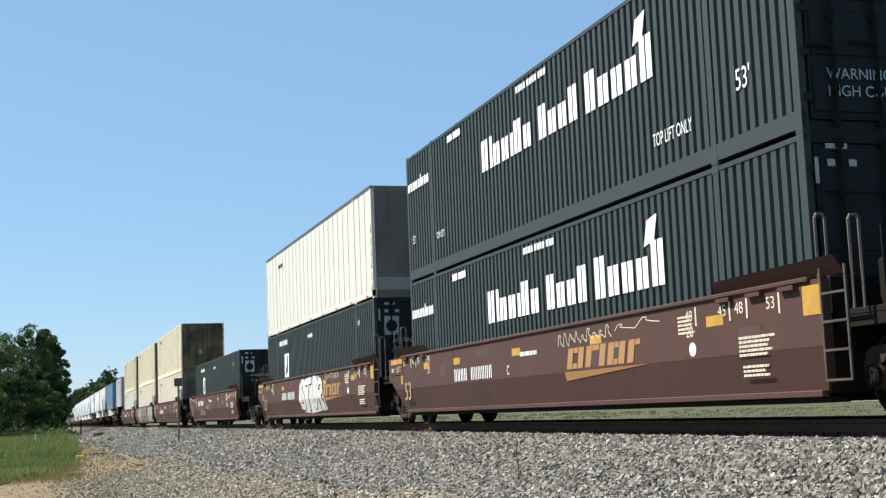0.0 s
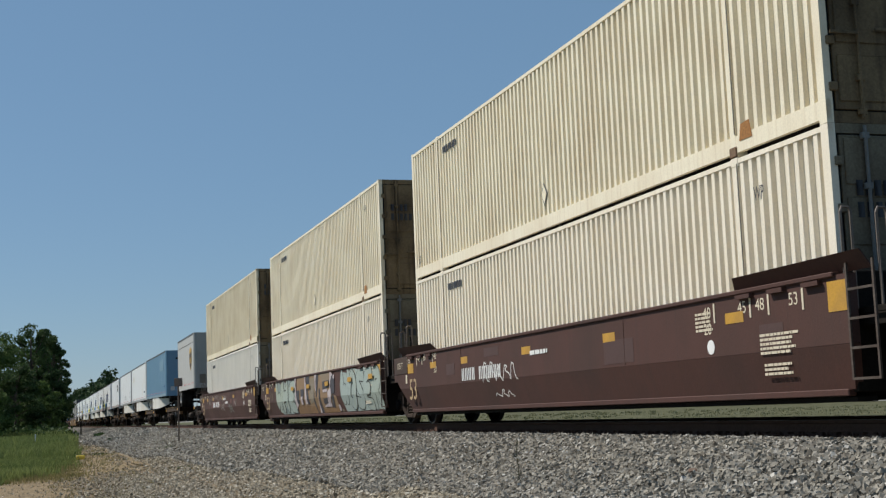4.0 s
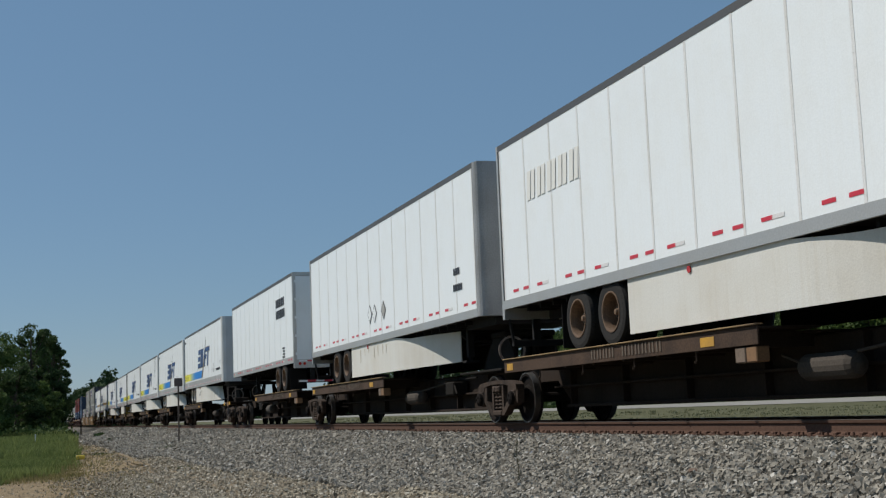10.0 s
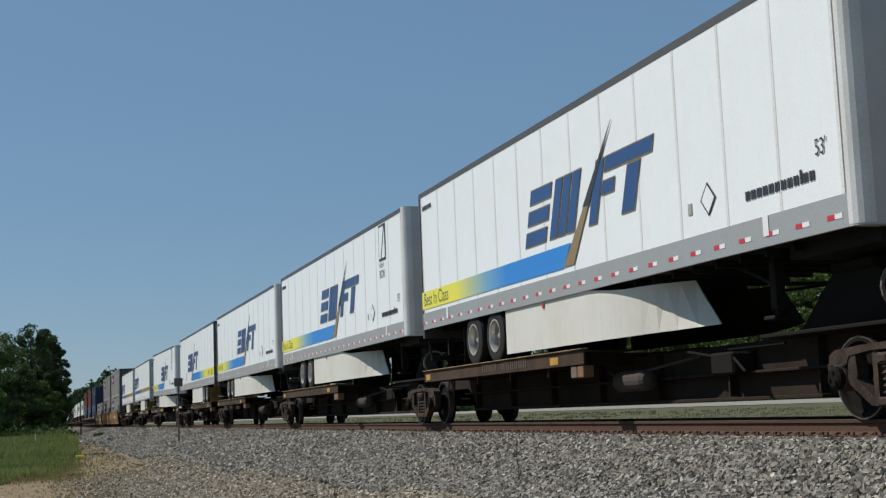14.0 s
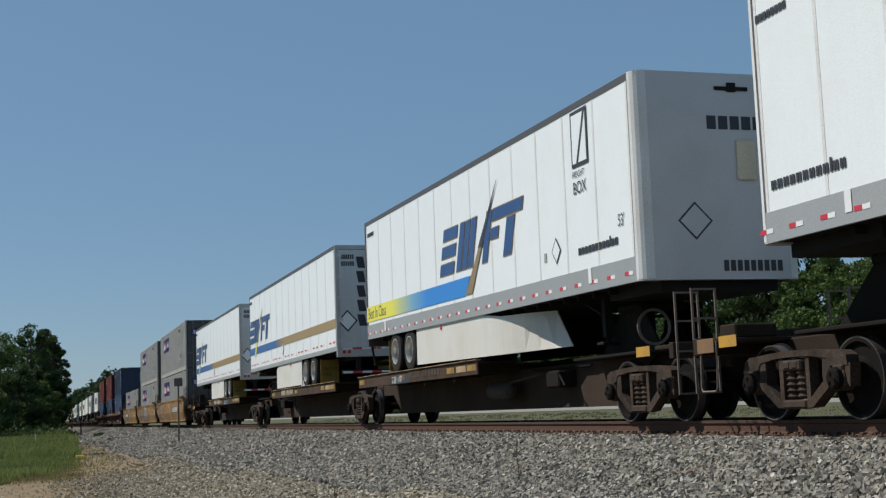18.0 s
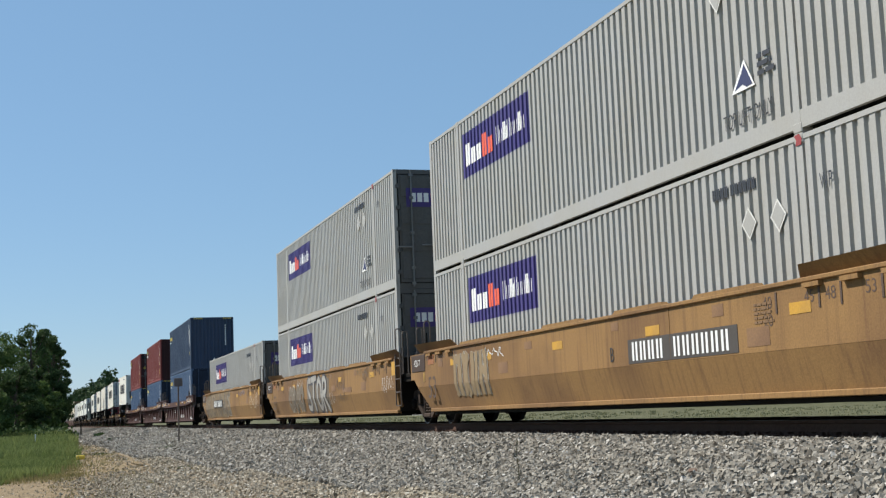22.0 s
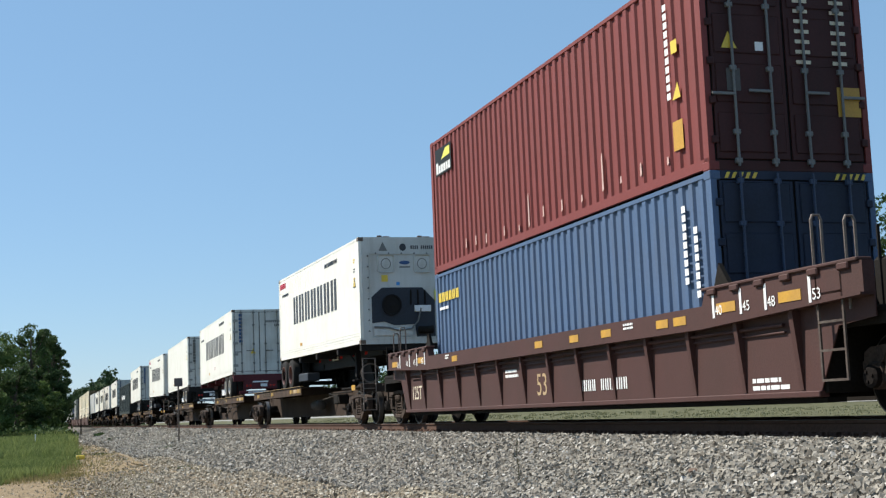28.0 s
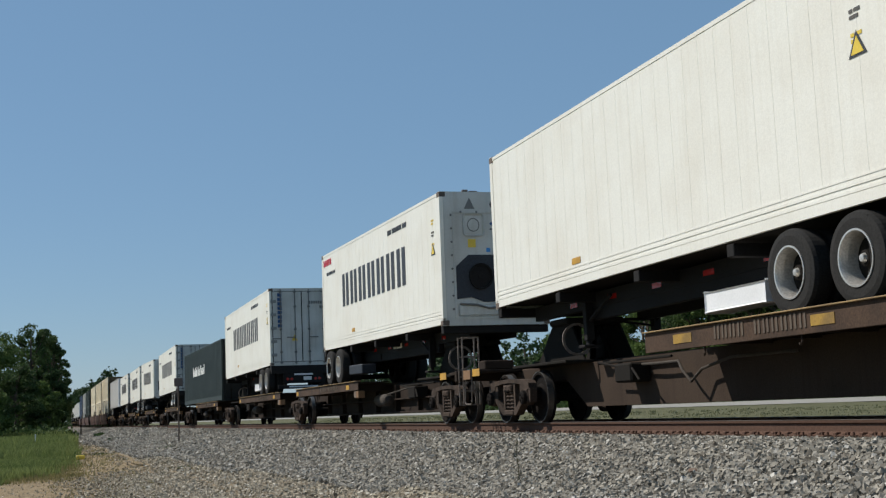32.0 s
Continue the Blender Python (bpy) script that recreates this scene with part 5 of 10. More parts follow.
def spine_unit(a, b, first, last, decks, label, group, lift=0.0):
    """One unit of a spine car between its trucks at a and b; decks: wheel platforms (near, far) along the train."""
    mid = (a + b) / 2
    car = thing("spine_car", label, "railcar", group)
    ln = b - a
    e0, e1 = -ln / 2 - (1.5 if first else 0.0), ln / 2 + (1.5 if last else 0.0)
    def beam(bm):
        box(bm, -0.36, 0.36, e0 + 0.05, e1 - 0.05, 0.72, 1.02, 0.02)
        if lift:
            plate(bm, [(-ln / 2 + 0.7, 1.0), (-ln / 2 + 1.2, 0.74), (-ln / 2 + 2.1, 0.25), (ln / 2 - 2.1, 0.25), (ln / 2 - 1.2, 0.74), (ln / 2 - 0.7, 1.0)], -0.40, 0.40)
            return
        plate(bm, [(-ln / 2 + 1.35, 0.74), (-ln / 2 + 2.1, 0.25), (ln / 2 - 2.1, 0.25), (ln / 2 - 1.35, 0.74)], -0.36, 0.36)
        box(bm, -0.52, 0.52, -ln / 2 + 2.1, ln / 2 - 2.1, 0.25, 0.30, 0.008)
        box(bm, -0.50, 0.50, -ln / 2 + 1.5, ln / 2 - 1.5, 0.60, 0.64, 0.008)
        for k in range(7):
            y = -ln / 2 + 2.2 + k * (ln - 4.4) / 6
            box(bm, -0.48, 0.48, y - 0.02, y + 0.02, 0.31, 1.0)
    part("centre_sill", f"spine_beam_{ln:.1f}_{first}_{last}_{lift}", beam, SILLBROWN if lift else SPINE, car)
    for p, q in decks:
        def deck(bm, n=q - p):
            for x in (-1.40, 0.55):
                box(bm, x, x + 0.85, -n / 2, n / 2, 1.085, 1.115)
            for k in range(int(n / 1.1)):
                y = -n / 2 + 0.5 + k * 1.1
                box(bm, -1.36, 1.36, y - 0.05, y + 0.05, 0.88, 1.08)
            box(bm, -0.55, 0.55, -n / 2, n / 2, 1.03, 1.06)
        def edge(bm, n=q - p):
            low = 0.90 if not lift else 0.86
            for s in (-1, 1):
                x = 1.41 * s
                box(bm, min(x, x - 0.03 * s), max(x, x - 0.03 * s), -n / 2, n / 2, low, 1.13, 0.006)
        def hanger(bm):
            bent(bm, [(0, 0, 0.92), (0, 0, 0.78), (0, 0.03, 0.755), (0, 0.05, 0.775)], 0.014)
        d = part("wheel_platform", f"deck_{q - p:.1f}", deck, SPINE, car, at=pose(0, (p + q) / 2 - mid, lift))
        part("platform_edge", f"deckedge_{q - p:.1f}_{lift}", edge, DECKEDGE, d, "rusty brown steel edge")
        for s in (-1, 1):
            part("platform_lip", f"lip_{q - p:.1f}_{s}", (lambda bm, s=s, n=q - p: box(bm, min(1.45 * s, 1.33 * s), max(1.45 * s, 1.33 * s), -n / 2, n / 2, 1.132, 1.15, 0.004)), LIP, d)
        n = q - p
        for k in range(4):
            part("tie_down", "tie_down", hanger, TRUCKMAT, d, at=pose(-1.36, -n / 2 + 1.6 + k * (n - 3.2) / 3, 0))
        for y, m, w in (((n / 2 - (0.35 if p < 500 else 1.1), DULLYELLOW, 0.5), (-n / 2 + 0.35, DULLYELLOW, 0.55), (-n / 2 + 1.0, TANMARK, 0.6), (-n / 2 + 1.7, DULLYELLOW, 0.5), (0.6, DULLYELLOW, 0.45)) if lift else ((-n / 2 + 1.2, REFLECT, 0.35), (n / 2 - 0.3, REFLECT, 0.3))):
            patch(d, y, 1.0, -1.414, w, 0.12, m)
        for at_s in (331.1, 360.65):
            if p < at_s < q:
                patch(d, at_s - (p + q) / 2 - 0.72, 0.96, -1.414, 1.6, 0.2, INK, "number_panel")
                word("test_mark", "2-28 / 1-57", 0.21, on_side(at_s - (p + q) / 2, 0.89, -1.419), WHITEPAINT, d, 0.92)
        if not lift:
            for y0, m in ((-n / 2 + 0.08, RUSTPATCH), (-n / 2 + 0.34, BRACKETTAN)):
                part("deck_bracket", "deck_bracket", lambda bm: box(bm, -0.09, 0.09, 0.0, 0.24, 0.70, 0.885, 0.012), m, d, at=pose(-1.30, y0, 0))
        if lift and not p < 331.1 < q:
            number_bar(d, n / 2 - 3.0, 1.02, -1.412, 2.1, 0.17, STENCIL if p < 500 else FADEDSTENCIL)
        else:
            number_bar(d, -n / 2 + 3.6, 1.03, -1.412, 2.4, 0.15, FADEDSTENCIL)
    def hitch_strut(bm, x):
        bent(bm, [(x, 0.55, 1.04), (x * 0.6, 0.08, 1.70), (x * 0.6, -0.08, 1.70), (x, -0.35, 1.04)], 0.055, 8)
    def hitch_side(bm, x):
        plate(bm, [(1.25, 1.04), (-0.95, 1.04), (-0.36, 1.76), (0.40, 1.76)], x - 0.02, x + 0.02)
    kp = (-ln / 2 + 1.3) if not decks or (decks[0][0] + decks[0][1]) / 2 > mid else (ln / 2 - 1.3)
    ht = part("hitch", "hitch_base", lambda bm: box(bm, -0.9, 0.9, -1.1, 1.5, 1.0, 1.05, 0.01), DARKSTEEL, car, at=pose(0, kp, 0))
    part("hitch_head", "hitch_head", lambda bm: box(bm, -0.55, 0.55, -0.42, 0.42, 1.70, 1.82, 0.03), DARKSTEEL, ht)
    for sx in (-1, 1):
        part("strut", f"hitch_strut_{sx}", (lambda bm, sx=sx: hitch_strut(bm, 0.32 * sx)), DARKSTEEL, ht)
        part("side_plate", f"hitch_side_{sx}", (lambda bm, sx=sx: hitch_side(bm, 0.46 * sx)), DARKSTEEL, ht)
    part("hand_wheel", "hitch_wheel", lambda bm: turned(bm, [(-0.014, 0.24), (-0.014, 0.28), (0.014, 0.28), (0.014, 0.24), (-0.014, 0.24)], (-0.62, -1.0, 1.40), 18, "y", False), GRAB, ht)
    way = 1 if kp > 0 else -1
    def tank(bm):
        turned(bm, [(-0.57, 0.02), (-0.53, 0.12), (-0.45, 0.16), (0.45, 0.16), (0.53, 0.12), (0.57, 0.02)], (-0.74, 0, 0.61), 16, "y")
        rod(bm, (-0.72, 0.55, 0.65), (-0.5, 1.4, 0.8), 0.025, 6)
        rod(bm, (-0.8, -0.6, 0.75), (-0.45, -1.6, 0.9), 0.02, 6)
    if lift and way > 0:
        part("brake_pipe", "brake_pipe", lambda bm: bent(bm, [(-0.52, 2.9, 0.88), (-0.55, 1.7, 0.86), (-0.55, 0.9, 0.86), (-0.6, 0.7, 0.72), (-0.6, 0.45, 0.55), (-0.55, 0.2, 0.72), (-0.55, -0.6, 0.84), (-0.52, -2.2, 0.84)], 0.022, 8), DUSTTANK, car, at=pose(0, way * 2.2, 0))
    else:
        part("air_reservoir", "reservoir", tank, DUSTTANK, car, at=pose(0, way * 1.9, 0))
    def valve(bm):
        box(bm, -0.75, -0.4, -0.3, 0.3, 0.6, 0.9, 0.03)
        rod(bm, (-0.7, 0.2, 0.85), (-0.75, 0.9, 0.95), 0.02, 6)
        rod(bm, (-0.7, -0.2, 0.85), (-0.8, -0.7, 0.62), 0.02, 6)
        rod(bm, (-0.5, -1.2, 0.95), (-0.5, 1.4, 0.95), 0.022, 6)
    part("brake_valve", "brakevalve", valve, DARKSTEEL, car, at=pose(0, way * 4.6, 0))
    if first:
        spine_end(car, e0, -1)
        truck(car, -ln / 2)
        coupler(car, e0 - 0.55, -1)
    if last:
        spine_end(car, e1, 1)
        coupler(car, e1 + 0.55, 1)
    truck(car, ln / 2)
    return riding(car, mid)


def spine_end(car, y, way):
    def fill(bm):
        box(bm, -1.36, 1.36, -0.35, 0.25, 0.98, 1.04, 0.01)
        box(bm, -1.4, 1.4, 0.15, 0.28, 0.84, 1.06, 0.01)
        box(bm, -1.1, -0.5, -0.3, 0.1, 1.04, 1.22, 0.02)
    at = pose(0, y, 0, 0, 0, 0 if way > 0 else 180)
    e = part("end_platform", "spine_end", fill, SPINE, car, at=at)
    def steps(bm):
        lattice(bm, [0, 0.028, 0.34, 0.368], [0.36, 0.385, 0.64, 0.665, 0.92, 0.945, 1.32, 1.345, 1.70, 1.725], lambda i, j: i != 1 or j % 2 == 0, 0.024, lambda u, v, d: (u, 0.30 + d, v))
    for x in (-1.37, 1.0):
        part("ladder", f"spine_ladder_{x}", (lambda bm, x=x: (steps(bm), bmesh.ops.translate(bm, vec=(x, 0, 0), verts=bm.verts))), GRAB, e)
    part("stirrup", "spine_stirrup", lambda bm: bent(bm, [(-1.38, -0.3, 1.0), (-1.40, -0.3, 0.42), (-1.40, -0.26, 0.38), (-1.40, 0.06, 0.38), (-1.40, 0.1, 0.42), (-1.38, 0.1, 1.0)], 0.014), GRAB, e)
    part("rusty_plate", "spine_rust_plate", lambda bm: box(bm, -1.414, -1.40, -0.28, 0.14, 0.86, 1.04, 0.004), RUSTPATCH, e, at=pose(0, 0, 0))
    part("air_hose", "spine_hose", lambda bm: bent(bm, [(-0.3, 0.2, 0.9), (-0.34, 0.45, 0.62), (-0.3, 0.7, 0.5), (-0.2, 0.95, 0.55), (-0.1, 1.1, 0.7)], 0.026), RUBBER, e)
    patch(car, y - 0.62 * way, 0.98, -1.405, 0.42, 0.14)


# ---- the train ----
BNSF = "brown smooth-sided double-stack well car unit, dusty"


def dome(s, loads, base=0.305):
    """Stacks boxes in a well: riding from the floor up."""
    z = base
    for c in loads:
        riding(c, s, z)
        z += H + 0.004


def well_set(centres, make, material, label, group, **kw):
    n = len(centres)
    out = []
    for k, s in enumerate(centres):
        car = make(s, material, label, group, (k > 0, k < n - 1), k < n - 1, **kw)
        riding(car, s)
        out.append(car)
    return out


FEC = "dark slate-green 53-foot domestic container with white lettering bars"
DG = "dark green corrugated 53-foot container"
UPSL = "weathered cream 53-foot container with rust runs"
L53, L40 = 16.154, 12.192

set_a = well_set([1.05, 20.4, 39.8], smooth_well, BROWN, BNSF, "brown three-unit well car, leading")
set_b = well_set([63.5], smooth_well, BROWN, BNSF, "brown single well car")
set_c = well_set([87.2, 106.4, 125.8], smooth_well, BROWN, BNSF + ", with graffiti", "brown three-unit well car, trailing", badge=False)
set_f = well_set([385.8, 405.05, 424.65], smooth_well, YELLOWCAR, "faded yellow smooth-sided well car unit with graffiti and rust", "yellow three-unit well car", yellow=True, badge=False)
well_set([447.75, 467.1, 486.5], ribbed_well, RIBBROWN, "brown well car unit with outside posts along its sides", "brown ribbed three-unit well car")
well_set([707.1, 726.3, 745.5], smooth_well, BROWN, BNSF, "brown three-unit well car, last", far=True)
well_set([769.0, 788.3, 807.6], smooth_well, BROWN, BNSF, "brown three-unit well car, at the rear", far=True)

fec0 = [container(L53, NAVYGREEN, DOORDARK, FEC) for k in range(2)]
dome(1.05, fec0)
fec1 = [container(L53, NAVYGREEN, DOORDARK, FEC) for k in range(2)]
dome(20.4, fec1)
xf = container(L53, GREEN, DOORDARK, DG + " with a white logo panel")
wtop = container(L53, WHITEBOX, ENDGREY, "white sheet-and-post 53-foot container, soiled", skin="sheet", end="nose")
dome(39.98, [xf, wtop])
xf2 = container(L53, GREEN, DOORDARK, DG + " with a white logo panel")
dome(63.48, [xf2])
RUSTCAST = paint("rusty_casting", (0.17, 0.10, 0.055), 0.8, vary=0.25, dirt=(0.05, 0.035, 0.025), dirt_amount=0.8, scale=12)
upsbox = []
YELLOWCREAM = paint("yellowed_cream_container", (0.76, 0.68, 0.51), 0.5, vary=0.06, dirt=(0.52, 0.41, 0.25), dirt_amount=0.5, streak=0.6)
CHALKCREAM = paint("chalky_white_container", (0.78, 0.745, 0.665), 0.5, vary=0.05, dirt=(0.55, 0.52, 0.46), dirt_amount=0.35, streak=0.35)
# Lower cream doors: stains, on a base darkened to hold the end's shade.
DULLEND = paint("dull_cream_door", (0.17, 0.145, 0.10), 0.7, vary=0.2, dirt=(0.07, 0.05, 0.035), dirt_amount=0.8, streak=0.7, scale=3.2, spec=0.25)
for s in (87.2, 106.4, 125.78):
    below, above = (CHALKCREAM, YELLOWCREAM) if s > 120 else (CREAMLIGHT, CREAM)
    pair = [container(L53, below, DULLEND, UPSL + ", lower of a stack", skin="fine", post=below), container(L53, above, DIRTYSHADEEND, UPSL + ", upper of a stack", skin="fine", post=above)]
    for c in pair:
        for y in (-6.16, 6.03):
            part("post_seam", "post_seam", lambda bm: box(bm, -0.004, 0, 0, 0.018, 0.28, 2.82), POSTSHADE, c, at=pose(-1.3, y, 0))
            if y < 0:
                part("corner_casting", "post_casting", lambda bm: box(bm, -0.012, 0.1, 0.0, 0.17, 0.0, 0.13, 0.012), RUSTCAST, c, "rusty corner casting", pose(-1.3, y - 0.02, 0))
    dome(s, pair)
    upsbox.append(pair)
fedex = []
for s, n in ((385.8, 2), (405.05, 2), (424.65, 1)):
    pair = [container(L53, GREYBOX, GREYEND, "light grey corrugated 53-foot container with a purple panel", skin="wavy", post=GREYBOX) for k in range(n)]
    dome(s, pair)
    fedex.append(pair)
# Navy doors: a copy of the side blue with end shade painted in.
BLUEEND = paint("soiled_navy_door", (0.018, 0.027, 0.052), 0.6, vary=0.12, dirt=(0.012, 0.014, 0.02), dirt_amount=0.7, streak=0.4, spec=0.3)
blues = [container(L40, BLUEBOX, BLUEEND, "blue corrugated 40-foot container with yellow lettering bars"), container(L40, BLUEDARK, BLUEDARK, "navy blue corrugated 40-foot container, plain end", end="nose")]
dome(447.95, blues)
reds = []
for s in (467.3, 486.7):
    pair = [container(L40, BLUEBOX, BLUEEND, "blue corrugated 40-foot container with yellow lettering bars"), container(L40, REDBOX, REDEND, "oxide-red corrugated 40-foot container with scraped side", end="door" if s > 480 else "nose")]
    dome(s, pair)
    reds.append(pair)
for s in (707.1, 726.3, 745.5):
    dome(s, [container(L53, CREAMLIGHT, DIRTYSHADEEND, UPSL, skin="fine"), container(L53, CREAM, DIRTYSHADEEND, UPSL, skin="fine")])
for s, m in ((769.0, GREEN), (788.3, GREYBOX), (807.6, BLUEDARK)):
    dome(s, [container(L53, m, DOORDARK, "far 53-foot container in a well car"), container(L53, m, DOORDARK, "far 53-foot container, upper of a stack")])

SP = "brown articulated spine car unit with wheel platforms"


def spine_set(trucks, decks, group, lift=0.0):
    n = len(trucks) - 1
    for k in range(n):
        spine_unit(trucks[k], trucks[k + 1], k == 0, k == n - 1, decks[k], SP, group, lift)


spine_set([139.8, 156.8, 174.0, 191.3, 208.6, 224.8], [[(146.6, 155.3)], [(164.0, 172.7)], [(181.2, 189.9)], [(198.6, 207.3)], [(209.8, 218.5)]], "first five-unit spine car")
spine_set([228.2, 246.1, 263.4, 280.7, 297.8, 314.4], [[(235.9, 244.5)], [(253.2, 261.9)], [(270.6, 279.2)], [(287.9, 296.5)], [(299.0, 307.6)]], "second five-unit spine car")
spine_set([318.5, 336.0, 354.0, 371.8], [[(324.8, 334.5)], [(337.4, 347.9)], [(356.0, 366.2)]], "first three-unit spine car", 0.08)
spine_set([500.9, 518.7, 536.5, 554.3], [[(507.3, 516.9)], [(519.6, 528.85)], [(538.0, 547.8)]], "second three-unit spine car", 0.09)
spine_set([558.2, 575.2, 592.3, 609.5, 626.7, 643.9], [[(564.9, 573.6)], [(576.6, 586.3)], [(593.3, 602.0)], [(610.8, 620.0)], [(628.0, 637.5)]], "third five-unit spine car")
spine_set([647.5, 662.9, 678.3, 693.6], [[(648.8, 657.5)], [(664.0, 673.0)], [(683.0, 692.0)]], "third three-unit spine car")
spine_set([821.3, 838.5, 855.8, 873.0, 890.2], [[(829.0, 837.5)], [(846.0, 854.6)], [(863.4, 872.0)], [(880.6, 889.2)]], "four-unit spine car at the rear")

DECK = 1.14
FLOOR = DECK + 0.505 + 0.42


def van(t, near, far, reverse=False, z=FLOOR, tilt=0.0):
    """Sets a trailer on its platform between near and far; reverse: its rear leads."""
    return riding(t, (near + far) / 2, z, 180 if reverse else 0, tilt)


# Side grey made darker, so the nose's shade is part of its paint.
PUPNOSE = paint("shaded_grey_nose", (0.30, 0.305, 0.30), 0.5, vary=0.08, dirt=(0.20, 0.195, 0.185), dirt_amount=0.6, streak=0.3)
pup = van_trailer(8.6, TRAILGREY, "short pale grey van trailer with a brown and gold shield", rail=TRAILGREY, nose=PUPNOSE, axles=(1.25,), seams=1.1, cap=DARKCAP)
van(pup, 139.72, 148.32)
BLUERAIL = paint("soiled_blue_rail", (0.21, 0.29, 0.345), 0.5, vary=0.1, dirt=(0.14, 0.16, 0.17), dirt_amount=0.6)
blue = van_trailer(16.45, TRAILBLUE, "sky-blue van trailer with white side skirts", nose=TRAILBLUE, skirt=SKIRT, cap=DARKCAP, rail=BLUERAIL, skirt_front=4.7, bend=1.8, rise=0.28)
van(blue, 156.5, 172.95, False, FLOOR - 0.02, 0.3)
RUSTRIM = paint("rusty_tan_wheel_rim", (0.17, 0.105, 0.062), 0.6, 0.1, vary=0.3, dirt=(0.06, 0.04, 0.03), dirt_amount=0.6)
# Dark nose colour paints the shadow on this white trailer's front.
NOSEDARK = paint("shaded_trailer_nose", (0.30, 0.31, 0.32), 0.5, vary=0.12, dirt=(0.16, 0.16, 0.16), dirt_amount=0.7, streak=0.5)
white1 = van_trailer(16.15, TRAILWHITE, "white van trailer with faded lettering and a cream skirt", skirt=SKIRT, cap=DARKCAP, rim=RUSTRIM)
van(white1, 174.0, 190.15)
RUSTRUN = paint("rust_run_stain", (0.50, 0.42, 0.30), 0.7, vary=0.2)
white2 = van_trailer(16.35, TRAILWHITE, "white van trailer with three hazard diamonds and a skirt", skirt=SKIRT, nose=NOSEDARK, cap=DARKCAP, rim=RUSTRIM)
van(white2, 191.4, 207.75)
metro = van_trailer(14.5, TRAILWHITE, "white van trailer with black lettering, doors leading", rail_h=0.22, axles=(2.1, 3.35), rev=True, cap=DARKCAP, plain=True, rim=RUSTRIM, tape_z=0.13)
van(metro, 210.75, 225.25, True)
SW = "white skirted trailer, slanted blue logo and yellow stripe"
swift = []
for a, rev in ((228.7, False), (246.1, False), (263.6, False), (281.0, False), (298.45, True), (317.7, False)):
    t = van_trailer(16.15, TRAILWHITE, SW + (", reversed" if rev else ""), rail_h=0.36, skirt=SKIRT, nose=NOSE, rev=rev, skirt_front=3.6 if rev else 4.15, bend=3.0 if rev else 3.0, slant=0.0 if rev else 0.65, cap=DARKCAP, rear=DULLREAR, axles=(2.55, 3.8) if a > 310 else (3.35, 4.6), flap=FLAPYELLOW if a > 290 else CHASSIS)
    van(t, a, a + 16.15, rev, FLOOR + (0.02 if a > 310 else -0.02), 0.65 if a > 310 else 0.12)
    swift.append((t, rev))
# White rear doors with stains; part of their shade sits in the colour.
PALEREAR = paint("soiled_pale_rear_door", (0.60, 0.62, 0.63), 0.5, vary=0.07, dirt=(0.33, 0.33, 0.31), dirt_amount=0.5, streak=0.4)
SWB = "white trailer with slanted blue logo and gold band, reversed"
band = []
for a in (337.5, 356.35):
    t = van_trailer(16.15, TRAILWHITE, SWB, rail_h=0.13, skirt=SKIRT, axles=(3.65, 4.9), rev=True, skirt_front=3.6, bend=2.9, cap=DARKCAP, rear=PALEREAR, flap=FLAPYELLOW)
    van(t, a, a + 16.15, True, FLOOR + 0.03)
    band.append(t)

CRO = "white 40-foot refrigerated container with bold dark lettering bars"
crowley = []
for a, end, nm in ((499.62, "reefer", 1), (523.8, "door", 1), (542.05, "door", 0), (557.6, "reefer", 1), (579.3, "door", 1), (614.4, "door", 1), (631.2, "reefer", 1), (645.4, "door", 1), (661.0, "door", 1)):
    c = container(L40, REEFER, REEFEREND if end == "reefer" else DOORWHITE, CRO if nm else "plain white 40-foot refrigerated container", skin="reefer", end=end, name="refrigerated_container")
    s = a + L40 / 2 + 0.15
    up = 0.11 if a < 550 else 0.06
    slope = 0.55 if end == "reefer" else -0.5
    riding(c, s, FLOOR + up, 0, slope)
    ch = chassis(L40, "skeletal container chassis standing on a spine car", rim=REDRIM if a < 510 else RIM, paint_=CHASSISRED if 520 < a < 540 else CHASSIS, rev=end != "reefer")
    riding(ch, s, FLOOR + up - 0.006, 0 if end == "reefer" else 180, slope)
    crowley.append((c, a, nm))
darkbox = container(L53, NAVYGREEN, DOORDARK, "dark slate-green 53-foot container set straight on a spine car")
riding(darkbox, 600.7, DECK + 0.002)
van(van_trailer(16.15, TRAILGREY, "far pale grey van trailer", tape=False), 676.2, 692.35)
for a in (821.8, 839.2, 856.4, 873.8):
    van(van_trailer(16.15, TRAILGREY, "far pale grey van trailer", tape=False), a, a + 16.15)


# ---- markings ----
FLIP = pose(0, 0, 0, 0, 0, 180)


def shape(name, key, outline, material, parent, x, turn=None, thick=0.003, label=""):
    """A flat painted shape, from an outline in y, z, on the side at x."""
    at = pose(x, 0, 0)
    if turn is not None:
        at = turn @ at
    return part(name, key, lambda bm: plate(bm, outline, -thick, 0.0), material, parent, label, at)


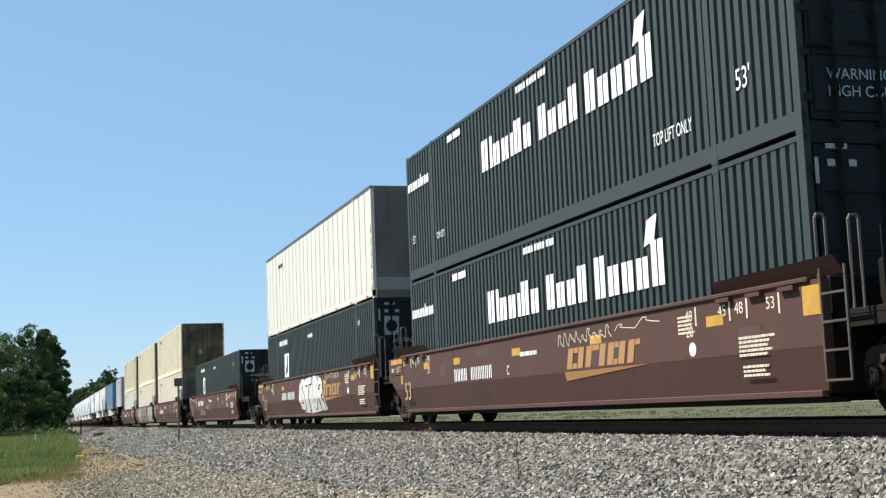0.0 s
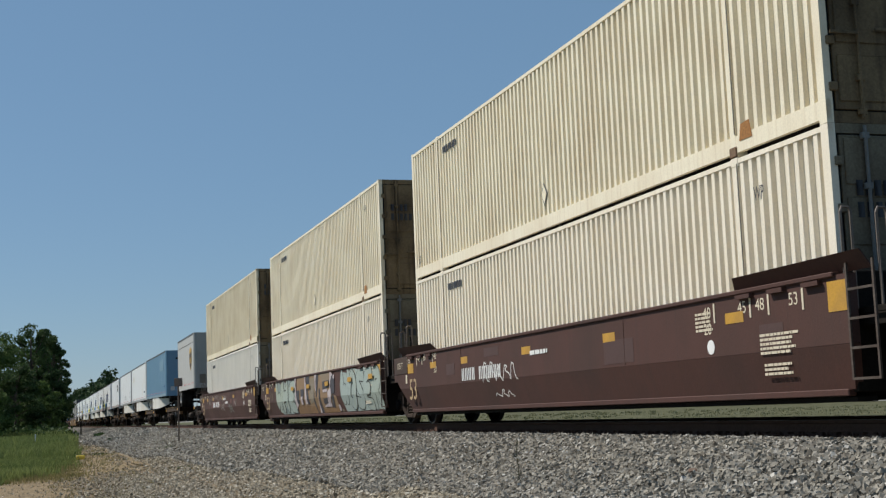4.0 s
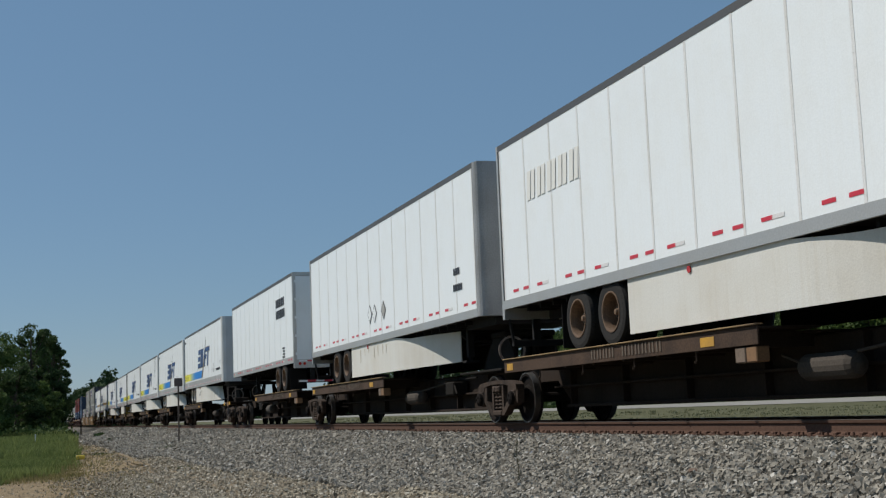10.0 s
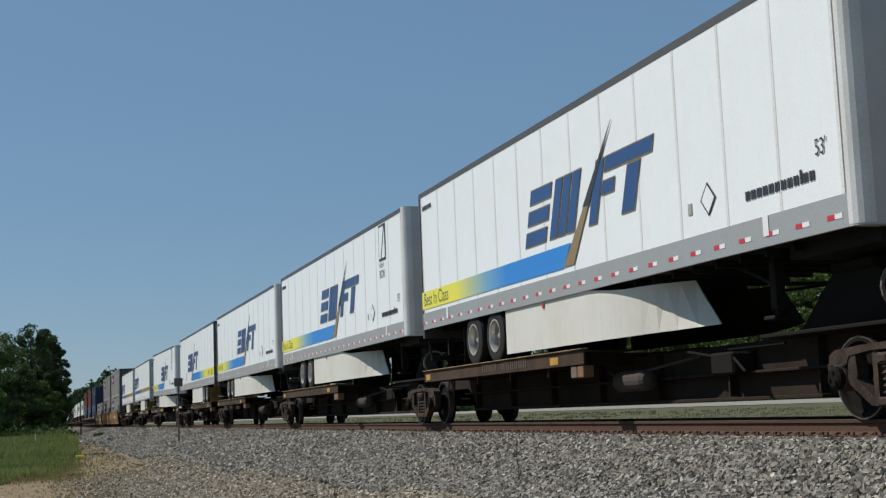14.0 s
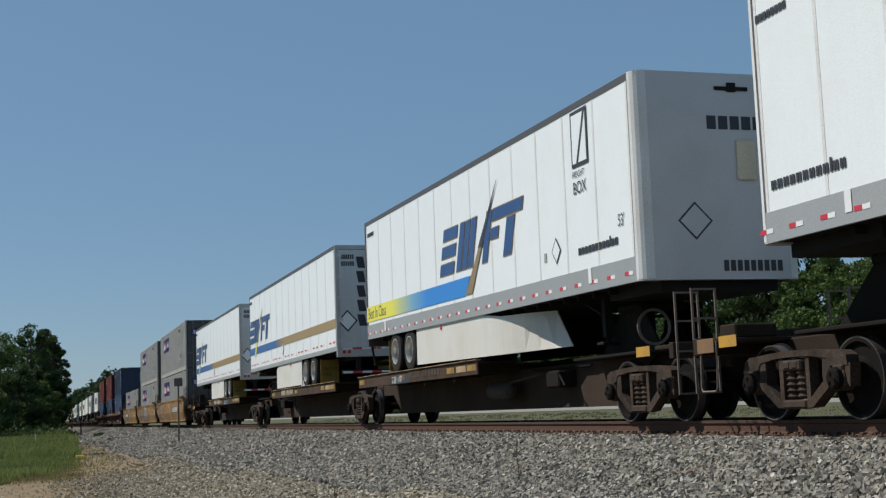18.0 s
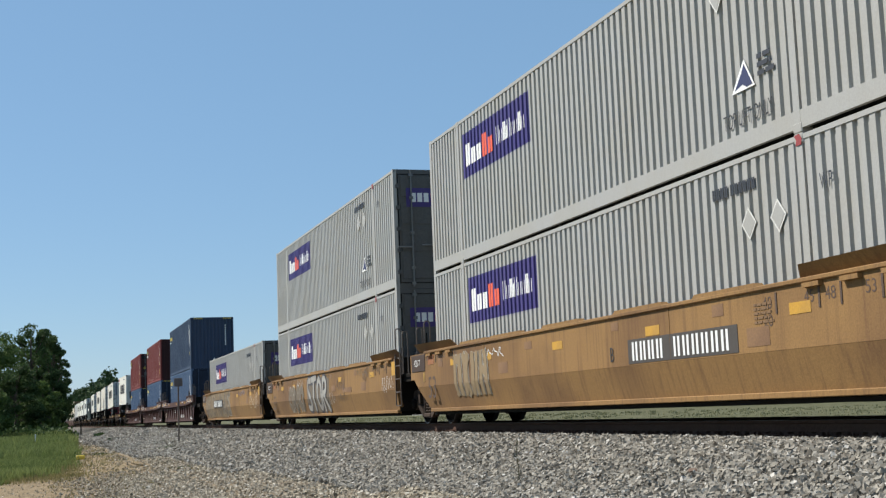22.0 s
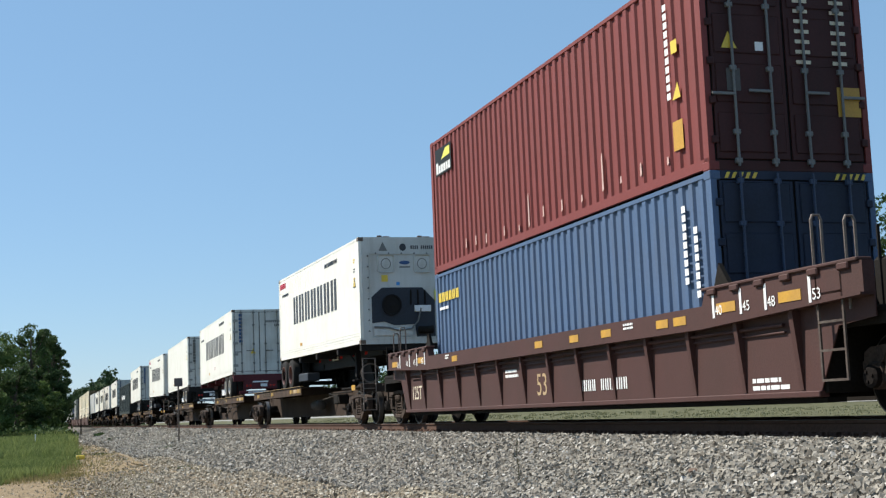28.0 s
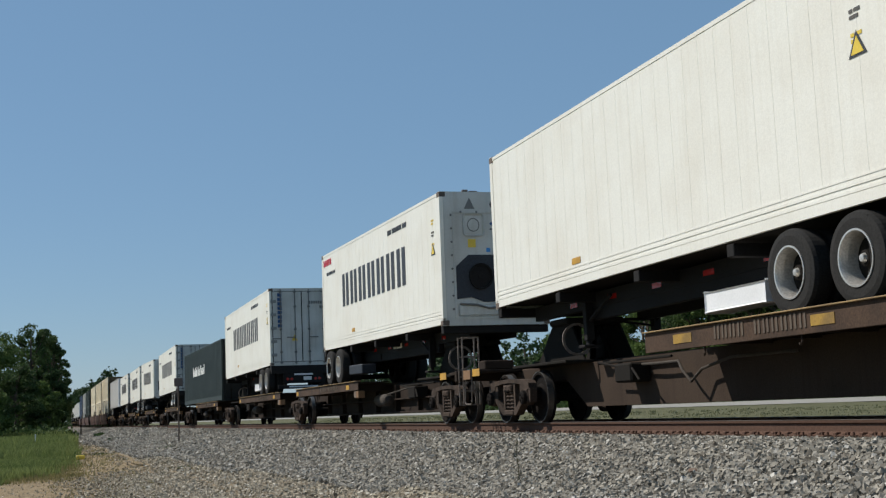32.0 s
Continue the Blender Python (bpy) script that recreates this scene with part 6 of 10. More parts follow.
def strokes(key, codes, y, z, h, parent, x, material, step=0.6, slant=0.0, turn=None, name="lettering", weight=0.34, label=""):
    """A brand name as plain upright bars: T tall pair, s short pair, l tall single, i short single, space."""
    if h > 0.9:
        u, i, last = 0.0, 0, None
        at = pose(x, 0, 0)
        for c in codes:
            w = h * step * (0.42 if c in "li " else 1.0)
            hh = h if c in "TlOUH" else h * 0.7
            for a, b in [] if c == " " else ([(0.0, w * 0.75)] if c in "li" else [(0.0, w * weight), (w * (0.76 - weight), w * 0.76)]):
                o = [(y - u - a, z), (y - u - b, z), (y - u - b - slant * hh, z + hh), (y - u - a - slant * hh, z + hh)]
                last = part(name, f"{key}_{i}", (lambda bm, o=o: plate(bm, o, -0.003, 0.0)), material, parent, label, turn @ at if turn is not None else at)
                i += 1
            u += w
        return last
    def fill(bm):
        u = 0.0
        for c in codes:
            w = h * step * (0.42 if c in "li " else 1.0)
            hh = h if c in "TlOUH" else h * 0.7
            bars = [] if c == " " else ([(0.0, w * 0.75)] if c in "li" else [(0.0, w * weight), (w * (0.76 - weight), w * 0.76)])
            for a, b in bars:
                o = [(y - u - a, z), (y - u - b, z), (y - u - b - slant * hh, z + hh), (y - u - a - slant * hh, z + hh)]
                plate(bm, o, -0.003, 0.0)
            u += w
    at = pose(x, 0, 0)
    return part(name, key, fill, material, parent, label, turn @ at if turn is not None else at)


def diamond(parent, y, z, w, h, x, material=INK, inner=TRAILWHITE, turn=None, fill=False):
    shape("placard", f"dia_{y}_{z}_{w}", [(y - w, z), (y, z - h), (y + w, z), (y, z + h)], material, parent, x, turn)
    if not fill:
        k = 0.82
        shape("placard_face", f"diain_{y}_{z}_{w}", [(y - w * k, z), (y, z - h * k), (y + w * k, z), (y, z + h * k)], inner, parent, x - 0.003, turn)


NX = -1.299


def wave_x(y, a=-6.03, b=6.03, pitch=0.205, depth=0.036, x=-1.285):
    """Where the corrugated skin lies at y."""
    n = max(1, round((b - a) / pitch))
    u = ((y - a) / ((b - a) / n)) % 1.0
    g0, g1, g2, g3 = GROOVE53
    ks = ((0, depth), (g0, depth), (g1, 0), (g2, 0), (g3, depth), (1.0, depth))
    for (u0, d0), (u1, d1) in zip(ks, ks[1:]):
        if u <= u1:
            return x + d0 + (d1 - d0) * (u - u0) / (u1 - u0)
    return x + depth


def wave_panel(name, key, y0, y1, z0, z1, material, parent, label=""):
    """A painted panel that follows the corrugation between y0 and y1."""
    def fill(bm):
        p = 12.06 / round(12.06 / 0.205)
        ys = {y0, y1}
        for k in range(80):
            for u in GROOVE53:
                y = -6.03 + (k + u) * p
                if y0 < y < y1:
                    ys.add(y)
        ys = sorted(ys)
        lo = [bm.verts.new((wave_x(y) - 0.003, y, z0)) for y in ys]
        hi = [bm.verts.new((wave_x(y) - 0.003, y, z1)) for y in ys]
        for i in range(len(ys) - 1):
            bm.faces.new((lo[i], lo[i + 1], hi[i + 1], hi[i]))
    return part(name, key, fill, material, parent, label)


for c in fec1 + fec0:
    strokes("fec_a", "TlssiTs", 2.74, 1.57, 0.60, c, NX, WHITEPAINT, 0.776)
    strokes("fec_b", "TssT", -0.25, 1.57, 0.58, c, NX, WHITEPAINT, 0.76)
    strokes("fec_c", "OsssT", -2.24, 1.56, 0.64, c, NX, WHITEPAINT, 0.76, label="bold white lettering bars")
    shape("flag_mark", "fec_flag", [(-3.98, 2.14), (-4.3, 2.20), (-4.42, 2.56), (-4.1, 2.5)], WHITEPAINT, c, NX)
    strokes("fec_d", "ssss ssss sss", 0.76, 2.63, 0.17, c, NX, WHITEPAINT, 0.72)
    strokes("fec_e", "ssssslsss", 7.95, 2.06, 0.27, c, NX, WHITEPAINT, 0.74)
    word("size_mark", "53'", 0.38, on_side(-6.72, 0.80, NX - 0.004), WHITEPAINT, c, 0.8)
    word("size_mark", "53'", 0.26, on_side(7.7, 0.85, NX - 0.004), WHITEPAINT, c, 0.8)
    word("lift_mark", "TOP LIFT ONLY", 0.26, on_side(-4.45, 0.57, NX - 0.004), WHITEPAINT, c, 0.62)
    word("lift_mark", "TOP LIFT", 0.2, on_side(5.85, 0.72, NX - 0.004), WHITEPAINT, c, 0.7)
    stencil_rows(c, 4.88, 2.74, NX - 0.001, 1, 1.2, 0.14, WHITEPAINT)
for c in fec0 + fec1 + [xf, xf2]:
    y = -L53 / 2 - 0.03
    wx, wz = (-0.88, 1.74) if c in (xf, xf2) else (-0.95, 0.62)
    word("warning", "WARNING", 0.18, on_end(wx, wz, y), GALV, c)
    word("warning", "HIGH CUBE", 0.18, on_end(wx, wz - 0.2, y), GALV, c)
    for x0, z0, w, h in ((-0.9, 2.74, 0.28, 0.06), (-1.17, 2.46, 0.05, 0.3), (-0.98, 2.55, 0.1, 0.08), (-0.7, 2.55, 0.1, 0.08), (0.68, 2.7, 0.3, 0.06), (1.08, 2.42, 0.05, 0.3)):
        part("reflective_strip", f"estrip_{w}_{h}", (lambda bm, w=w, h=h: box(bm, -w / 2, w / 2, -0.004, 0.0, -h / 2, h / 2)), GALV, c, at=pose(x0, y, z0))
for c in (xf, xf2):
    y = -L53 / 2 - 0.03
    shape("logo_panel", "xf_panel", [(4.68, 1.32), (3.92, 1.32), (3.85, 2.13), (4.68, 2.13)], WHITEPAINT, c, NX)
    shape("logo_swoosh", "xf_swoosh", [(4.55, 1.4), (4.3, 1.45), (4.25, 2.0), (4.05, 2.08), (4.1, 1.5)], GREEN, c, NX - 0.004)
    strokes("xf_num", "ssss ssssss", 5.6, 2.44, 0.24, c, NX, WHITEPAINT, 0.62)
    strokes("xf_small", "sssslss", 0.5, 2.42, 0.16, c, NX, WHITEPAINT, 0.7)
    part("logo_panel", "xf_end", lambda bm: box(bm, -1.05, -0.66, -0.004, 0.0, 1.94, 2.42), GALV, c, at=pose(0, y, 0))
    part("logo_ring", "xf_ring", lambda bm: turned(bm, [(-0.002, 0.11), (-0.002, 0.15), (0.002, 0.15), (0.002, 0.11), (-0.002, 0.11)], (-0.855, 0, 2.17), 24, "y"), DOORDARK, c, at=pose(0, y - 0.006, 0))
    tagged(part("number_mark", "xf_endnum", lambda bm: [box(bm, 0.13 + k * 0.12 + d, 0.165 + k * 0.12 + d, -0.004, 0.0, z, z + 0.14) for z, n in ((2.2, 4), (2.0, 6)) for k in range(n) for d in (0.0, 0.05)], GALV, c, at=pose(0, y, 0)), kind="stuff")
for c in (xf, xf2):
    word("lift_mark", "WP", 0.26, on_side(-6.25, 2.28, NX - 0.004), WHITEPAINT, c, 0.7)
# the white sheeted box
strokes("wt_num", "sssi sss", 5.5, 2.3, 0.18, wtop, NX, INK, 0.7)
word("size_mark", "53", 0.22, on_side(7.7, 0.45, NX - 0.004), INK, wtop, 0.8)
tagged(part("number_mark", "wt_endnum", lambda bm: [box(bm, 0.25 + k * 0.12 + d, 0.285 + k * 0.12 + d, -0.004, 0.0, 1.35, 1.5) for k in range(4) for d in (0.0, 0.05)], GALV, wtop, at=pose(0, -L53 / 2, 0)), kind="stuff")
for k in range(6):
    rr = random.Random(k)
    shape("rust_patch", f"wt_rust{k}", [(-8.0, 0.15 + 0.3 * k), (-8.0 + 0.05 + 0.06 * rr.random(), 0.2 + 0.3 * k), (-8.0 + 0.03, 0.3 + 0.3 * k), (-8.0, 0.4 + 0.3 * k)], RUSTCAST, wtop, NX)
part("pale_band", "wt_band", lambda bm: box(bm, -1.19, 1.19, -0.004, 0.0, 0.2, 0.52), paint("worn_grey_band", (0.27, 0.26, 0.24), 0.6, vary=0.12, dirt=(0.16, 0.15, 0.13), dirt_amount=0.7), wtop, at=pose(0, -L53 / 2, 0))
for k in range(9):
    patch(wtop, -7.4 + k * 1.85, 0.075, NX + 0.002, 0.22, 0.06, REDTAPE, "red_tape")

for pair in upsbox:
    for i, c in enumerate(pair):
        strokes("up_num", "ssss ssssss", 5.7, 2.45, 0.2, c, NX, INK, 0.45)
        word("lift_mark", "WP", 0.24, on_side(-6.5, 2.3, NX - 0.004), INK, c, 0.6)
        if i:
            diamond(c, 0.12, 0.62, 0.14, 0.2, NX, INK, CREAM)
            shape("rust_patch", "up_patch", [(-6.25, 0.18), (-6.55, 0.18), (-6.5, 0.4), (-6.3, 0.38)], paint("orange_rust", (0.30, 0.13, 0.03), 0.8, vary=0.3), c, NX)
            word("size_mark", "53'", 0.24, on_side(7.75, 0.35, NX - 0.004), INK, c, 0.8)
        tagged(part("number_mark", "up_endnum", lambda bm: [box(bm, -1.0 + k * 0.115, -0.965 + k * 0.115 + d, -0.004, 0.0, z, z + 0.17) for z, n in ((2.1, 4), (1.86, 6)) for k in range(n) for d in (0.0, 0.045)], INK, c, at=pose(0, -L53 / 2 - 0.013, 0)), kind="stuff")
        part("seal_plate", "up_plate", lambda bm: box(bm, -0.25, 0.0, -0.006, 0.0, 1.05, 1.3), paint("faded_plate", (0.3, 0.27, 0.2), 0.7), c, at=pose(0, -L53 / 2 - 0.013, 0))

DIAEDGE = paint("placard_holder_edge", (0.62, 0.61, 0.57), 0.5, vary=0.15)
NAVYMARK = paint("navy_mark", (0.03, 0.035, 0.10), 0.5, vary=0.1)
DULLRED = paint("dull_red_mark", (0.26, 0.035, 0.035), 0.6, vary=0.2)
BLACKMARK = paint("black_stencil_mark", (0.02, 0.02, 0.022), 0.6, vary=0.1)
for pair in fedex:
    for i, c in enumerate(pair):
        wave_panel("logo_panel", "fx_panel", 2.08, 5.80, 1.66, 2.56, PURPLE, c, "purple logo panel")
        strokes("fx_a", "Tss", 5.6, 1.88, 0.44, c, -1.289, WHITEPAINT, 0.75)
        strokes("fx_b", "Ts", 4.6, 1.88, 0.44, c, -1.289, ORANGE, 0.75)
        strokes("fx_c", "TslliTsslls", 3.8, 1.95, 0.34, c, -1.289, WHITEPAINT, 0.55, weight=0.12)
        word("lift_mark", "TOP LIFT ONLY", 0.27, on_side(-4.5, 0.36, NX - 0.004), BLACKMARK, c, 0.6)
        strokes("fx_num", "ssss ssssss", -4.1, 2.45, 0.2, c, NX, INK, 0.5)
        word("lift_mark", "WP", 0.26, on_side(-6.45, 2.2, NX - 0.004), INK, c, 0.6)
        if i == 0:
            for y in (-4.93, -5.58):
                diamond(c, y, 2.05, 0.17, 0.2, NX, DIAEDGE, GREYBOX)
        else:
            shape("mountain_edge", "fx_tri", [(-4.74, 0.77), (-5.28, 0.77), (-5.06, 1.14)], WHITEPAINT, c, NX)
            shape("mountain_mark", "fx_tri2", [(-4.82, 0.80), (-5.0, 0.84), (-5.1, 0.79), (-5.23, 0.80), (-5.06, 1.08), (-4.98, 0.97)], NAVYMARK, c, NX - 0.003)
            stencil_rows(c, -5.35, 1.12, NX - 0.002, 3, 0.4, 0.06, INK)
            for y in (-4.5, -5.1):
                diamond(c, y, 2.1, 0.17, 0.22, NX, DIAEDGE, GREYBOX)
        shape("casting_mark", "fx_red", [(-6.15, 2.76), (-6.04, 2.76), (-6.06, 2.82), (-6.02, 2.88), (-6.12, 2.89), (-6.17, 2.83)], DULLRED, c, NX - 0.004)
        y = -L53 / 2 - 0.014
        part("logo_panel", "fx_endpanel", lambda bm: box(bm, -0.98, 1.1, -0.004, 0.0, 1.98, 2.44), PURPLE, c, at=pose(0, y, 0))
        part("lettering", "fx_end_a", lambda bm: [box(bm, -0.86 + k * 0.16, -0.74 + k * 0.16, -0.004, 0.0, 2.1, 2.32) for k in range(3)], WHITEPAINT, c, at=pose(0, y - 0.005, 0))
        part("lettering", "fx_end_b", lambda bm: [box(bm, -0.36 + k * 0.16, -0.24 + k * 0.16, -0.004, 0.0, 2.1, 2.32) for k in range(2)], ORANGE, c, at=pose(0, y - 0.005, 0))
        part("lettering", "fx_end_c", lambda bm: [box(bm, 0.14 + k * 0.09, 0.17 + k * 0.09, -0.004, 0.0, 2.12, 2.28) for k in range(9)], WHITEPAINT, c, at=pose(0, y - 0.005, 0))

IX = -1.2225
for c in (blues[0], blues[1], reds[0][0], reds[1][0]):
    strokes("se_a", "ssssss", 5.85, 2.27, 0.28, c, IX, SEACOYELLOW, 0.85)
    stencil_rows(c, 5.8, 2.16, IX - 0.001, 1, 0.8, 0.06, WHITEPAINT)
    for k, (y, z0, z1) in enumerate(((-5.32, 1.5, 2.65), (-5.62, 1.3, 2.3))):
        part("number_mark", f"se_v{k}", (lambda bm, y=y, z0=z0, z1=z1: [box(bm, -0.003, 0.0, y - 0.05, y + 0.05, z0 + j * 0.12, z0 + j * 0.12 + 0.09) for j in range(int((z1 - z0) / 0.12))]), WHITEPAINT, c, at=pose(IX, 0, 0))
    patch(c, -5.6, 0.9, IX, 0.12, 0.2, SEACOYELLOW, "notice")
def hazard_strip(bm):
    for s in (-1, 1):
        for k in range(5):
            x = s * (0.62 + k * 0.1)
            v = [bm.verts.new(p) for p in ((x, 0, H - 0.1), (x + 0.05, 0, H - 0.1), (x + 0.09, 0, H - 0.02), (x + 0.04, 0, H - 0.02))]
            bm.faces.new(v)


for c in (blues[1], reds[0][0], reds[1][0]):
    part("hazard_strip", "hazard_strip", hazard_strip, SEACOYELLOW, c, at=pose(0, -L40 / 2 - 0.004, 0))
part("hazard_mark", "bl_tri", lambda bm: bm.faces.new([bm.verts.new(p) for p in ((-0.09, 0, 0.42), (0.09, 0, 0.42), (0, 0, 0.6))]), WHITEPAINT, blues[1], at=pose(0.1, -L40 / 2 - 0.016, 0))
part("number_mark", "bl_endnum", lambda bm: [box(bm, 0.72, 0.78, -0.003, 0, 1.3 + k * 0.12, 1.39 + k * 0.12) for k in range(10)], WHITEPAINT, blues[1], at=pose(0, -L40 / 2 - 0.016, 0))
SCRAPE = paint("scraped_pale_paint", (0.55, 0.36, 0.32), 0.7, vary=0.2)
for c in (reds[0][1], reds[1][1]):
    shape("logo_panel", "re_panel", [(5.72, 2.08), (4.62, 2.08), (4.62, 2.66), (5.72, 2.66)], DOORDARK, c, IX)
    shape("logo_flash", "re_green", [(5.3, 2.4), (4.7, 2.42), (4.7, 2.6), (5.0, 2.6)], STRIPEYELLOW, c, IX - 0.004)
    strokes("re_a", "Tsssss", 5.66, 2.12, 0.24, c, IX - 0.004, WHITEPAINT, 0.7)
    part("number_mark", "re_v", lambda bm: [box(bm, -0.003, 0.0, -5.17, -5.07, 1.15 + j * 0.125, 1.24 + j * 0.125) for j in range(11)], WHITEPAINT, c, at=pose(IX, 0, 0))
    shape("warning_mark", "re_tri", [(-5.22, 1.12), (-5.45, 1.12), (-5.38, 1.34)], SEACOYELLOW, c, IX)
    shape("warning_mark", "re_sq", [(-5.25, 1.75), (-5.42, 1.75), (-5.42, 1.93), (-5.25, 1.93)], SEACOYELLOW, c, IX)
    shape("height_mark", "re_y", [(-5.18, 0.42), (-5.46, 0.42), (-5.46, 0.82), (-5.18, 0.82)], REFLECT, c, IX)
    rng = random.Random(5)
    for k in range(13):
        y, z = -5.0 + k * 0.75 + rng.uniform(-0.2, 0.2), 0.2 + rng.uniform(0, 0.1)
        hh = rng.choice((0.12, 0.2, 0.35, 0.6))
        shape("scrape", f"re_s{k}", [(y, z), (y - 0.06, z + 0.02), (y - 0.05, z + hh), (y - 0.01, z + hh * 0.9)], SCRAPE, c, IX - 0.001)
c = reds[1][1]
ye = -L40 / 2 - 0.016
for nm, x0, x1, z0, z1, m in (("logo_panel", -1.1, -0.7, 2.45, 2.7, DOORDARK), ("notice", -0.9, -0.7, 1.05, 1.35, GREYEND), ("height_mark", 0.75, 1.1, 0.75, 1.15, REFLECT), ("number_mark", 0.2, 1.05, 2.55, 2.62, WHITEPAINT), ("notice", -0.45, -0.33, 1.6, 1.72, WHITEPAINT)):
    part(nm, f"re_e{x0}{z0}", (lambda bm, a=(x0, x1, z0, z1): box(bm, a[0], a[1], -0.004, 0, a[2], a[3])), m, c, at=pose(0, ye, 0))
part("number_mark", "re_erows", lambda bm: [box(bm, x, x + 0.22, -0.004, 0, 1.45 + k * 0.14, 1.5 + k * 0.14) for k in range(7) for x in (0.16, 0.72)], STENCIL, c, at=pose(0, ye, 0))
part("warning_mark", "re_etri", lambda bm: bm.faces.new([bm.verts.new(p) for p in ((-0.95, 0, 1.62), (-0.72, 0, 1.62), (-0.84, 0, 1.85))]), SEACOYELLOW, c, at=pose(0, ye - 0.002, 0))

for c, a, nm in crowley:
    if nm:
        strokes("cr_a", "OHOUUHT", 3.40, 1.15, 0.91, c, IX + 0.006, INK, 1.08, weight=0.30, label="bold dark lettering bars")
        strokes("cr_b", "sss sssssss sss", -1.70, 2.50, 0.17, c, IX + 0.006, INK, 0.75)
        strokes("cr_w", "sss ssssss sss", 5.45, 2.22, 0.13, c, IX + 0.006, INK, 0.7)
        if a in (499.62, 557.6):
            strokes("cr_c", "sssss", 5.85, 2.52, 0.26, c, IX + 0.006, paint("red_lettering", (0.5, 0.03, 0.06), 0.5), 0.85)
        if a == 523.8:
            word("handling_mark", "NO FORKLIFT", 0.16, on_side(0.23, 0.53, IX + 0.003), paint("dull_red_lettering", (0.34, 0.06, 0.07), 0.6, vary=0.2), c, 0.62)
    for k in range(3):
        stencil_rows(c, -5.42, 2.36 - k * 0.26, IX + 0.007, 2, 0.2, 0.04, GREYEND if k % 2 else SEACOYELLOW, "notice")
    shape("warning_edge", "cr_tri_edge", [(-5.36, 1.58), (-5.68, 1.58), (-5.52, 1.86)], INK, c, IX + 0.007)
    shape("warning_mark", "cr_tri", [(-5.41, 1.605), (-5.63, 1.605), (-5.52, 1.80)], SEACOYELLOW, c, IX + 0.003)
    patch(c, 2.2, 0.42, IX + 0.007, 0.34, 0.1, REFLECT, "notice")
    if a in (523.8, 579.3, 614.4, 645.4, 661.0, 542.05):
        ye = -L40 / 2 - 0.016
        part("number_mark", "cr_endv", lambda bm: [box(bm, -0.92, -0.76, -0.004, 0, 1.42 + k * 0.165, 1.55 + k * 0.165) for k in range(8)], LOGOBLUE if a != 542.05 else GREYEND, c, at=pose(0, ye, 0))
        part("warning_mark", "cr_etri", lambda bm: bm.faces.new([bm.verts.new(p) for p in ((-0.32, 0, 0.92), (-0.08, 0, 0.92), (-0.20, 0, 1.15))]), SEACOYELLOW, c, at=pose(-0.1, ye - 0.002, 0))
        part("notice", "cr_enote", lambda bm: [box(bm, x, x + 0.06, -0.004, 0, z, z + 0.11) for z, n in ((2.3, 9), (2.12, 4)) for x in [0.28 + 0.4 * (n == 4) + 0.085 * k for k in range(n)]], DARKROD, c, at=pose(0, ye, 0))
strokes("dk_a", "TssTils Tss TsssT", 3.6, 1.5, 0.5, darkbox, NX, WHITEPAINT, 0.72)

# trailers
TX = -1.3005
shape("shield", "ups_shield", [(-2.15, 2.22), (-2.7, 2.32), (-3.25, 2.22), (-3.25, 1.5), (-3.05, 1.22), (-2.7, 0.98), (-2.35, 1.22), (-2.15, 1.5)], SHIELDGOLD, pup, TX, label="brown and gold shield")
shape("shield_face", "ups_face", [(-2.24, 1.95), (-3.16, 2.05), (-3.16, 1.5), (-3.0, 1.26), (-2.7, 1.06), (-2.4, 1.26), (-2.24, 1.5)], SHIELDBROWN, pup, TX - 0.004)
strokes("ups_a", "sTs", -2.32, 1.42, 0.36, pup, TX - 0.008, SHIELDGOLD, 0.72)
shape("roof_line", "pup_line", [(4.2, 2.52), (-4.1, 2.52), (-4.1, 2.545), (4.2, 2.545)], CHASSIS, pup, TX)
part("number_mark", "pup_num", lambda bm: [box(bm, -0.3 + k * 0.1, -0.23 + k * 0.1, -0.004, 0, 2.55, 2.72) for k in range(6)], INK, pup, at=pose(0.05, -4.302, 0))
for x in (-0.82, 0.75):
    part("hatch", "pup_hatch", lambda bm: (box(bm, -0.17, 0.17, -0.02, 0, 0.25, 0.75, 0.01), box(bm, -0.11, 0.11, -0.03, 0, 0.36, 0.64, 0.01)), paint("hatch_bronze", (0.14, 0.12, 0.10), 0.5), pup, at=pose(x, -4.3, 0))
for x0, x1, z0, z1, m in ((-0.62, -0.25, 2.45, 2.57, CHASSIS), (0.15, 0.3, 1.95, 2.05, WHITETAPE), (0.28, 0.58, 0.98, 1.5, SHIELDGOLD), (-0.1, 0.16, 0.8, 0.98, CHASSIS), (-0.98, -0.7, 0.35, 0.62, TRAILGREY), (1.0, 1.12, 1.05, 1.2, WHITETAPE), (0.72, 0.86, 0.55, 0.72, WHITETAPE), (0.76, 0.82, 0.05, 0.55, CHASSIS), (1.06, 1.16, 0.3, 0.38, WHITETAPE)):
    part("nose_fitting", f"bl_f{x0}_{z0}", (lambda bm, a=(x0, x1, z0, z1): box(bm, a[0], a[1], -0.008, 0, a[2], a[3])), m if m is not SHIELDGOLD else STENCIL, blue, at=pose(0, -16.45 / 2 - 0.002, 0))
part("number_mark", "bl_nv", lambda bm: [box(bm, 0.68, 0.76, -0.006, 0, 1.3 + k * 0.15, 1.4 + k * 0.15) for k in range(10)], INK, blue, at=pose(0, -16.45 / 2 - 0.002, 0))
strokes("bl_num", "ssssssssss", -6.8, 0.62, 0.15, blue, TX, LOGOBLUE, 0.62)
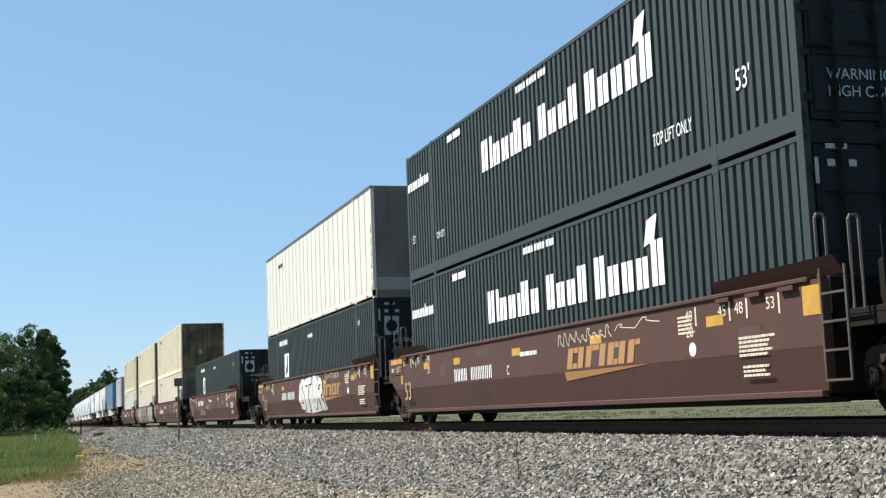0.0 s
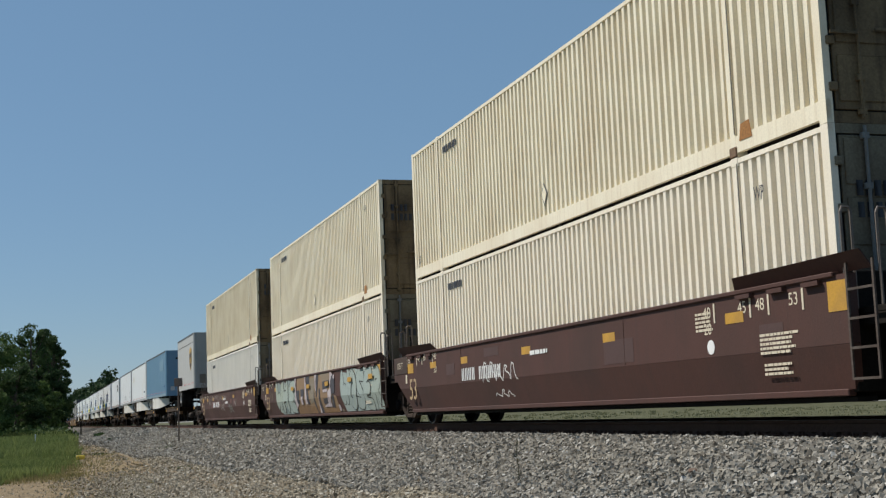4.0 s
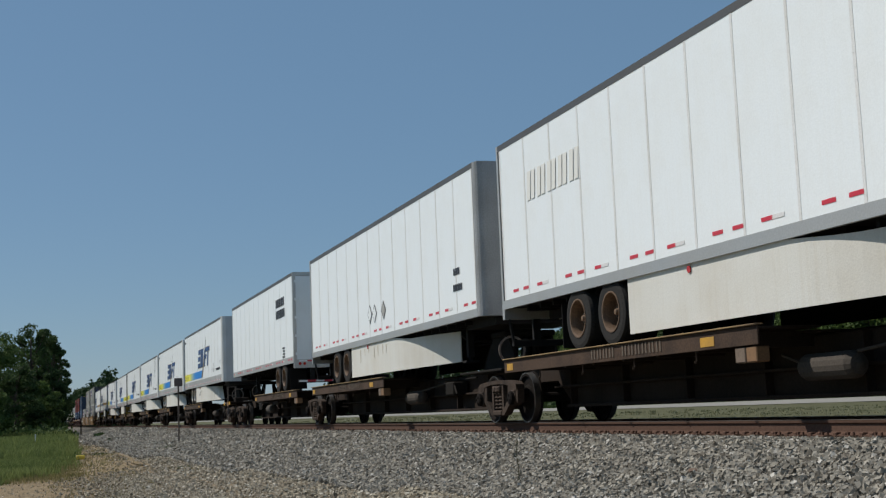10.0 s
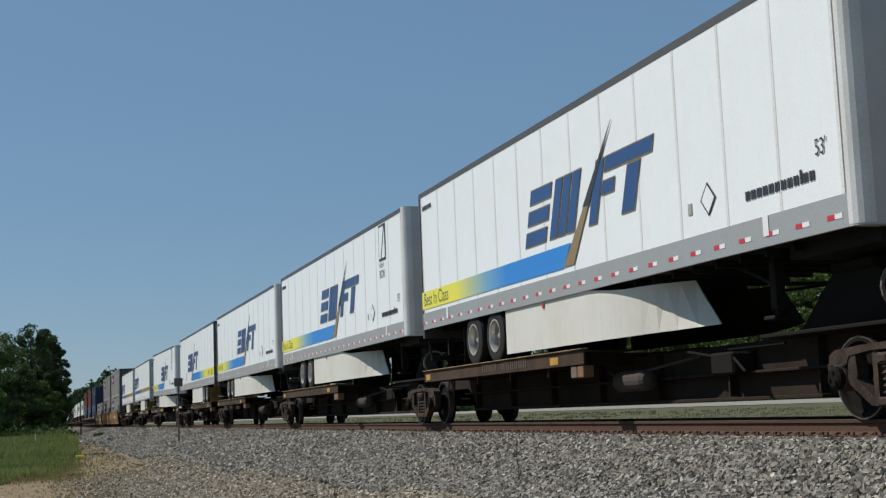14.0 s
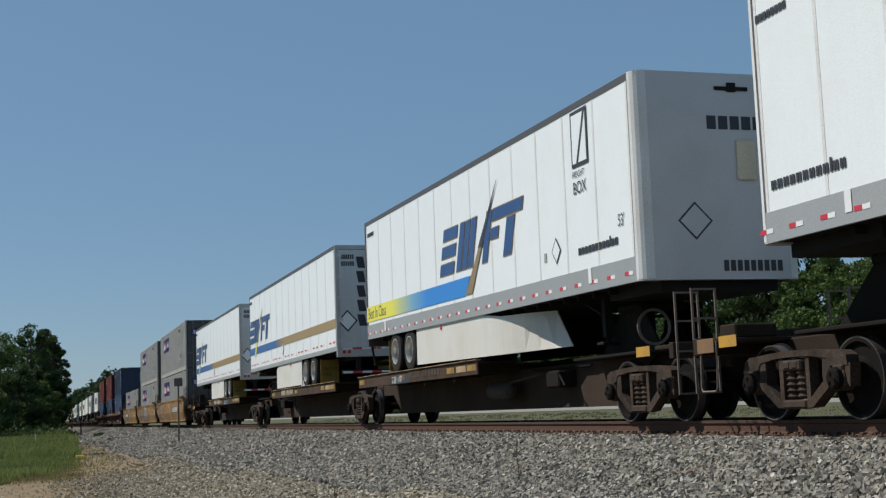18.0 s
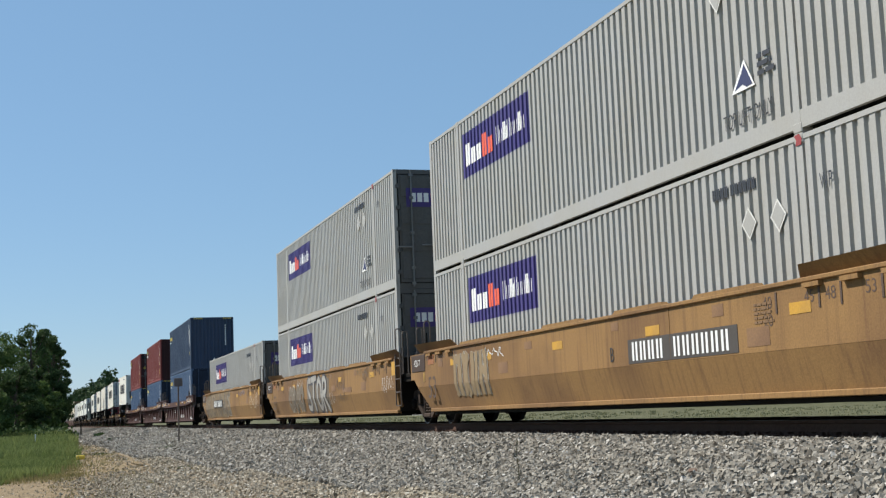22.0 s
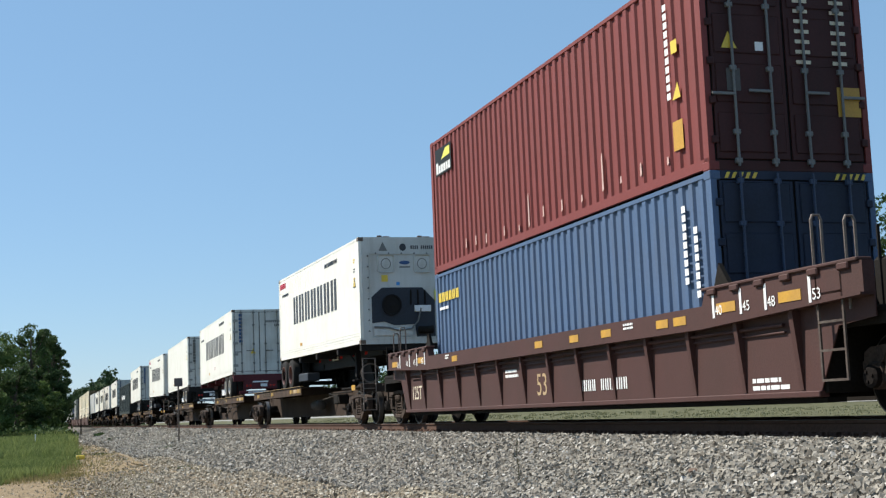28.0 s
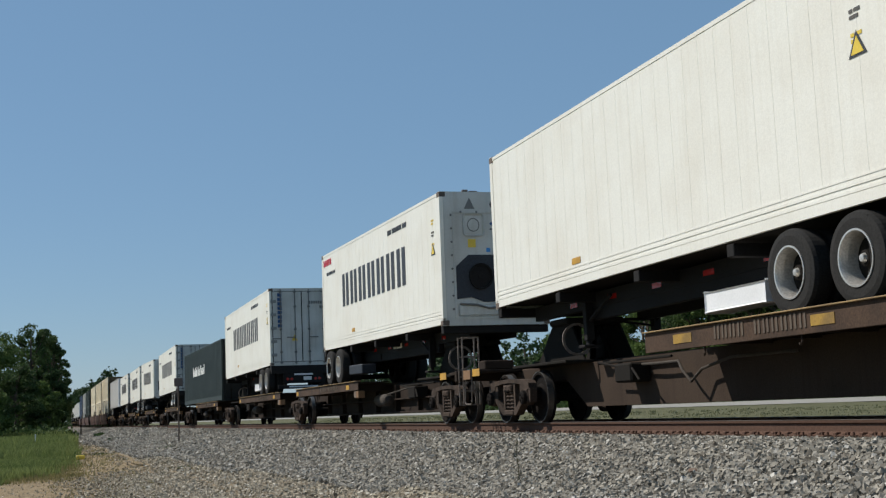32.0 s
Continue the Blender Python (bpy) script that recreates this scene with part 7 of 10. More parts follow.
GHOSTPATCH = paint("faded_patch_ghost", (0.778, 0.772, 0.745), 0.36, vary=0.04, dirt=(0.67, 0.65, 0.59), dirt_amount=0.35, streak=0.12)
shape("faded_patch", "bl_faded", [(-3.9, 1.75), (-6.6, 1.75), (-6.6, 2.55), (-3.9, 2.55)], paint("faded_sky_blue", (0.172, 0.285, 0.37), 0.45, vary=0.05), blue, TX)
shape("scuff", "bl_scuff", [(-5.4, 0.8), (-5.48, 0.8), (-5.5, 1.25), (-5.44, 1.25)], WHITETAPE, blue, TX - 0.004)
FADED = paint("faded_lettering_ghost", (0.745, 0.735, 0.69), 0.38, vary=0.04, dirt=(0.66, 0.63, 0.56), dirt_amount=0.35, streak=0.12)
strokes("w1_ghost", "TTTTT", 6.6, 1.78, 0.5, white1, TX, FADED, 0.95, 0.12)
shape("faded_patch", "w1_g2", [(-4.2, 0.45), (-5.6, 0.45), (-5.2, 1.4), (-4.4, 1.4)], GHOSTPATCH, white1, TX, thick=0.0012)
shape("faded_patch", "w1_g3", [(-6.0, 1.3), (-7.4, 1.3), (-7.0, 2.26), (-6.4, 2.26)], GHOSTPATCH, white1, TX, thick=0.0012)
strokes("w1_num", "sss ssssss", -6.2, 0.62, 0.18, white1, TX, INK, 0.7)
strokes("w2_num", "sss", -6.55, 0.95, 0.2, white2, TX, INK, 0.7)
strokes("w2_num2", "ssssss", -6.5, 0.62, 0.2, white2, TX, INK, 0.5)
for y, z in ((0.58, 0.74), (0.1, 0.73), (-0.8, 0.74)):
    diamond(white2, y, z, 0.22, 0.24, TX, INK, TRAILWHITE if y > 0 else GREYBOX)
for k in range(7):
    rr = random.Random(40 + k)
    y = 1.9 - k * 0.46 + rr.uniform(-0.1, 0.1)
    z = -0.22 - rr.uniform(0.0, 0.25)
    shape("rust_run", f"w2_run{k}", [(y + 0.006, z), (y - 0.006, z), (y - 0.022, -0.09), (y + 0.022, -0.09)], RUSTRUN, white2, -1.259)
strokes("me_a", "TTTTT", -3.98, 2.08, 0.30, metro, TX, INK, 1.15, turn=FLIP)
strokes("me_b", "TTTlTTT", -3.98, 1.68, 0.30, metro, TX, INK, 0.92, turn=FLIP)
stencil_rows(metro, 5.6, 0.62, 1.3, 4, 0.5, 0.06, INK)
part("lettering", "me_end", lambda bm: [box(bm, 0.25 + k * 0.15, 0.36 + k * 0.15, 0, 0.004, z, z + 0.14) for k in range(5) for z in (2.4, 2.2)], INK, metro, at=pose(-1.3, 14.5 / 2 + 0.016, 0))


YEL, MIX, PALE, BLU = (0.78, 0.72, 0.06), (0.46, 0.52, 0.26), (0.16, 0.36, 0.52), (0.025, 0.22, 0.62)
STRIPERUN = {False: stripe_blend("stripe_yellow_to_blue", [(-0.5, BLU), (2.6, BLU), (3.7, PALE), (4.7, MIX), (5.6, YEL), (8.1, YEL)]),
             True: stripe_blend("stripe_yellow_to_blue_reversed", [(-8.0, YEL), (-4.6, YEL), (-3.6, MIX), (-2.6, PALE), (-1.6, BLU), (1.7, BLU)])}


def slant_logo(t, key, cells, d, z0, h, sl, turn):
    """A slanted logo as plain leaning bars, blue on a thin gold edge."""
    bars = []
    for i, (y, w) in enumerate(cells):
        y += d
        if i == 0:
            bars += [(y, w * 0.92, 0.0, 0.24), (y, w * 0.92, 0.38, 0.62), (y, w * 0.92, 0.76, 1.0)]
        elif i == 1:
            bars += [(y - w * k, w * 0.26, 0.0, 1.0) for k in (0.0, 0.33, 0.66)]
        elif i == 2:
            bars += [(y, w * 0.34, 0.0, 1.0), (y - w * 0.42, w * 0.5, 0.42, 0.62), (y - w * 0.42, w * 0.6, 0.78, 1.0)]
        else:
            bars += [(y + w * 0.05, w, 0.78, 1.0), (y - w * 0.3, w * 0.36, 0.0, 0.72)]
    for j, (y, w, a, b) in enumerate(bars):
        for tone, m, off, g in (("gold", STRIPEGOLD, 0.0, 0.02), ("blue", LOGOBLUE, -0.004, 0.0)):
            za, zb = z0 + a * h, z0 + b * h
            ya, yb = y - sl * a * h, y - sl * b * h
            shape("logo_bar", f"{key}_{tone}_{j}", [(ya + g, za - g), (ya - w - g, za - g), (yb - w - g, zb + g), (yb + g, zb + g)], m, t, TX + off, turn)


def swift_marks(t, rev, box_mark=False):
    turn = FLIP if rev else None
    d = 0.0 if not rev else 2.1
    slant_logo(t, "sw" + str(rev), ((1.55, 1.02), (0.42, 1.12), (-1.2, 0.85), (-2.05, 1.15)), d, 0.99, 0.93, 0.42, turn)
    shape("logo_slash", f"sw_slash_{rev}", [(-0.12 + d, 0.46), (-0.56 + d, 0.46), (-0.98 + d, 1.0), (-2.2 + d, 2.45), (-0.72 + d, 1.0)], STRIPEGOLD, t, TX - 0.006, turn)
    shape("logo_slash_edge", f"sw_slash2_{rev}", [(-1.0 + d, 1.3), (-1.25 + d, 1.3), (-2.2 + d, 2.45)], INK, t, TX - 0.009, turn)
    o = [(8.04, 0.44), (-0.1, 0.44), (-0.45, 0.82), (8.04, 0.82)] if not rev else [(-7.92, 0.44), (1.6, 0.44), (1.6, 0.82), (-7.92, 0.82)]
    shape("side_stripe", f"sw_stripe_{rev}", o, STRIPERUN[rev], t, TX, turn, label="yellow stripe running over into blue")
    w = word("slogan", "Best In Class", 0.40, (turn if rev else Matrix()) @ on_side(7.9 if not rev else -5.7, 0.51, TX - 0.004), INK, t, 0.86)
    if not rev:
        word("size_mark", "53'", 0.26, on_side(-7.35, 0.86, TX - 0.004), INK, t, 0.75)
        strokes("sw_url", "ssssssssslss", -5.85, 0.60, 0.16, t, TX, INK, 0.82)
        diamond(t, -4.94, 0.78, 0.2, 0.22, TX, INK, TRAILWHITE)
        patch(t, -4.45, 0.72, TX, 0.1, 0.15, GREYBOX, "notice")
    else:
        strokes("sw_url_r", "ssssssssslss", 7.7, 0.60, 0.16, t, TX, INK, 0.82, turn=turn)
        diamond(t, 4.5, 0.72, 0.2, 0.24, TX, INK, TRAILWHITE, turn)
    strokes("sw_no" + str(rev), "ssssssss", 7.8, 2.62, 0.14, t, TX, INK, 0.6, turn=turn)
    for y in (-6.2, 6.3):
        shape("lift_arrow", f"sw_arrow_{y}_{rev}", [(y, 0.12), (y - 0.12, 0.12), (y - 0.12, 0.36), (y, 0.36)], WHITETAPE, t, TX - 0.003, turn)
    if box_mark:
        shape("mark_frame", "fb_1", [(-5.75, 2.0), (-6.4, 2.0), (-6.4, 2.9), (-5.75, 2.9)], INK, t, TX)
        shape("mark_face", "fb_2", [(-5.8, 2.06), (-6.34, 2.06), (-6.34, 2.84), (-5.8, 2.84)], TRAILWHITE, t, TX - 0.004)
        shape("mark_bar", "fb_3", [(-5.95, 2.06), (-6.02, 2.06), (-6.34, 2.84), (-6.27, 2.84)], INK, t, TX - 0.008)
        word("box_mark", "FREIGHT", 0.15, on_side(-5.75, 1.84, TX - 0.004), INK, t, 0.8)
        word("box_mark", "BOX", 0.28, on_side(-5.75, 1.58, TX - 0.004), INK, t, 0.9)
    if rev:
        part("lettering", "sw_rearv", lambda bm: [plate_lean(bm, 0.92 + k * 0.385, 0.31) for k in range(5)], INK, t, at=pose(0.70, 16.15 / 2 + 0.018, 0))
        part("placard", "sw_reardia", lambda bm: plate_end(bm, [(0.82, 0.66), (1.0, 0.40), (1.18, 0.66), (1.0, 0.92)]), NOSE, t, at=pose(-0.02, 16.15 / 2 + 0.0175, 0))
        part("placard_face", "sw_reardia2", lambda bm: plate_end(bm, [(0.86, 0.66), (1.0, 0.46), (1.14, 0.66), (1.0, 0.86)]), DULLREAR, t, at=pose(-0.02, 16.15 / 2 + 0.021, 0))
        part("number_mark", "sw_rearn", lambda bm: [box(bm, -0.1 + k * 0.11, -0.02 + k * 0.11, 0, 0.004, 0.17, 0.31) for k in range(9)], NOSE, t, at=pose(0.16, 16.15 / 2 + 0.018, 0))
    else:
        y = -16.15 / 2 - 0.002
        part("lettering", "sw_nose", lambda bm: [box(bm, -0.15 + k * 0.19, 0.0 + k * 0.19, -0.004, 0, 2.2, 2.4) for k in range(5)], INK, t, at=pose(0, y, 0))
        part("placard_face", "sw_nosedia", lambda bm: plate_end(bm, [(-0.7, 0.85), (-0.42, 0.57), (-0.14, 0.85), (-0.42, 1.13)]), INK, t, at=pose(0, y, 0))
        part("placard_face", "sw_nosedia2", lambda bm: plate_end(bm, [(-0.66, 0.85), (-0.42, 0.61), (-0.18, 0.85), (-0.42, 1.09)]), NOSE, t, at=pose(0, y - 0.004, 0))
        part("nose_fitting", "sw_nosebox", lambda bm: (box(bm, 0.3, 0.62, -0.03, 0, 1.45, 2.05, 0.02),), STENCIL, t, at=pose(0, y, 0))
        part("nose_fitting", "sw_noselamp", lambda bm: (box(bm, 0.2, 0.75, -0.02, 0, 2.78, 2.84, 0.005), box(bm, 0.4, 0.55, -0.03, 0, 2.76, 2.9, 0.01)), CHASSIS, t, at=pose(-0.2, y, 0))
        part("number_mark", "sw_nosenum", lambda bm: [box(bm, 0.0 + k * 0.11, 0.08 + k * 0.11, -0.004, 0, 0.12, 0.28) for k in range(9)], INK, t, at=pose(0, y, 0))


def plate_lean(bm, z, h):
    """A leaning block with a notch, on a rear door."""
    for x0, x1 in ((-0.26, -0.06), (0.0, 0.22)):
        bm.faces.new([bm.verts.new(p) for p in ((x0 - 0.03, 0, z), (x1 - 0.03, 0, z), (x1 + 0.03, 0, z + h), (x0 + 0.03, 0, z + h))])


def plate_end(bm, outline):
    bm.faces.new([bm.verts.new((x, 0, z)) for x, z in outline])


for k, (t, rev) in enumerate(swift):
    swift_marks(t, rev, k in (2, 5))
BANDRUN = stripe_blend("stripe_blue_to_gold", [(-8.1, (0.33, 0.22, 0.085)), (0.4, (0.33, 0.22, 0.085)), (1.4, (0.16, 0.15, 0.16)), (2.2, (0.04, 0.12, 0.33)), (8.1, (0.04, 0.12, 0.33))])


def crack(bm):
    y0 = 228.7 + 16.15 / 2
    pts = [(238.46, 1.63), (237.9, 1.65), (237.78, 1.71), (237.76, 1.75), (237.52, 1.77), (237.04, 1.86)]
    for (a, za), (b, zb) in zip(pts, pts[1:]):
        bm.faces.new([bm.verts.new((-1.262, a - y0, za - 2.065 - 0.012)), bm.verts.new((-1.262, b - y0, zb - 2.065 - 0.008)), bm.verts.new((-1.262, b - y0, zb - 2.065 + 0.008)), bm.verts.new((-1.262, a - y0, za - 2.065 + 0.014))])
    for z0, z1 in ((1.71, 1.57), (1.75, 1.6)):
        bm.faces.new([bm.verts.new((-1.262, 237.80 - y0, z0 - 2.065)), bm.verts.new((-1.262, 237.70 - y0, z1 - 2.065)), bm.verts.new((-1.262, 237.67 - y0, z1 - 2.065)), bm.verts.new((-1.262, 237.75 - y0, z0 - 2.065))])


part("skirt_crack", "skirt_crack", crack, INK, swift[0][0], "jagged crack in the skirt")
for t in band:
    slant_logo(t, "sb", ((7.95, 1.0), (6.9, 1.1), (5.3, 0.85), (4.5, 1.1)), 0.0, 1.13, 0.86, 0.38, FLIP)
    shape("logo_slash", "sb_slash", [(6.75, 0.58), (6.42, 0.58), (6.0, 1.1), (6.28, 1.1)], STRIPEYELLOW, t, TX - 0.006, FLIP)
    shape("logo_slash_tip", "sb_slash_tip", [(6.1, 1.2), (5.95, 1.2), (4.65, 2.4), (5.3, 1.95)], STRIPEGOLD, t, TX - 0.0065, FLIP)
    shape("side_stripe", "sb_stripe", [(8.03, 0.66), (-8.0, 0.66), (-8.0, 0.93), (8.03, 0.93)], BANDRUN, t, TX, FLIP, label="blue stripe running over into gold")
    diamond(t, 0.55, 0.55, 0.2, 0.26, TX - 0.004, INK, TRAILWHITE, FLIP)
    strokes("sb_no", "ssssssss", 7.9, 2.7, 0.14, t, TX, INK, 0.6, turn=FLIP)
    part("placard", "sb_reardia", lambda bm: plate_end(bm, [(0.5, 0.85), (0.8, 0.53), (1.1, 0.85), (0.8, 1.17)]), INK, t, at=pose(0.17, 16.15 / 2 + 0.017, 0))
    part("placard_face", "sb_reardia2", lambda bm: plate_end(bm, [(0.56, 0.85), (0.8, 0.59), (1.04, 0.85), (0.8, 1.11)]), TRAILWHITE, t, at=pose(0.17, 16.15 / 2 + 0.021, 0))
    for k in range(5):
        part("lettering", f"sb_rearv{k}", (lambda bm, k=k: plate_lean(bm, 0.70 + k * 0.42, 0.33)), INK, t, at=pose(0.43, 16.15 / 2 + 0.018, 0))
    tagged(part("number_mark", "sb_rearn", lambda bm: [box(bm, 0.74 + k * 0.065, 0.785 + k * 0.065, 0, 0.004, z, z + 0.13) for k in range(6) for z in (2.44, 2.64)], INK, t, at=pose(0, 16.15 / 2 + 0.017, 0)), kind="stuff")

# ---- lettering and graffiti on the well cars ----
def face_x(z):
    return -1.503 if z > 0.797 else -1.503 + 0.27 * (0.797 - z)


def ribbon(bm, pts, width, off):
    """A painted stroke along points in y, z that follows the bend of the car's side."""
    left, right = [], []
    for i, (y, z) in enumerate(pts):
        a, b = pts[max(0, i - 1)], pts[min(len(pts) - 1, i + 1)]
        dy, dz = b[0] - a[0], b[1] - a[1]
        ln = math.hypot(dy, dz) or 1
        ny, nz = -dz / ln * width / 2, dy / ln * width / 2
        for lst, s in ((left, 1), (right, -1)):
            zz = min(1.495, max(0.34, z + s * nz))
            lst.append(bm.verts.new((face_x(zz) - off, y + s * ny, zz)))
    for i in range(len(pts) - 1):
        bm.faces.new((left[i], left[i + 1], right[i + 1], right[i]))


def scrawl(rng, y0, y1, z0, z1, turns):
    """A quick jagged hand-drawn line inside a box."""
    pts = []
    cell = (y1 - y0) / turns
    for k in range(turns):
        lo, hi = rng.uniform(0, 0.35), rng.uniform(0.6, 1.0)
        for u, v in ((0.0, lo), (rng.uniform(0.1, 0.3), hi), (rng.uniform(0.35, 0.6), hi * 0.9), (rng.uniform(0.2, 0.5), (lo + hi) / 2), (rng.uniform(0.6, 0.8), lo + 0.1), (0.9, lo)):
            pts.append((y0 + cell * (k + u), z0 + (z1 - z0) * v))
    fine = []
    for p, q in zip(pts, pts[1:]):
        fine += [p, ((p[0] + q[0]) / 2 + 0.02, (p[1] + q[1]) / 2)]
    return fine + [pts[-1]]


def tag(car, key, y0, y1, z0, z1, turns, material, width=0.035, seed=1, name="graffiti_tag"):
    def fill(bm):
        ribbon(bm, rounded(scrawl(random.Random(seed), y0, y1, z0, z1, turns), 1), width * 0.65, 0.004)
    return part(name, key, fill, material, car, "spray-painted scrawl")


def piece(car, key, y0, y1, z0, z1, n, body, line, seed):
    """A row of fat spray-painted letter-like shapes with outlines."""
    rng = random.Random(seed)
    paths = []
    w = (y1 - y0) / n
    for k in range(n):
        base = y0 + w * (k + 0.5)
        for j in (-1, 1):
            pts = []
            bend, lean = rng.uniform(-0.2, 0.2) * w, rng.uniform(-0.15, 0.15) * w
            for i in range(13):
                u = i / 12
                pts.append((base + j * w * 0.24 + bend * math.sin(u * math.pi * rng.uniform(0.9, 1.1)) + lean * (u - 0.5), z0 + (z1 - z0) * u))
            paths.append((pts, abs(w) * rng.uniform(0.28, 0.42)))
        zz = z0 + (z1 - z0) * rng.choice((0.2, 0.5, 0.8))
        paths.append(([(base - w * 0.35 + w * 0.7 * i / 4, zz + 0.06 * math.sin(i)) for i in range(5)], (z1 - z0) * 0.2))
    part("graffiti_outline", key + "_l", lambda bm: [ribbon(bm, p, q + 0.06, 0.003 + 0.0004 * i) for i, (p, q) in enumerate(paths)], line, car)
    part("graffiti_fill", key + "_b", lambda bm: [ribbon(bm, p, q, 0.0125 + 0.0004 * i) for i, (p, q) in enumerate(paths)], body, car, "spray-painted letter shapes")


def sprayed(car, name, key, outline, material, off=0.02, label=""):
    """A painted patch that follows the bend of the car's side; outline in y, z."""
    def fill(bm):
        bm.faces.new([bm.verts.new((0, y, z)) for y, z in outline])
        bmesh.ops.bisect_plane(bm, geom=bm.verts[:] + bm.edges[:] + bm.faces[:], plane_co=(0, 0, 0.797), plane_no=(0, 0, 1))
        for v in bm.verts:
            v.co.x = face_x(v.co.z) - off
    return part(name, key, fill, material, car, label)


GLYPHS = {
    "D": [[(0.1, 0.0), (0.12, 1.0), (0.6, 0.95), (0.92, 0.6), (0.9, 0.3), (0.55, 0.02), (0.1, 0.0)]],
    "H": [[(0.1, 0.0), (0.14, 1.0)], [(0.85, 0.0), (0.9, 1.0)], [(0.12, 0.5), (0.88, 0.55)]],

    "S": [[(0.9, 0.95), (0.3, 1.0), (0.1, 0.72), (0.5, 0.52), (0.9, 0.3), (0.65, 0.02), (0.05, 0.08)]],
    "T": [[(0.0, 0.95), (1.0, 1.0)], [(0.5, 1.0), (0.42, 0.0)]],
    "U": [[(0.1, 1.0), (0.08, 0.3), (0.45, -0.02), (0.85, 0.25), (0.9, 1.0)]],
    "R": [[(0.1, 0.0), (0.12, 1.0), (0.8, 0.98), (0.85, 0.6), (0.15, 0.5)], [(0.4, 0.5), (0.95, 0.0)]],
    "W": [[(0.0, 1.0), (0.2, 0.0), (0.48, 0.7), (0.72, 0.0), (1.0, 1.0)]],
    "O": [[(0.5, 1.0), (0.08, 0.8), (0.1, 0.2), (0.5, 0.0), (0.9, 0.2), (0.92, 0.8), (0.5, 1.0)]],
    "E": [[(0.9, 1.0), (0.12, 0.95), (0.1, 0.05), (0.9, 0.0)], [(0.1, 0.5), (0.7, 0.52)]]}


def rounded(pts, times=2):
    """Corners cut off twice, so that a stroke bends softly."""
    for _ in range(times):
        q = [pts[0]]
        for (a, b), (c, d) in zip(pts, pts[1:]):
            q += [(a * 0.75 + c * 0.25, b * 0.75 + d * 0.25), (a * 0.25 + c * 0.75, b * 0.25 + d * 0.75)]
        pts = q + [pts[-1]]
    return pts


def fat_stroke(bm, runs, width, off, step=0.00002):
    """Broad sprayed lines with round joints that follow the bend of the car's side."""
    k = 0
    for pts in runs:
        for i, (y, z) in enumerate(pts):
            polys = [[(y + width / 2 * math.cos(a * math.pi / 5), z + width / 2 * math.sin(a * math.pi / 5)) for a in range(10)]]
            if i + 1 < len(pts):
                y2, z2 = pts[i + 1]
                ln = math.hypot(y2 - y, z2 - z) or 1
                ny, nz = -(z2 - z) / ln * width / 2, (y2 - y) / ln * width / 2
                polys.append([(y + ny, z + nz), (y2 + ny, z2 + nz), (y2 - ny, z2 - nz), (y - ny, z - nz)])
            for q in polys:
                bm.faces.new([bm.verts.new((-off - step * k, a, min(1.495, max(0.34, b)))) for a, b in q])
                k += 1
    bmesh.ops.bisect_plane(bm, geom=bm.verts[:] + bm.edges[:] + bm.faces[:], plane_co=(0, 0, 0.797), plane_no=(0, 0, 1))
    for v in bm.verts:
        v.co.x += face_x(v.co.z)


def letters(car, key, text, y0, y1, z0, z1, body, line, fat, seed, rim=0.07):
    """Fat sprayed letters, each outlined and leaning on the next."""
    rng = random.Random(seed)
    w = (y1 - y0) / len(text)
    for k, c in enumerate(text):
        up, lean = rng.uniform(-0.03, 0.03), rng.uniform(-0.12, 0.12) * w
        runs = [[(y0 + w * (k + 0.06 + 0.88 * u) + lean * v, z0 + fat / 2 + up + (z1 - z0 - fat) * v) for u, v in rounded(g)] for g in GLYPHS[c]]
        off = 0.003 + 0.009 * (k % 2)
        part("graffiti_outline", f"{key}_o{k}", (lambda bm, runs=runs, off=off: fat_stroke(bm, runs, fat + rim, off)), line, car)
        part("graffiti_letter", f"{key}_{k}", (lambda bm, runs=runs, off=off: fat_stroke(bm, runs, fat, off + 0.0045)), body, car, "fat spray-painted letter")


MINT = paint("mint_spray_paint", (0.31, 0.365, 0.335), 0.6, vary=0.15, dirt=(0.29, 0.31, 0.20), dirt_amount=0.6, scale=1.6)
TAN = paint("tan_spray_paint", (0.24, 0.15, 0.075), 0.6, vary=0.12, dirt=(0.17, 0.10, 0.06))
OLIVESPRAY = paint("olive_tan_spray", (0.225, 0.152, 0.075), 0.7, vary=0.2, dirt=(0.14, 0.105, 0.06), dirt_amount=0.9, scale=1.4)
FADEDSPRAY = paint("faded_brown_spray", (0.155, 0.115, 0.07), 0.7, vary=0.2, dirt=(0.09, 0.066, 0.045), dirt_amount=0.9, scale=2.6)
GREYSPRAY = paint("grey_spray_paint", (0.142, 0.108, 0.072), 0.65, vary=0.15)
BRIGHT = paint("silver_spray_paint", (0.66, 0.65, 0.62), 0.5, vary=0.1)
SILVER = paint("tarnished_silver_spray", (0.34, 0.32, 0.285), 0.55, vary=0.15, dirt=(0.16, 0.14, 0.12), dirt_amount=1.0, scale=6)
CHALK = paint("chalky_spray_paint", (0.40, 0.37, 0.32), 0.6, vary=0.2, dirt=(0.24, 0.19, 0.13), dirt_amount=0.6)
YELLOWDULL = paint("dull_yellow_patch", (0.235, 0.165, 0.088), 0.75, vary=0.14)
TANLINE = paint("tan_outline_spray", (0.42, 0.34, 0.24), 0.6, vary=0.2)
MINTSHADE = paint("shaded_mint_spray", (0.20, 0.24, 0.22), 0.6, vary=0.12)
SLATESPRAY = paint("slate_spray_paint", (0.05, 0.045, 0.052), 0.6, vary=0.15)
BLACKSPRAY = paint("black_spray_paint", (0.03, 0.026, 0.024), 0.6, vary=0.15)
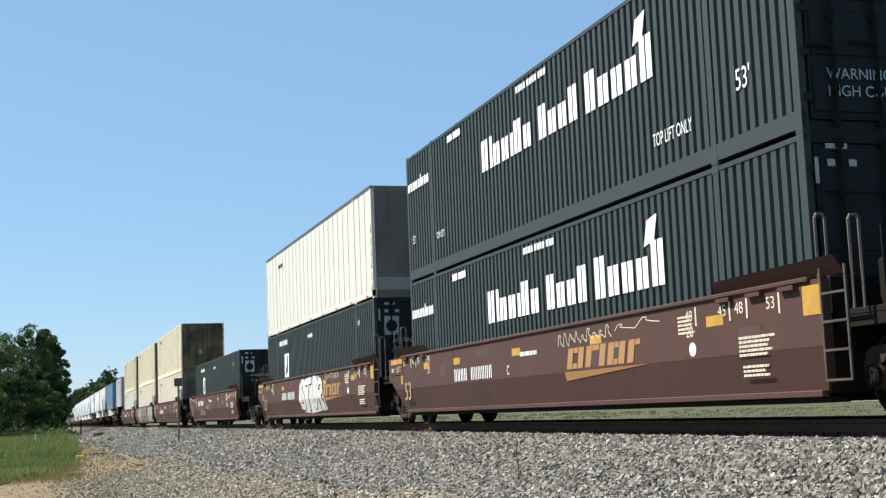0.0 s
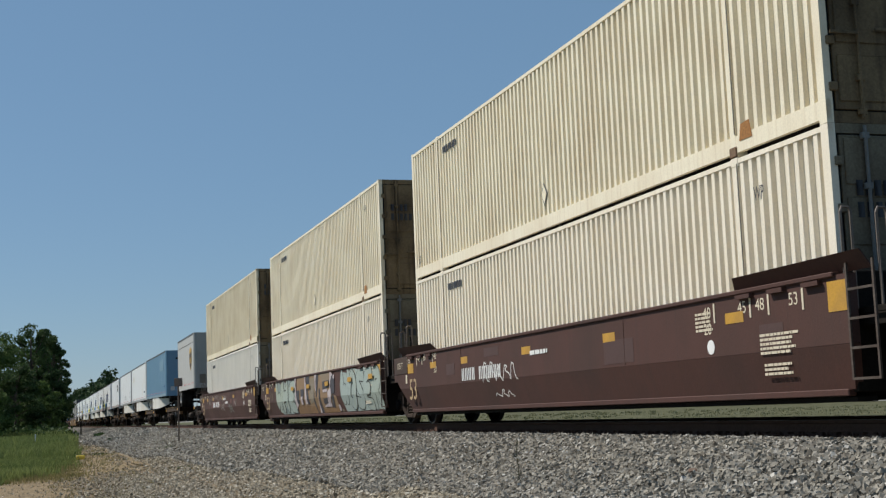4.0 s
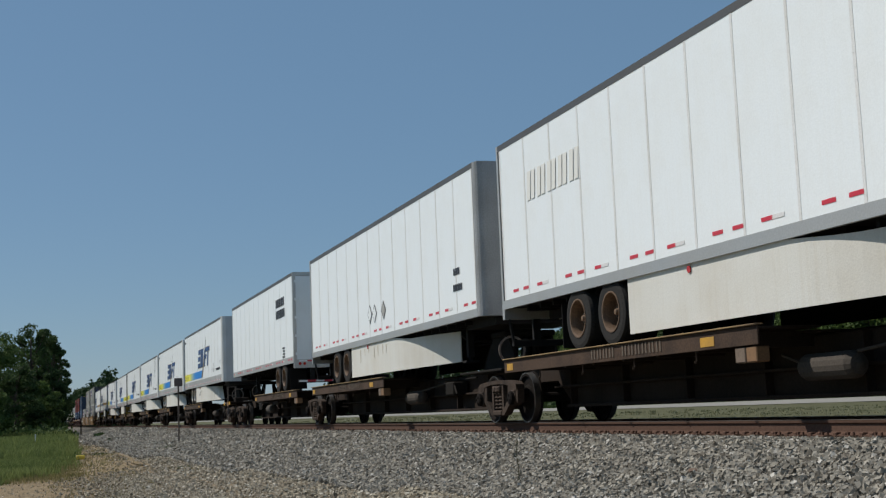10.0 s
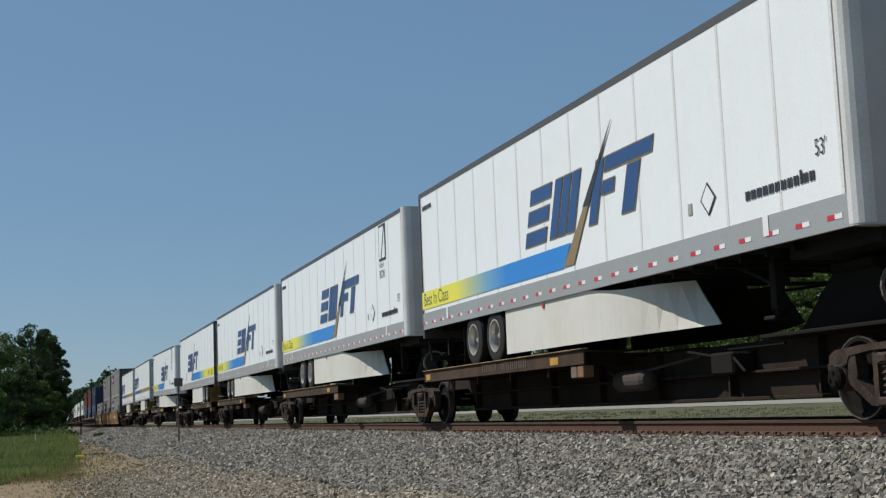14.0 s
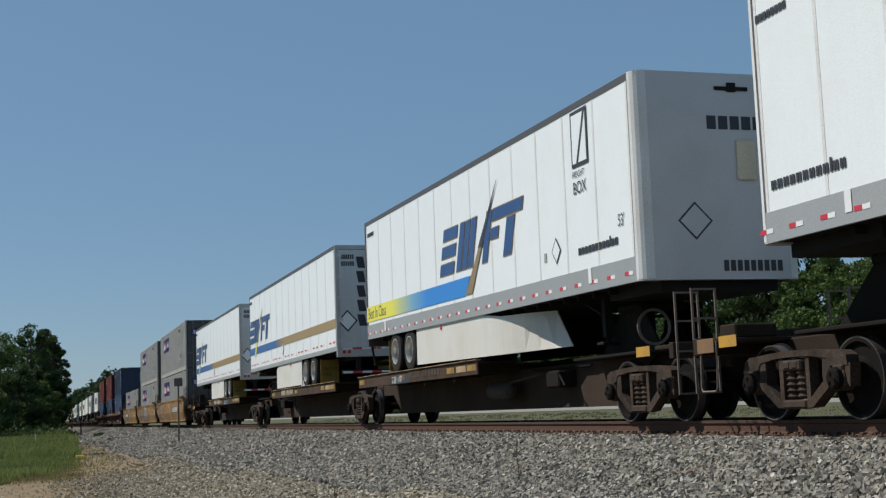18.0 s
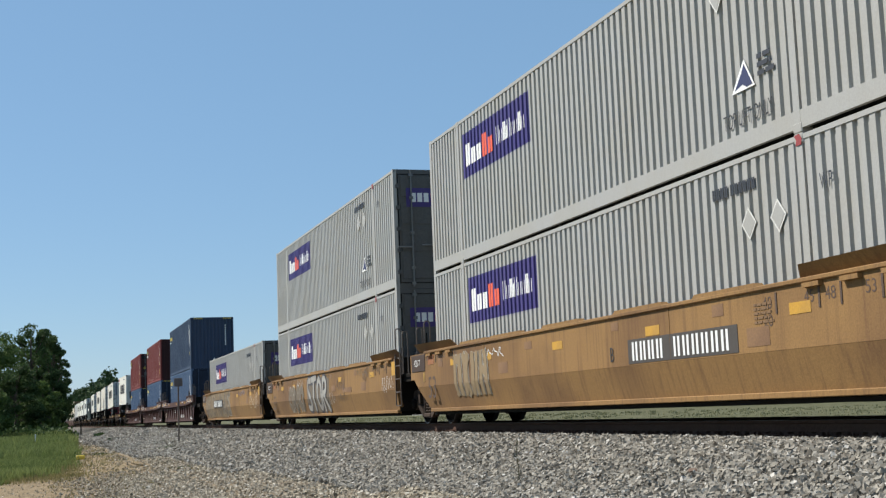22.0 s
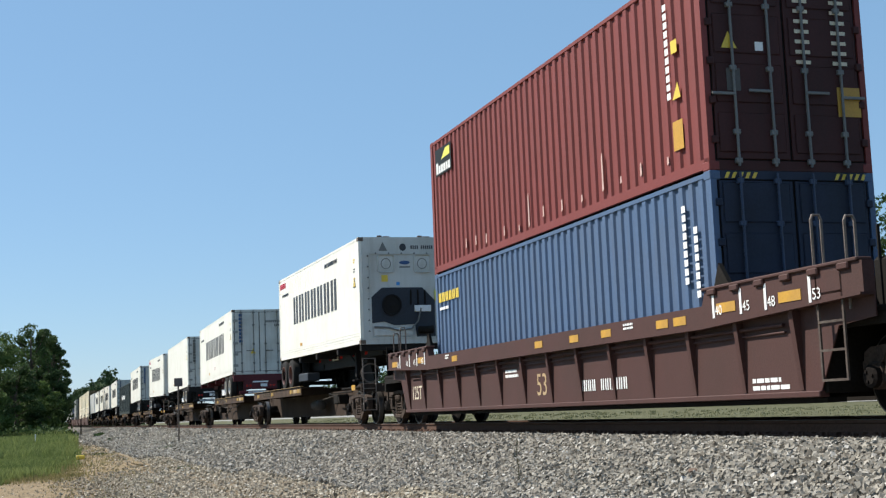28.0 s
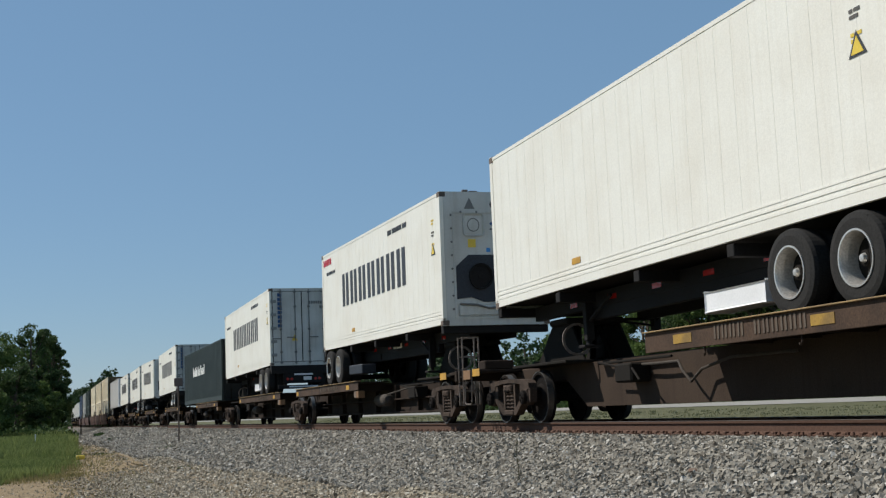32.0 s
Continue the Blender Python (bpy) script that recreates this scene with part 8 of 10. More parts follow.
GOLDLOGO = paint("gold_logo_paint", (0.37, 0.19, 0.065), 0.6, vary=0.12, dirt=(0.25, 0.13, 0.06))


def rail_logo(car, y):
    for i, (a, b) in enumerate(((0.0, 0.62), (0.72, 1.42), (1.52, 2.1), (2.2, 2.8))):
        for j, (p, q) in enumerate(((a, a + 0.2), (b - 0.2, b))):
            if i == 3 and j:
                continue
            shape("logo_stroke", f"rl_{i}{j}", [(-p, 0.84), (-q, 0.84), (-q - 0.1, 1.16), (-p - 0.1, 1.16)], GOLDLOGO, car, -1.504).matrix_basis = pose(-1.504, y, 0)
        for z in ((0.84, 1.08) if i in (0, 2) else (1.08,)):
            shape("logo_stroke", f"rlb_{i}{z}", [(-a - 0.225 - (z - 0.84) * 0.3, z), (-b + 0.225 - (z - 0.84) * 0.3, z), (-b + 0.225 - (z - 0.76) * 0.3, z + 0.08), (-a - 0.225 - (z - 0.76) * 0.3, z + 0.08)], GOLDLOGO, car, -1.5046).matrix_basis = pose(-1.5046, y, 0)
    def flash(bm):
        v = [bm.verts.new((face_x(z) - 0.004, yy, z)) for yy, z in ((0.1, 0.8), (-2.9, 0.8), (-1.2, 0.72), (0.1, 0.66))]
        bm.faces.new(v)
    part("logo_flash", "rl_flash", flash, GOLDLOGO, car, at=pose(0, y, 0))


def car_marks(car, number=(3.2, 0.96), logo=None):
    number_bar(car, number[0], number[1], -1.502, 2.3, 0.24)
    stencil_rows(car, 0.6, 1.22, -1.508, 1, 1.1, 0.07, WHITEPAINT)
    if logo is not None:
        rail_logo(car, logo)
    part("round_mark", "round_mark", lambda bm: turned(bm, [(-0.003, 0.07), (-0.003, 0.09), (0.0, 0.09), (0.0, 0.07)], (0, 0, 0), 20), WHITEPAINT, car, at=pose(-1.503, -5.6, 0.92))


car_marks(set_a[0], logo=-1.45)
car_marks(set_a[1], logo=-1.45)
tag(set_a[1], "tag1", -1.15, -3.2, 1.2, 1.44, 9, STENCIL, 0.025, 3)
tag(set_a[1], "tag1b", -3.3, -4.8, 1.3, 1.46, 2, STENCIL, 0.02, 4)
word("unit_mark", "C", 0.24, on_side(1.3, 0.86, -1.508), WHITEPAINT, set_a[1], 0.8)
car_marks(set_a[2], logo=-2.0)
sprayed(set_a[2], "graffiti_field", "stur_field", [(1.4, 0.75), (1.2, 1.3), (0.4, 1.42), (-0.2, 1.38), (-1.0, 1.49), (-1.7, 1.46), (-2.3, 1.2), (-2.45, 0.7), (-2.6, 0.45), (-1.2, 0.4), (-0.3, 0.36), (0.9, 0.4)], BRIGHT, 0.002, "round letters sprayed in silver")
letters(set_a[2], "stur", "STUR", 1.2, -2.4, 0.42, 1.44, BRIGHT, BLACKSPRAY, 0.2, 5, 0.09)
tag(set_a[2], "tag2", -2.7, -4.6, 1.3, 1.48, 6, STENCIL, 0.025, 8)
car_marks(set_b[0], (4.2, 1.12))
tag(set_b[0], "tag3", 4.6, 2.6, 0.5, 0.95, 5, STENCIL, 0.04, 11)
word("name_mark", "53", 0.3, on_side(-4.0, 0.98, -1.508), STENCIL, set_b[0])
tag(set_b[0], "tag3b", 2.0, 0.6, 0.75, 1.15, 4, STENCIL, 0.03, 12)
car_marks(set_c[0])
tag(set_c[0], "tag4", 3.1, 1.2, 0.75, 1.2, 5, BRIGHT, 0.04, 14)
tag(set_c[0], "tag4b", 2.6, 1.6, 0.42, 0.65, 3, BRIGHT, 0.035, 15)
tag(set_c[1], "graf_0", 7.55, 6.8, 0.85, 1.22, 5, GREYSPRAY, 0.03, 20)
sprayed(set_c[1], "graffiti_field", "graf_a_field", [(6.25, 1.1), (6.1, 1.34), (5.7, 1.47), (5.3, 1.38), (4.9, 1.49), (4.3, 1.4), (3.9, 1.49), (3.2, 1.42), (2.75, 1.47), (2.5, 0.9), (2.7, 0.4), (3.6, 0.36), (5.3, 0.36), (6.0, 0.55)], MINTSHADE, 0.002, "letters sprayed in mint green with dark outlines")
for k, (y, z, h) in enumerate(((5.5, 0.55, 0.5), (4.6, 0.7, 0.6), (3.8, 0.5, 0.7), (3.1, 0.8, 0.5))):
    sprayed(set_c[1], "graffiti_fill", f"graf_a_fill{k}", [(y + 0.3, z - 0.1), (y + 0.36, z + h), (y - 0.2, z + h + 0.08), (y - 0.34, z + 0.1), (y - 0.1, z - 0.14)], MINT, 0.0025)
letters(set_c[1], "graf_a_l", "WHE", 6.15, 2.7, 0.40, 1.45, MINT, BLACKSPRAY, 0.34, 61)
PINKWHITE = paint("pinkish_white_spray", (0.46, 0.40, 0.40), 0.6, vary=0.15, dirt=(0.22, 0.15, 0.15), dirt_amount=0.8, scale=14)
RUSTTAN = paint("rusty_orange_spray", (0.205, 0.112, 0.045), 0.65, vary=0.2, dirt=(0.12, 0.07, 0.035), dirt_amount=0.8, scale=2.0)
GREYTAN = paint("greyish_tan_spray", (0.21, 0.172, 0.12), 0.65, vary=0.15, dirt=(0.25, 0.13, 0.05), dirt_amount=0.5, scale=2.0)
sprayed(set_c[1], "graffiti_field", "graf_b_field", [(2.35, 1.49), (-2.65, 1.49), (-2.6, 1.2), (-3.05, 0.84), (-3.45, 0.8), (-3.5, 0.35), (2.45, 0.35), (2.45, 0.58)], TAN, 0.004, "block letters sprayed in tan")
sprayed(set_c[1], "graffiti_shade", "graf_b_low", [(2.4, 0.62), (-0.75, 0.56), (-1.65, 0.46), (-2.75, 0.5), (-3.35, 0.48), (-3.5, 0.35), (2.45, 0.35)], RUSTTAN, 0.008)
sprayed(set_c[1], "graffiti_shade", "graf_b_grey", [(-1.3, 1.49), (-2.65, 1.49), (-2.6, 1.24), (-1.6, 1.24)], GREYTAN, 0.009)
sprayed(set_c[1], "graffiti_shade", "graf_b_grey2", [(0.25, 1.42), (-0.5, 1.42), (-0.45, 1.08), (-0.5, 0.72), (0.25, 0.64), (0.3, 1.12)], GREYTAN, 0.009)
for k, o in enumerate((
        [(2.6, 1.1), (1.9, 1.1), (2.0, 0.68), (2.4, 0.64), (2.5, 0.84)],
        [(1.7, 1.12), (1.15, 1.12), (1.3, 0.64), (1.5, 0.64), (1.5, 0.88), (1.7, 0.88)],
        [(0.8, 1.49), (0.25, 1.49), (0.35, 1.2), (0.6, 1.2), (0.35, 0.64), (0.65, 0.62), (0.75, 1.24)],
        [(-0.8, 1.49), (-1.1, 1.49), (-0.9, 1.04), (-0.7, 0.78), (-0.65, 1.08)],
        [(-0.4, 1.04), (-0.55, 0.44), (-0.7, 0.36), (-0.5, 0.36), (-0.32, 0.64)],
        [(-1.25, 1.1), (-1.3, 0.6), (-1.4, 0.36), (-1.0, 0.36), (-1.1, 0.68), (-1.1, 1.04)],
        [(-1.65, 1.26), (-2.6, 1.28), (-2.55, 1.08), (-1.65, 1.02)],
        [(-1.7, 0.76), (-2.35, 0.78), (-2.25, 0.62), (-1.7, 0.6)],
        [(-2.95, 0.84), (-3.15, 0.84), (-3.0, 0.48), (-2.65, 0.5)],
        [(-2.75, 1.36), (-3.0, 1.42), (-3.3, 1.32), (-3.22, 1.1), (-3.28, 0.92), (-2.85, 0.84), (-2.7, 1.08)])):
    sprayed(set_c[1], "graffiti_shade", f"graf_b_s{k}", o, SLATESPRAY, 0.014)
for k, o in enumerate((
        [(2.65, 1.49), (2.4, 1.49), (2.5, 1.28), (2.4, 0.92), (2.2, 0.64), (2.62, 0.5), (2.58, 0.92)],
        [(1.65, 0.88), (1.35, 0.9), (1.4, 0.64), (1.7, 0.64)],
        [(1.0, 1.49), (0.85, 1.49), (0.78, 1.16), (0.65, 0.64), (0.97, 0.64), (1.0, 1.1)],
        [(-0.55, 1.49), (-0.82, 1.49), (-0.72, 1.36), (-0.72, 1.0), (-0.6, 1.08)],
        [(-1.03, 0.76), (-1.1, 0.42), (-1.12, 0.36), (-0.88, 0.36), (-0.92, 0.48)],
        [(-1.7, 1.02), (-2.35, 1.04), (-2.35, 0.96), (-1.75, 0.94)],
        [(-2.35, 0.96), (-2.8, 1.06), (-2.85, 0.84), (-2.65, 0.68), (-2.7, 0.52), (-1.7, 0.52), (-1.8, 0.56), (-2.3, 0.62), (-2.38, 0.84)],
        [(-2.7, 1.49), (-2.95, 1.49), (-3.1, 1.4), (-2.9, 1.36), (-2.78, 1.2), (-2.65, 1.0)],
        [(-3.1, 1.36), (-3.2, 1.41), (-3.3, 1.38), (-3.32, 1.32), (-3.2, 1.28), (-3.13, 1.31)],
        [(-3.48, 0.56), (-3.68, 0.57), (-3.78, 0.47), (-3.7, 0.38), (-3.55, 0.4)])):
    sprayed(set_c[1], "graffiti_highlight", f"graf_b_w{k}", o, PINKWHITE, 0.02)
sprayed(set_c[1], "graffiti_shade", "graf_b_fade", [(-3.8, 0.46), (-4.0, 0.42), (-4.15, 0.36), (-3.8, 0.36)], GREYSPRAY, 0.012)
tag(set_c[1], "graf_b_scrawl", -2.75, -3.35, 0.95, 1.35, 6, BLACKSPRAY, 0.03, 62)
for y in (2.92, 0.33, -2.38):
    patch(set_c[1], y, 1.18, -1.552, 0.44, 0.12)
for y in (-5.3, -7.6):
    patch(set_c[1], y, 1.2, -1.552, 0.44, 0.12)
sprayed(set_c[1], "graffiti_field", "graf_c_field", [(-3.95, 1.1), (-4.1, 1.45), (-4.9, 1.38), (-5.4, 1.49), (-6.3, 1.42), (-7.0, 1.49), (-7.9, 1.41), (-8.3, 1.47), (-8.48, 0.9), (-8.4, 0.38), (-6.0, 0.36), (-4.3, 0.36), (-4.05, 0.7)], MINT, 0.002, "letters sprayed in mint green with dark outlines")
letters(set_c[1], "graf_w", "WOSER", -4.1, -8.42, 0.38, 1.47, MINT, BLACKSPRAY, 0.30, 24, 0.055)
sprayed(set_c[2], "number_panel", "c2_panel", [(4.75, 0.83), (1.6, 0.83), (1.6, 1.1), (4.75, 1.12)], PATCHRED, 0.002)
car_marks(set_c[2], (3.05, 0.97))
tag(set_c[2], "tag5", 5.65, 4.85, 0.98, 1.46, 2, CHALK, 0.045, 31)
tag(set_c[2], "tag5b", 4.75, 2.45, 1.18, 1.46, 8, CHALK, 0.032, 32)
tag(set_c[2], "tag5c", 2.1, 0.3, 1.0, 1.48, 5, CHALK, 0.035, 33)
tag(set_c[2], "tag5d", 1.55, 0.15, 0.62, 1.05, 3, CHALK, 0.035, 34)
tag(set_c[2], "tag5e", 0.3, -0.5, 1.08, 1.36, 4, CHALK, 0.03, 35)
tag(set_c[2], "tag5f", -1.25, -2.4, 0.55, 0.95, 5, MINT, 0.035, 36)
tag(set_c[2], "tag5g", -2.9, -3.35, 0.78, 1.22, 3, CHALK, 0.03, 37)
stencil_rows(set_c[2], -0.05, 1.06, -1.508, 1, 1.2, 0.09, WHITEPAINT)
for k, (y, z) in enumerate(((-1.85, 1.05), (-2.85, 1.02))):
    patch(set_c[2], y, z, -1.502, 0.5, 0.2, PATCHRED, "repainted_patch")
# the yellow units
DARKPANEL = paint("dark_number_panel", (0.06, 0.05, 0.042), 0.6, vary=0.15)
number_bar(set_f[0], -3.33, 0.99, -1.503, 2.75, 0.26, WHITEPAINT, DARKPANEL)
word("unit_mark", "B", 0.3, on_side(-1.2, 0.88, -1.508), BLACKSPRAY, set_f[0], 0.8)
piece(set_f[0], "graf_d", 6.3, 4.2, 0.55, 1.38, 4, YELLOWDULL, CHALK, 41)
tag(set_f[0], "tag6", 4.2, 3.3, 1.2, 1.46, 3, BRIGHT, 0.03, 42)
letters(set_f[1], "graf_e", "ORRO", 5.15, 2.6, 0.42, 1.26, GREYSPRAY, CHALK, 0.22, 43, 0.05)
sprayed(set_f[1], "graffiti_shade", "graf_f_back", [(2.15, 0.45), (1.9, 1.3), (1.5, 1.44), (-0.7, 1.40), (-1.15, 1.33), (-1.1, 0.42), (0.4, 0.36)], GREYSPRAY, 0.003)
letters(set_f[1], "graf_f", "STOR", 2.1, -1.0, 0.38, 1.46, SILVER, SLATESPRAY, 0.17, 44, 0.12)
tag(set_f[1], "tag_y1", 3.6, 2.6, 1.28, 1.42, 4, CHALK, 0.025, 71)
tag(set_f[1], "tag_y2", -1.15, -1.95, 0.55, 0.98, 4, CHALK, 0.025, 72)
tag(set_f[1], "tag_y3", -0.4, -1.3, 1.36, 1.48, 6, BLACKSPRAY, 0.022, 73)
patch(set_f[1], -1.72, 1.02, -1.503, 0.5, 0.16, RUSTPATCH, "repainted_patch")
patch(set_f[1], -3.4, 0.94, -1.503, 1.1, 0.13, RUSTPATCH, "repainted_patch")
tag(set_f[1], "tag7", -2.2, -3.3, 0.95, 1.3, 4, SLATESPRAY, 0.03, 45)
tag(set_f[1], "tag7b", -2.3, -3.5, 0.62, 0.9, 5, SLATESPRAY, 0.028, 75)
tag(set_f[1], "tag8", -4.6, -6.2, 1.2, 1.45, 4, GREYSPRAY, 0.03, 46)
tag(set_f[1], "tag9", -7.2, -8.3, 0.75, 1.25, 5, BRIGHT, 0.02, 47)
sprayed(set_f[2], "graffiti_shade", "graf_g_back", [(8.2, 0.62), (8.1, 1.3), (7.4, 1.46), (-0.3, 1.49), (-0.6, 0.5), (1.5, 0.36), (4.0, 0.42), (7.6, 0.36)], OLIVESPRAY, 0.003)
letters(set_f[2], "graf_g", "DEUS", 8.05, 4.6, 0.38, 1.40, FADEDSPRAY, TANLINE, 0.2, 48, 0.035)
letters(set_f[2], "graf_k", "HO", 4.6, 2.3, 0.38, 1.47, FADEDSPRAY, OLIVESPRAY, 0.24, 58, 0.05)
letters(set_f[2], "graf_h", "WUS", 2.2, -0.55, 0.38, 1.48, GREYSPRAY, CHALK, 0.2, 49, 0.045)
number_bar(set_f[2], 3.32, 1.0, -1.534, 2.75, 0.26, WHITEPAINT, DARKPANEL)
tag(set_f[2], "tag_y4", 9.1, 8.2, 0.86, 1.08, 5, CHALK, 0.022, 76)
tag(set_f[2], "tag_y5", 3.0, 2.3, 1.22, 1.45, 3, TANLINE, 0.03, 77)
tag(set_f[2], "tag10", -3.0, -4.8, 1.2, 1.45, 5, LOGOBLUE, 0.04, 50)
tag(set_f[2], "tag11", -6.0, -8.0, 0.6, 1.3, 6, STENCIL, 0.025, 51)
for car in set_f:
    for y in (-4.6, -2.2, 0.6, 3.2, 5.0):
        part("side_cap", "side_cap", lambda bm: plate(bm, [(-0.8, 1.55), (0.8, 1.55), (0.72, 1.60), (-0.72, 1.60)], -1.53, -1.42), YELLOWCAR, car, at=pose(0, y, 0))


# ---- ground and track ----
def soil(name, stops, rough=0.95, scale=6.0, bump=0.6, fine=60.0):
    """Loose ground in several colours from noise at three scales."""
    m = bpy.data.materials.new(name)
    m.use_nodes = True
    nt, bsdf = m.node_tree, m.node_tree.nodes["Principled BSDF"]
    L = nt.links.new
    co = nt.nodes.new("ShaderNodeTexCoord")
    a = nt.nodes.new("ShaderNodeTexNoise")
    a.inputs["Scale"].default_value, a.inputs["Detail"].default_value, a.inputs["Roughness"].default_value = scale, 12, 0.72
    L(co.outputs["Object"], a.inputs["Vector"])
    r = nt.nodes.new("ShaderNodeValToRGB")
    el = r.color_ramp.elements
    el[0].position, el[0].color = stops[0][0], (*stops[0][1], 1)
    el[1].position, el[1].color = stops[-1][0], (*stops[-1][1], 1)
    for p, c in stops[1:-1]:
        e = el.new(p)
        e.color = (*c, 1)
    L(a.outputs["Fac"], r.inputs["Fac"])
    L(r.outputs["Color"], bsdf.inputs["Base Color"])
    bsdf.inputs["Roughness"].default_value = rough
    b = nt.nodes.new("ShaderNodeTexNoise")
    b.inputs["Scale"].default_value, b.inputs["Detail"].default_value = fine, 5
    L(co.outputs["Object"], b.inputs["Vector"])
    bp = nt.nodes.new("ShaderNodeBump")
    bp.inputs["Strength"].default_value, bp.inputs["Distance"].default_value = bump, 0.05
    L(b.outputs["Fac"], bp.inputs["Height"])
    L(bp.outputs["Normal"], bsdf.inputs["Normal"])
    return m




def blended_ground():
    """Grass, bare earth and ballast that run into one another across the line of the track."""
    m = bpy.data.materials.new("grass_earth_and_ballast")
    m.use_nodes = True
    nt, bsdf = m.node_tree, m.node_tree.nodes["Principled BSDF"]
    L = nt.links.new
    co = nt.nodes.new("ShaderNodeTexCoord")
    sp = nt.nodes.new("ShaderNodeSeparateXYZ")
    L(co.outputs["Object"], sp.inputs["Vector"])

    def noisy(scale, detail=6, rough=0.6):
        n = nt.nodes.new("ShaderNodeTexNoise")
        n.inputs["Scale"].default_value, n.inputs["Detail"].default_value, n.inputs["Roughness"].default_value = scale, detail, rough
        L(co.outputs["Object"], n.inputs["Vector"])
        return n.outputs["Fac"]

    def ramp(fac, stops):
        r = nt.nodes.new("ShaderNodeValToRGB")
        el = r.color_ramp.elements
        el[0].position, el[0].color = stops[0][0], (*stops[0][1], 1)
        el[1].position, el[1].color = stops[-1][0], (*stops[-1][1], 1)
        for p, c in stops[1:-1]:
            e = el.new(p)
            e.color = (*c, 1)
        L(fac, r.inputs["Fac"])
        return r.outputs["Color"]
    wander = nt.nodes.new("ShaderNodeMath")
    wander.operation = "MULTIPLY_ADD"
    wander.inputs[1].default_value, wander.inputs[2].default_value = 3.4, -1.7
    L(noisy(0.9, 8, 0.75), wander.inputs[0])
    pos = nt.nodes.new("ShaderNodeMath")
    L(sp.outputs["X"], pos.inputs[0])
    L(wander.outputs["Value"], pos.inputs[1])

    def share(lo, hi):
        r = nt.nodes.new("ShaderNodeMapRange")
        r.inputs["From Min"].default_value, r.inputs["From Max"].default_value = lo, hi
        L(pos.outputs["Value"], r.inputs["Value"])
        return r.outputs["Result"]

    def over(fac, a, b):
        x = nt.nodes.new("ShaderNodeMixRGB")
        L(fac, x.inputs["Fac"])
        L(a, x.inputs["Color1"])
        L(b, x.inputs["Color2"])
        return x.outputs["Color"]
    green = ramp(noisy(1.2, 12, 0.72), [(0.3, (0.035, 0.055, 0.018)), (0.5, (0.075, 0.105, 0.034)), (0.7, (0.13, 0.14, 0.055))])
    earth = ramp(noisy(5.0, 12, 0.72), [(0.3, (0.11, 0.082, 0.046)), (0.5, (0.24, 0.178, 0.105)), (0.7, (0.33, 0.265, 0.175))])
    # Bed is darker than the loose stones, painting shade into their gaps.
    stone = ramp(noisy(14, 12, 0.72), [(0.3, (0.05, 0.045, 0.037)), (0.5, (0.12, 0.108, 0.09)), (0.7, (0.2, 0.185, 0.155))])
    edge = nt.nodes.new("ShaderNodeMapRange")
    edge.inputs["From Min"].default_value, edge.inputs["From Max"].default_value = 33.0, 46.0
    edge.inputs["To Min"].default_value, edge.inputs["To Max"].default_value = 4.0, 0.0
    L(sp.outputs["Y"], edge.inputs["Value"])
    back = nt.nodes.new("ShaderNodeMapRange")
    back.inputs["From Min"].default_value, back.inputs["From Max"].default_value = 48.0, 100.0
    back.inputs["To Max"].default_value = -1.5
    L(sp.outputs["Y"], back.inputs["Value"])
    off = nt.nodes.new("ShaderNodeMath")
    L(edge.outputs["Result"], off.inputs[0])
    L(back.outputs["Result"], off.inputs[1])
    tuft = nt.nodes.new("ShaderNodeMath")
    L(pos.outputs["Value"], tuft.inputs[0])
    L(off.outputs["Value"], tuft.inputs[1])
    meadow = nt.nodes.new("ShaderNodeMapRange")
    meadow.inputs["From Min"].default_value, meadow.inputs["From Max"].default_value = 0.2, 1.4
    L(tuft.outputs["Value"], meadow.inputs["Value"])
    c = over(meadow.outputs["Result"], green, earth)
    c = over(share(3.1, 4.9), c, stone)
    verge = ramp(noisy(1.5, 12, 0.72), [(0.3, (0.06, 0.063, 0.032)), (0.5, (0.10, 0.10, 0.053)), (0.7, (0.15, 0.138, 0.082))])
    c = over(share(12.6, 13.8), c, verge)
    L(c, bsdf.inputs["Base Color"])
    bsdf.inputs["Roughness"].default_value = 0.95
    bsdf.inputs["Specular IOR Level"].default_value = 0.15
    bp = nt.nodes.new("ShaderNodeBump")
    bp.inputs["Strength"].default_value, bp.inputs["Distance"].default_value = 0.9, 0.04
    L(noisy(32, 5), bp.inputs["Height"])
    L(bp.outputs["Normal"], bsdf.inputs["Normal"])
    return m


GROUNDMIX = blended_ground()
ROADMAT = soil("pale_gravel_road", [(0.3, (0.20, 0.19, 0.165)), (0.6, (0.28, 0.268, 0.24)), (0.8, (0.31, 0.30, 0.275))], scale=2.0, fine=60, bump=0.3)
RAILSIDE = paint("rusty_rail", (0.10, 0.058, 0.042), 0.9, 0.0, vary=0.2, dirt=(0.06, 0.038, 0.03), spec=0.15)
RAILTOP = paint("polished_rail_head", (0.10, 0.085, 0.075), 0.45, 0.6, vary=0.2)
TIEWOOD = paint("weathered_tie_wood", (0.12, 0.09, 0.065), 0.9, vary=0.3, dirt=(0.06, 0.045, 0.035), spread=0.25)

# cross-section of the ground: x, z
PROFILE = [(-900, -1.6), (-120, -1.5), (-30, -1.35), (-6, -1.25), (1.2, -1.2), (2.6, -1.12), (4.2, -0.98), (5.6, -0.72), (6.7, -0.43), (7.35, -0.265), (8.0, -0.235), (10.85, -0.21), (11.5, -0.19), (13.0, -0.80), (16, -0.85), (34, -0.30), (38, -0.24), (60, 0.06), (70, 0.08), (200, 0.0), (1500, -1.5)]


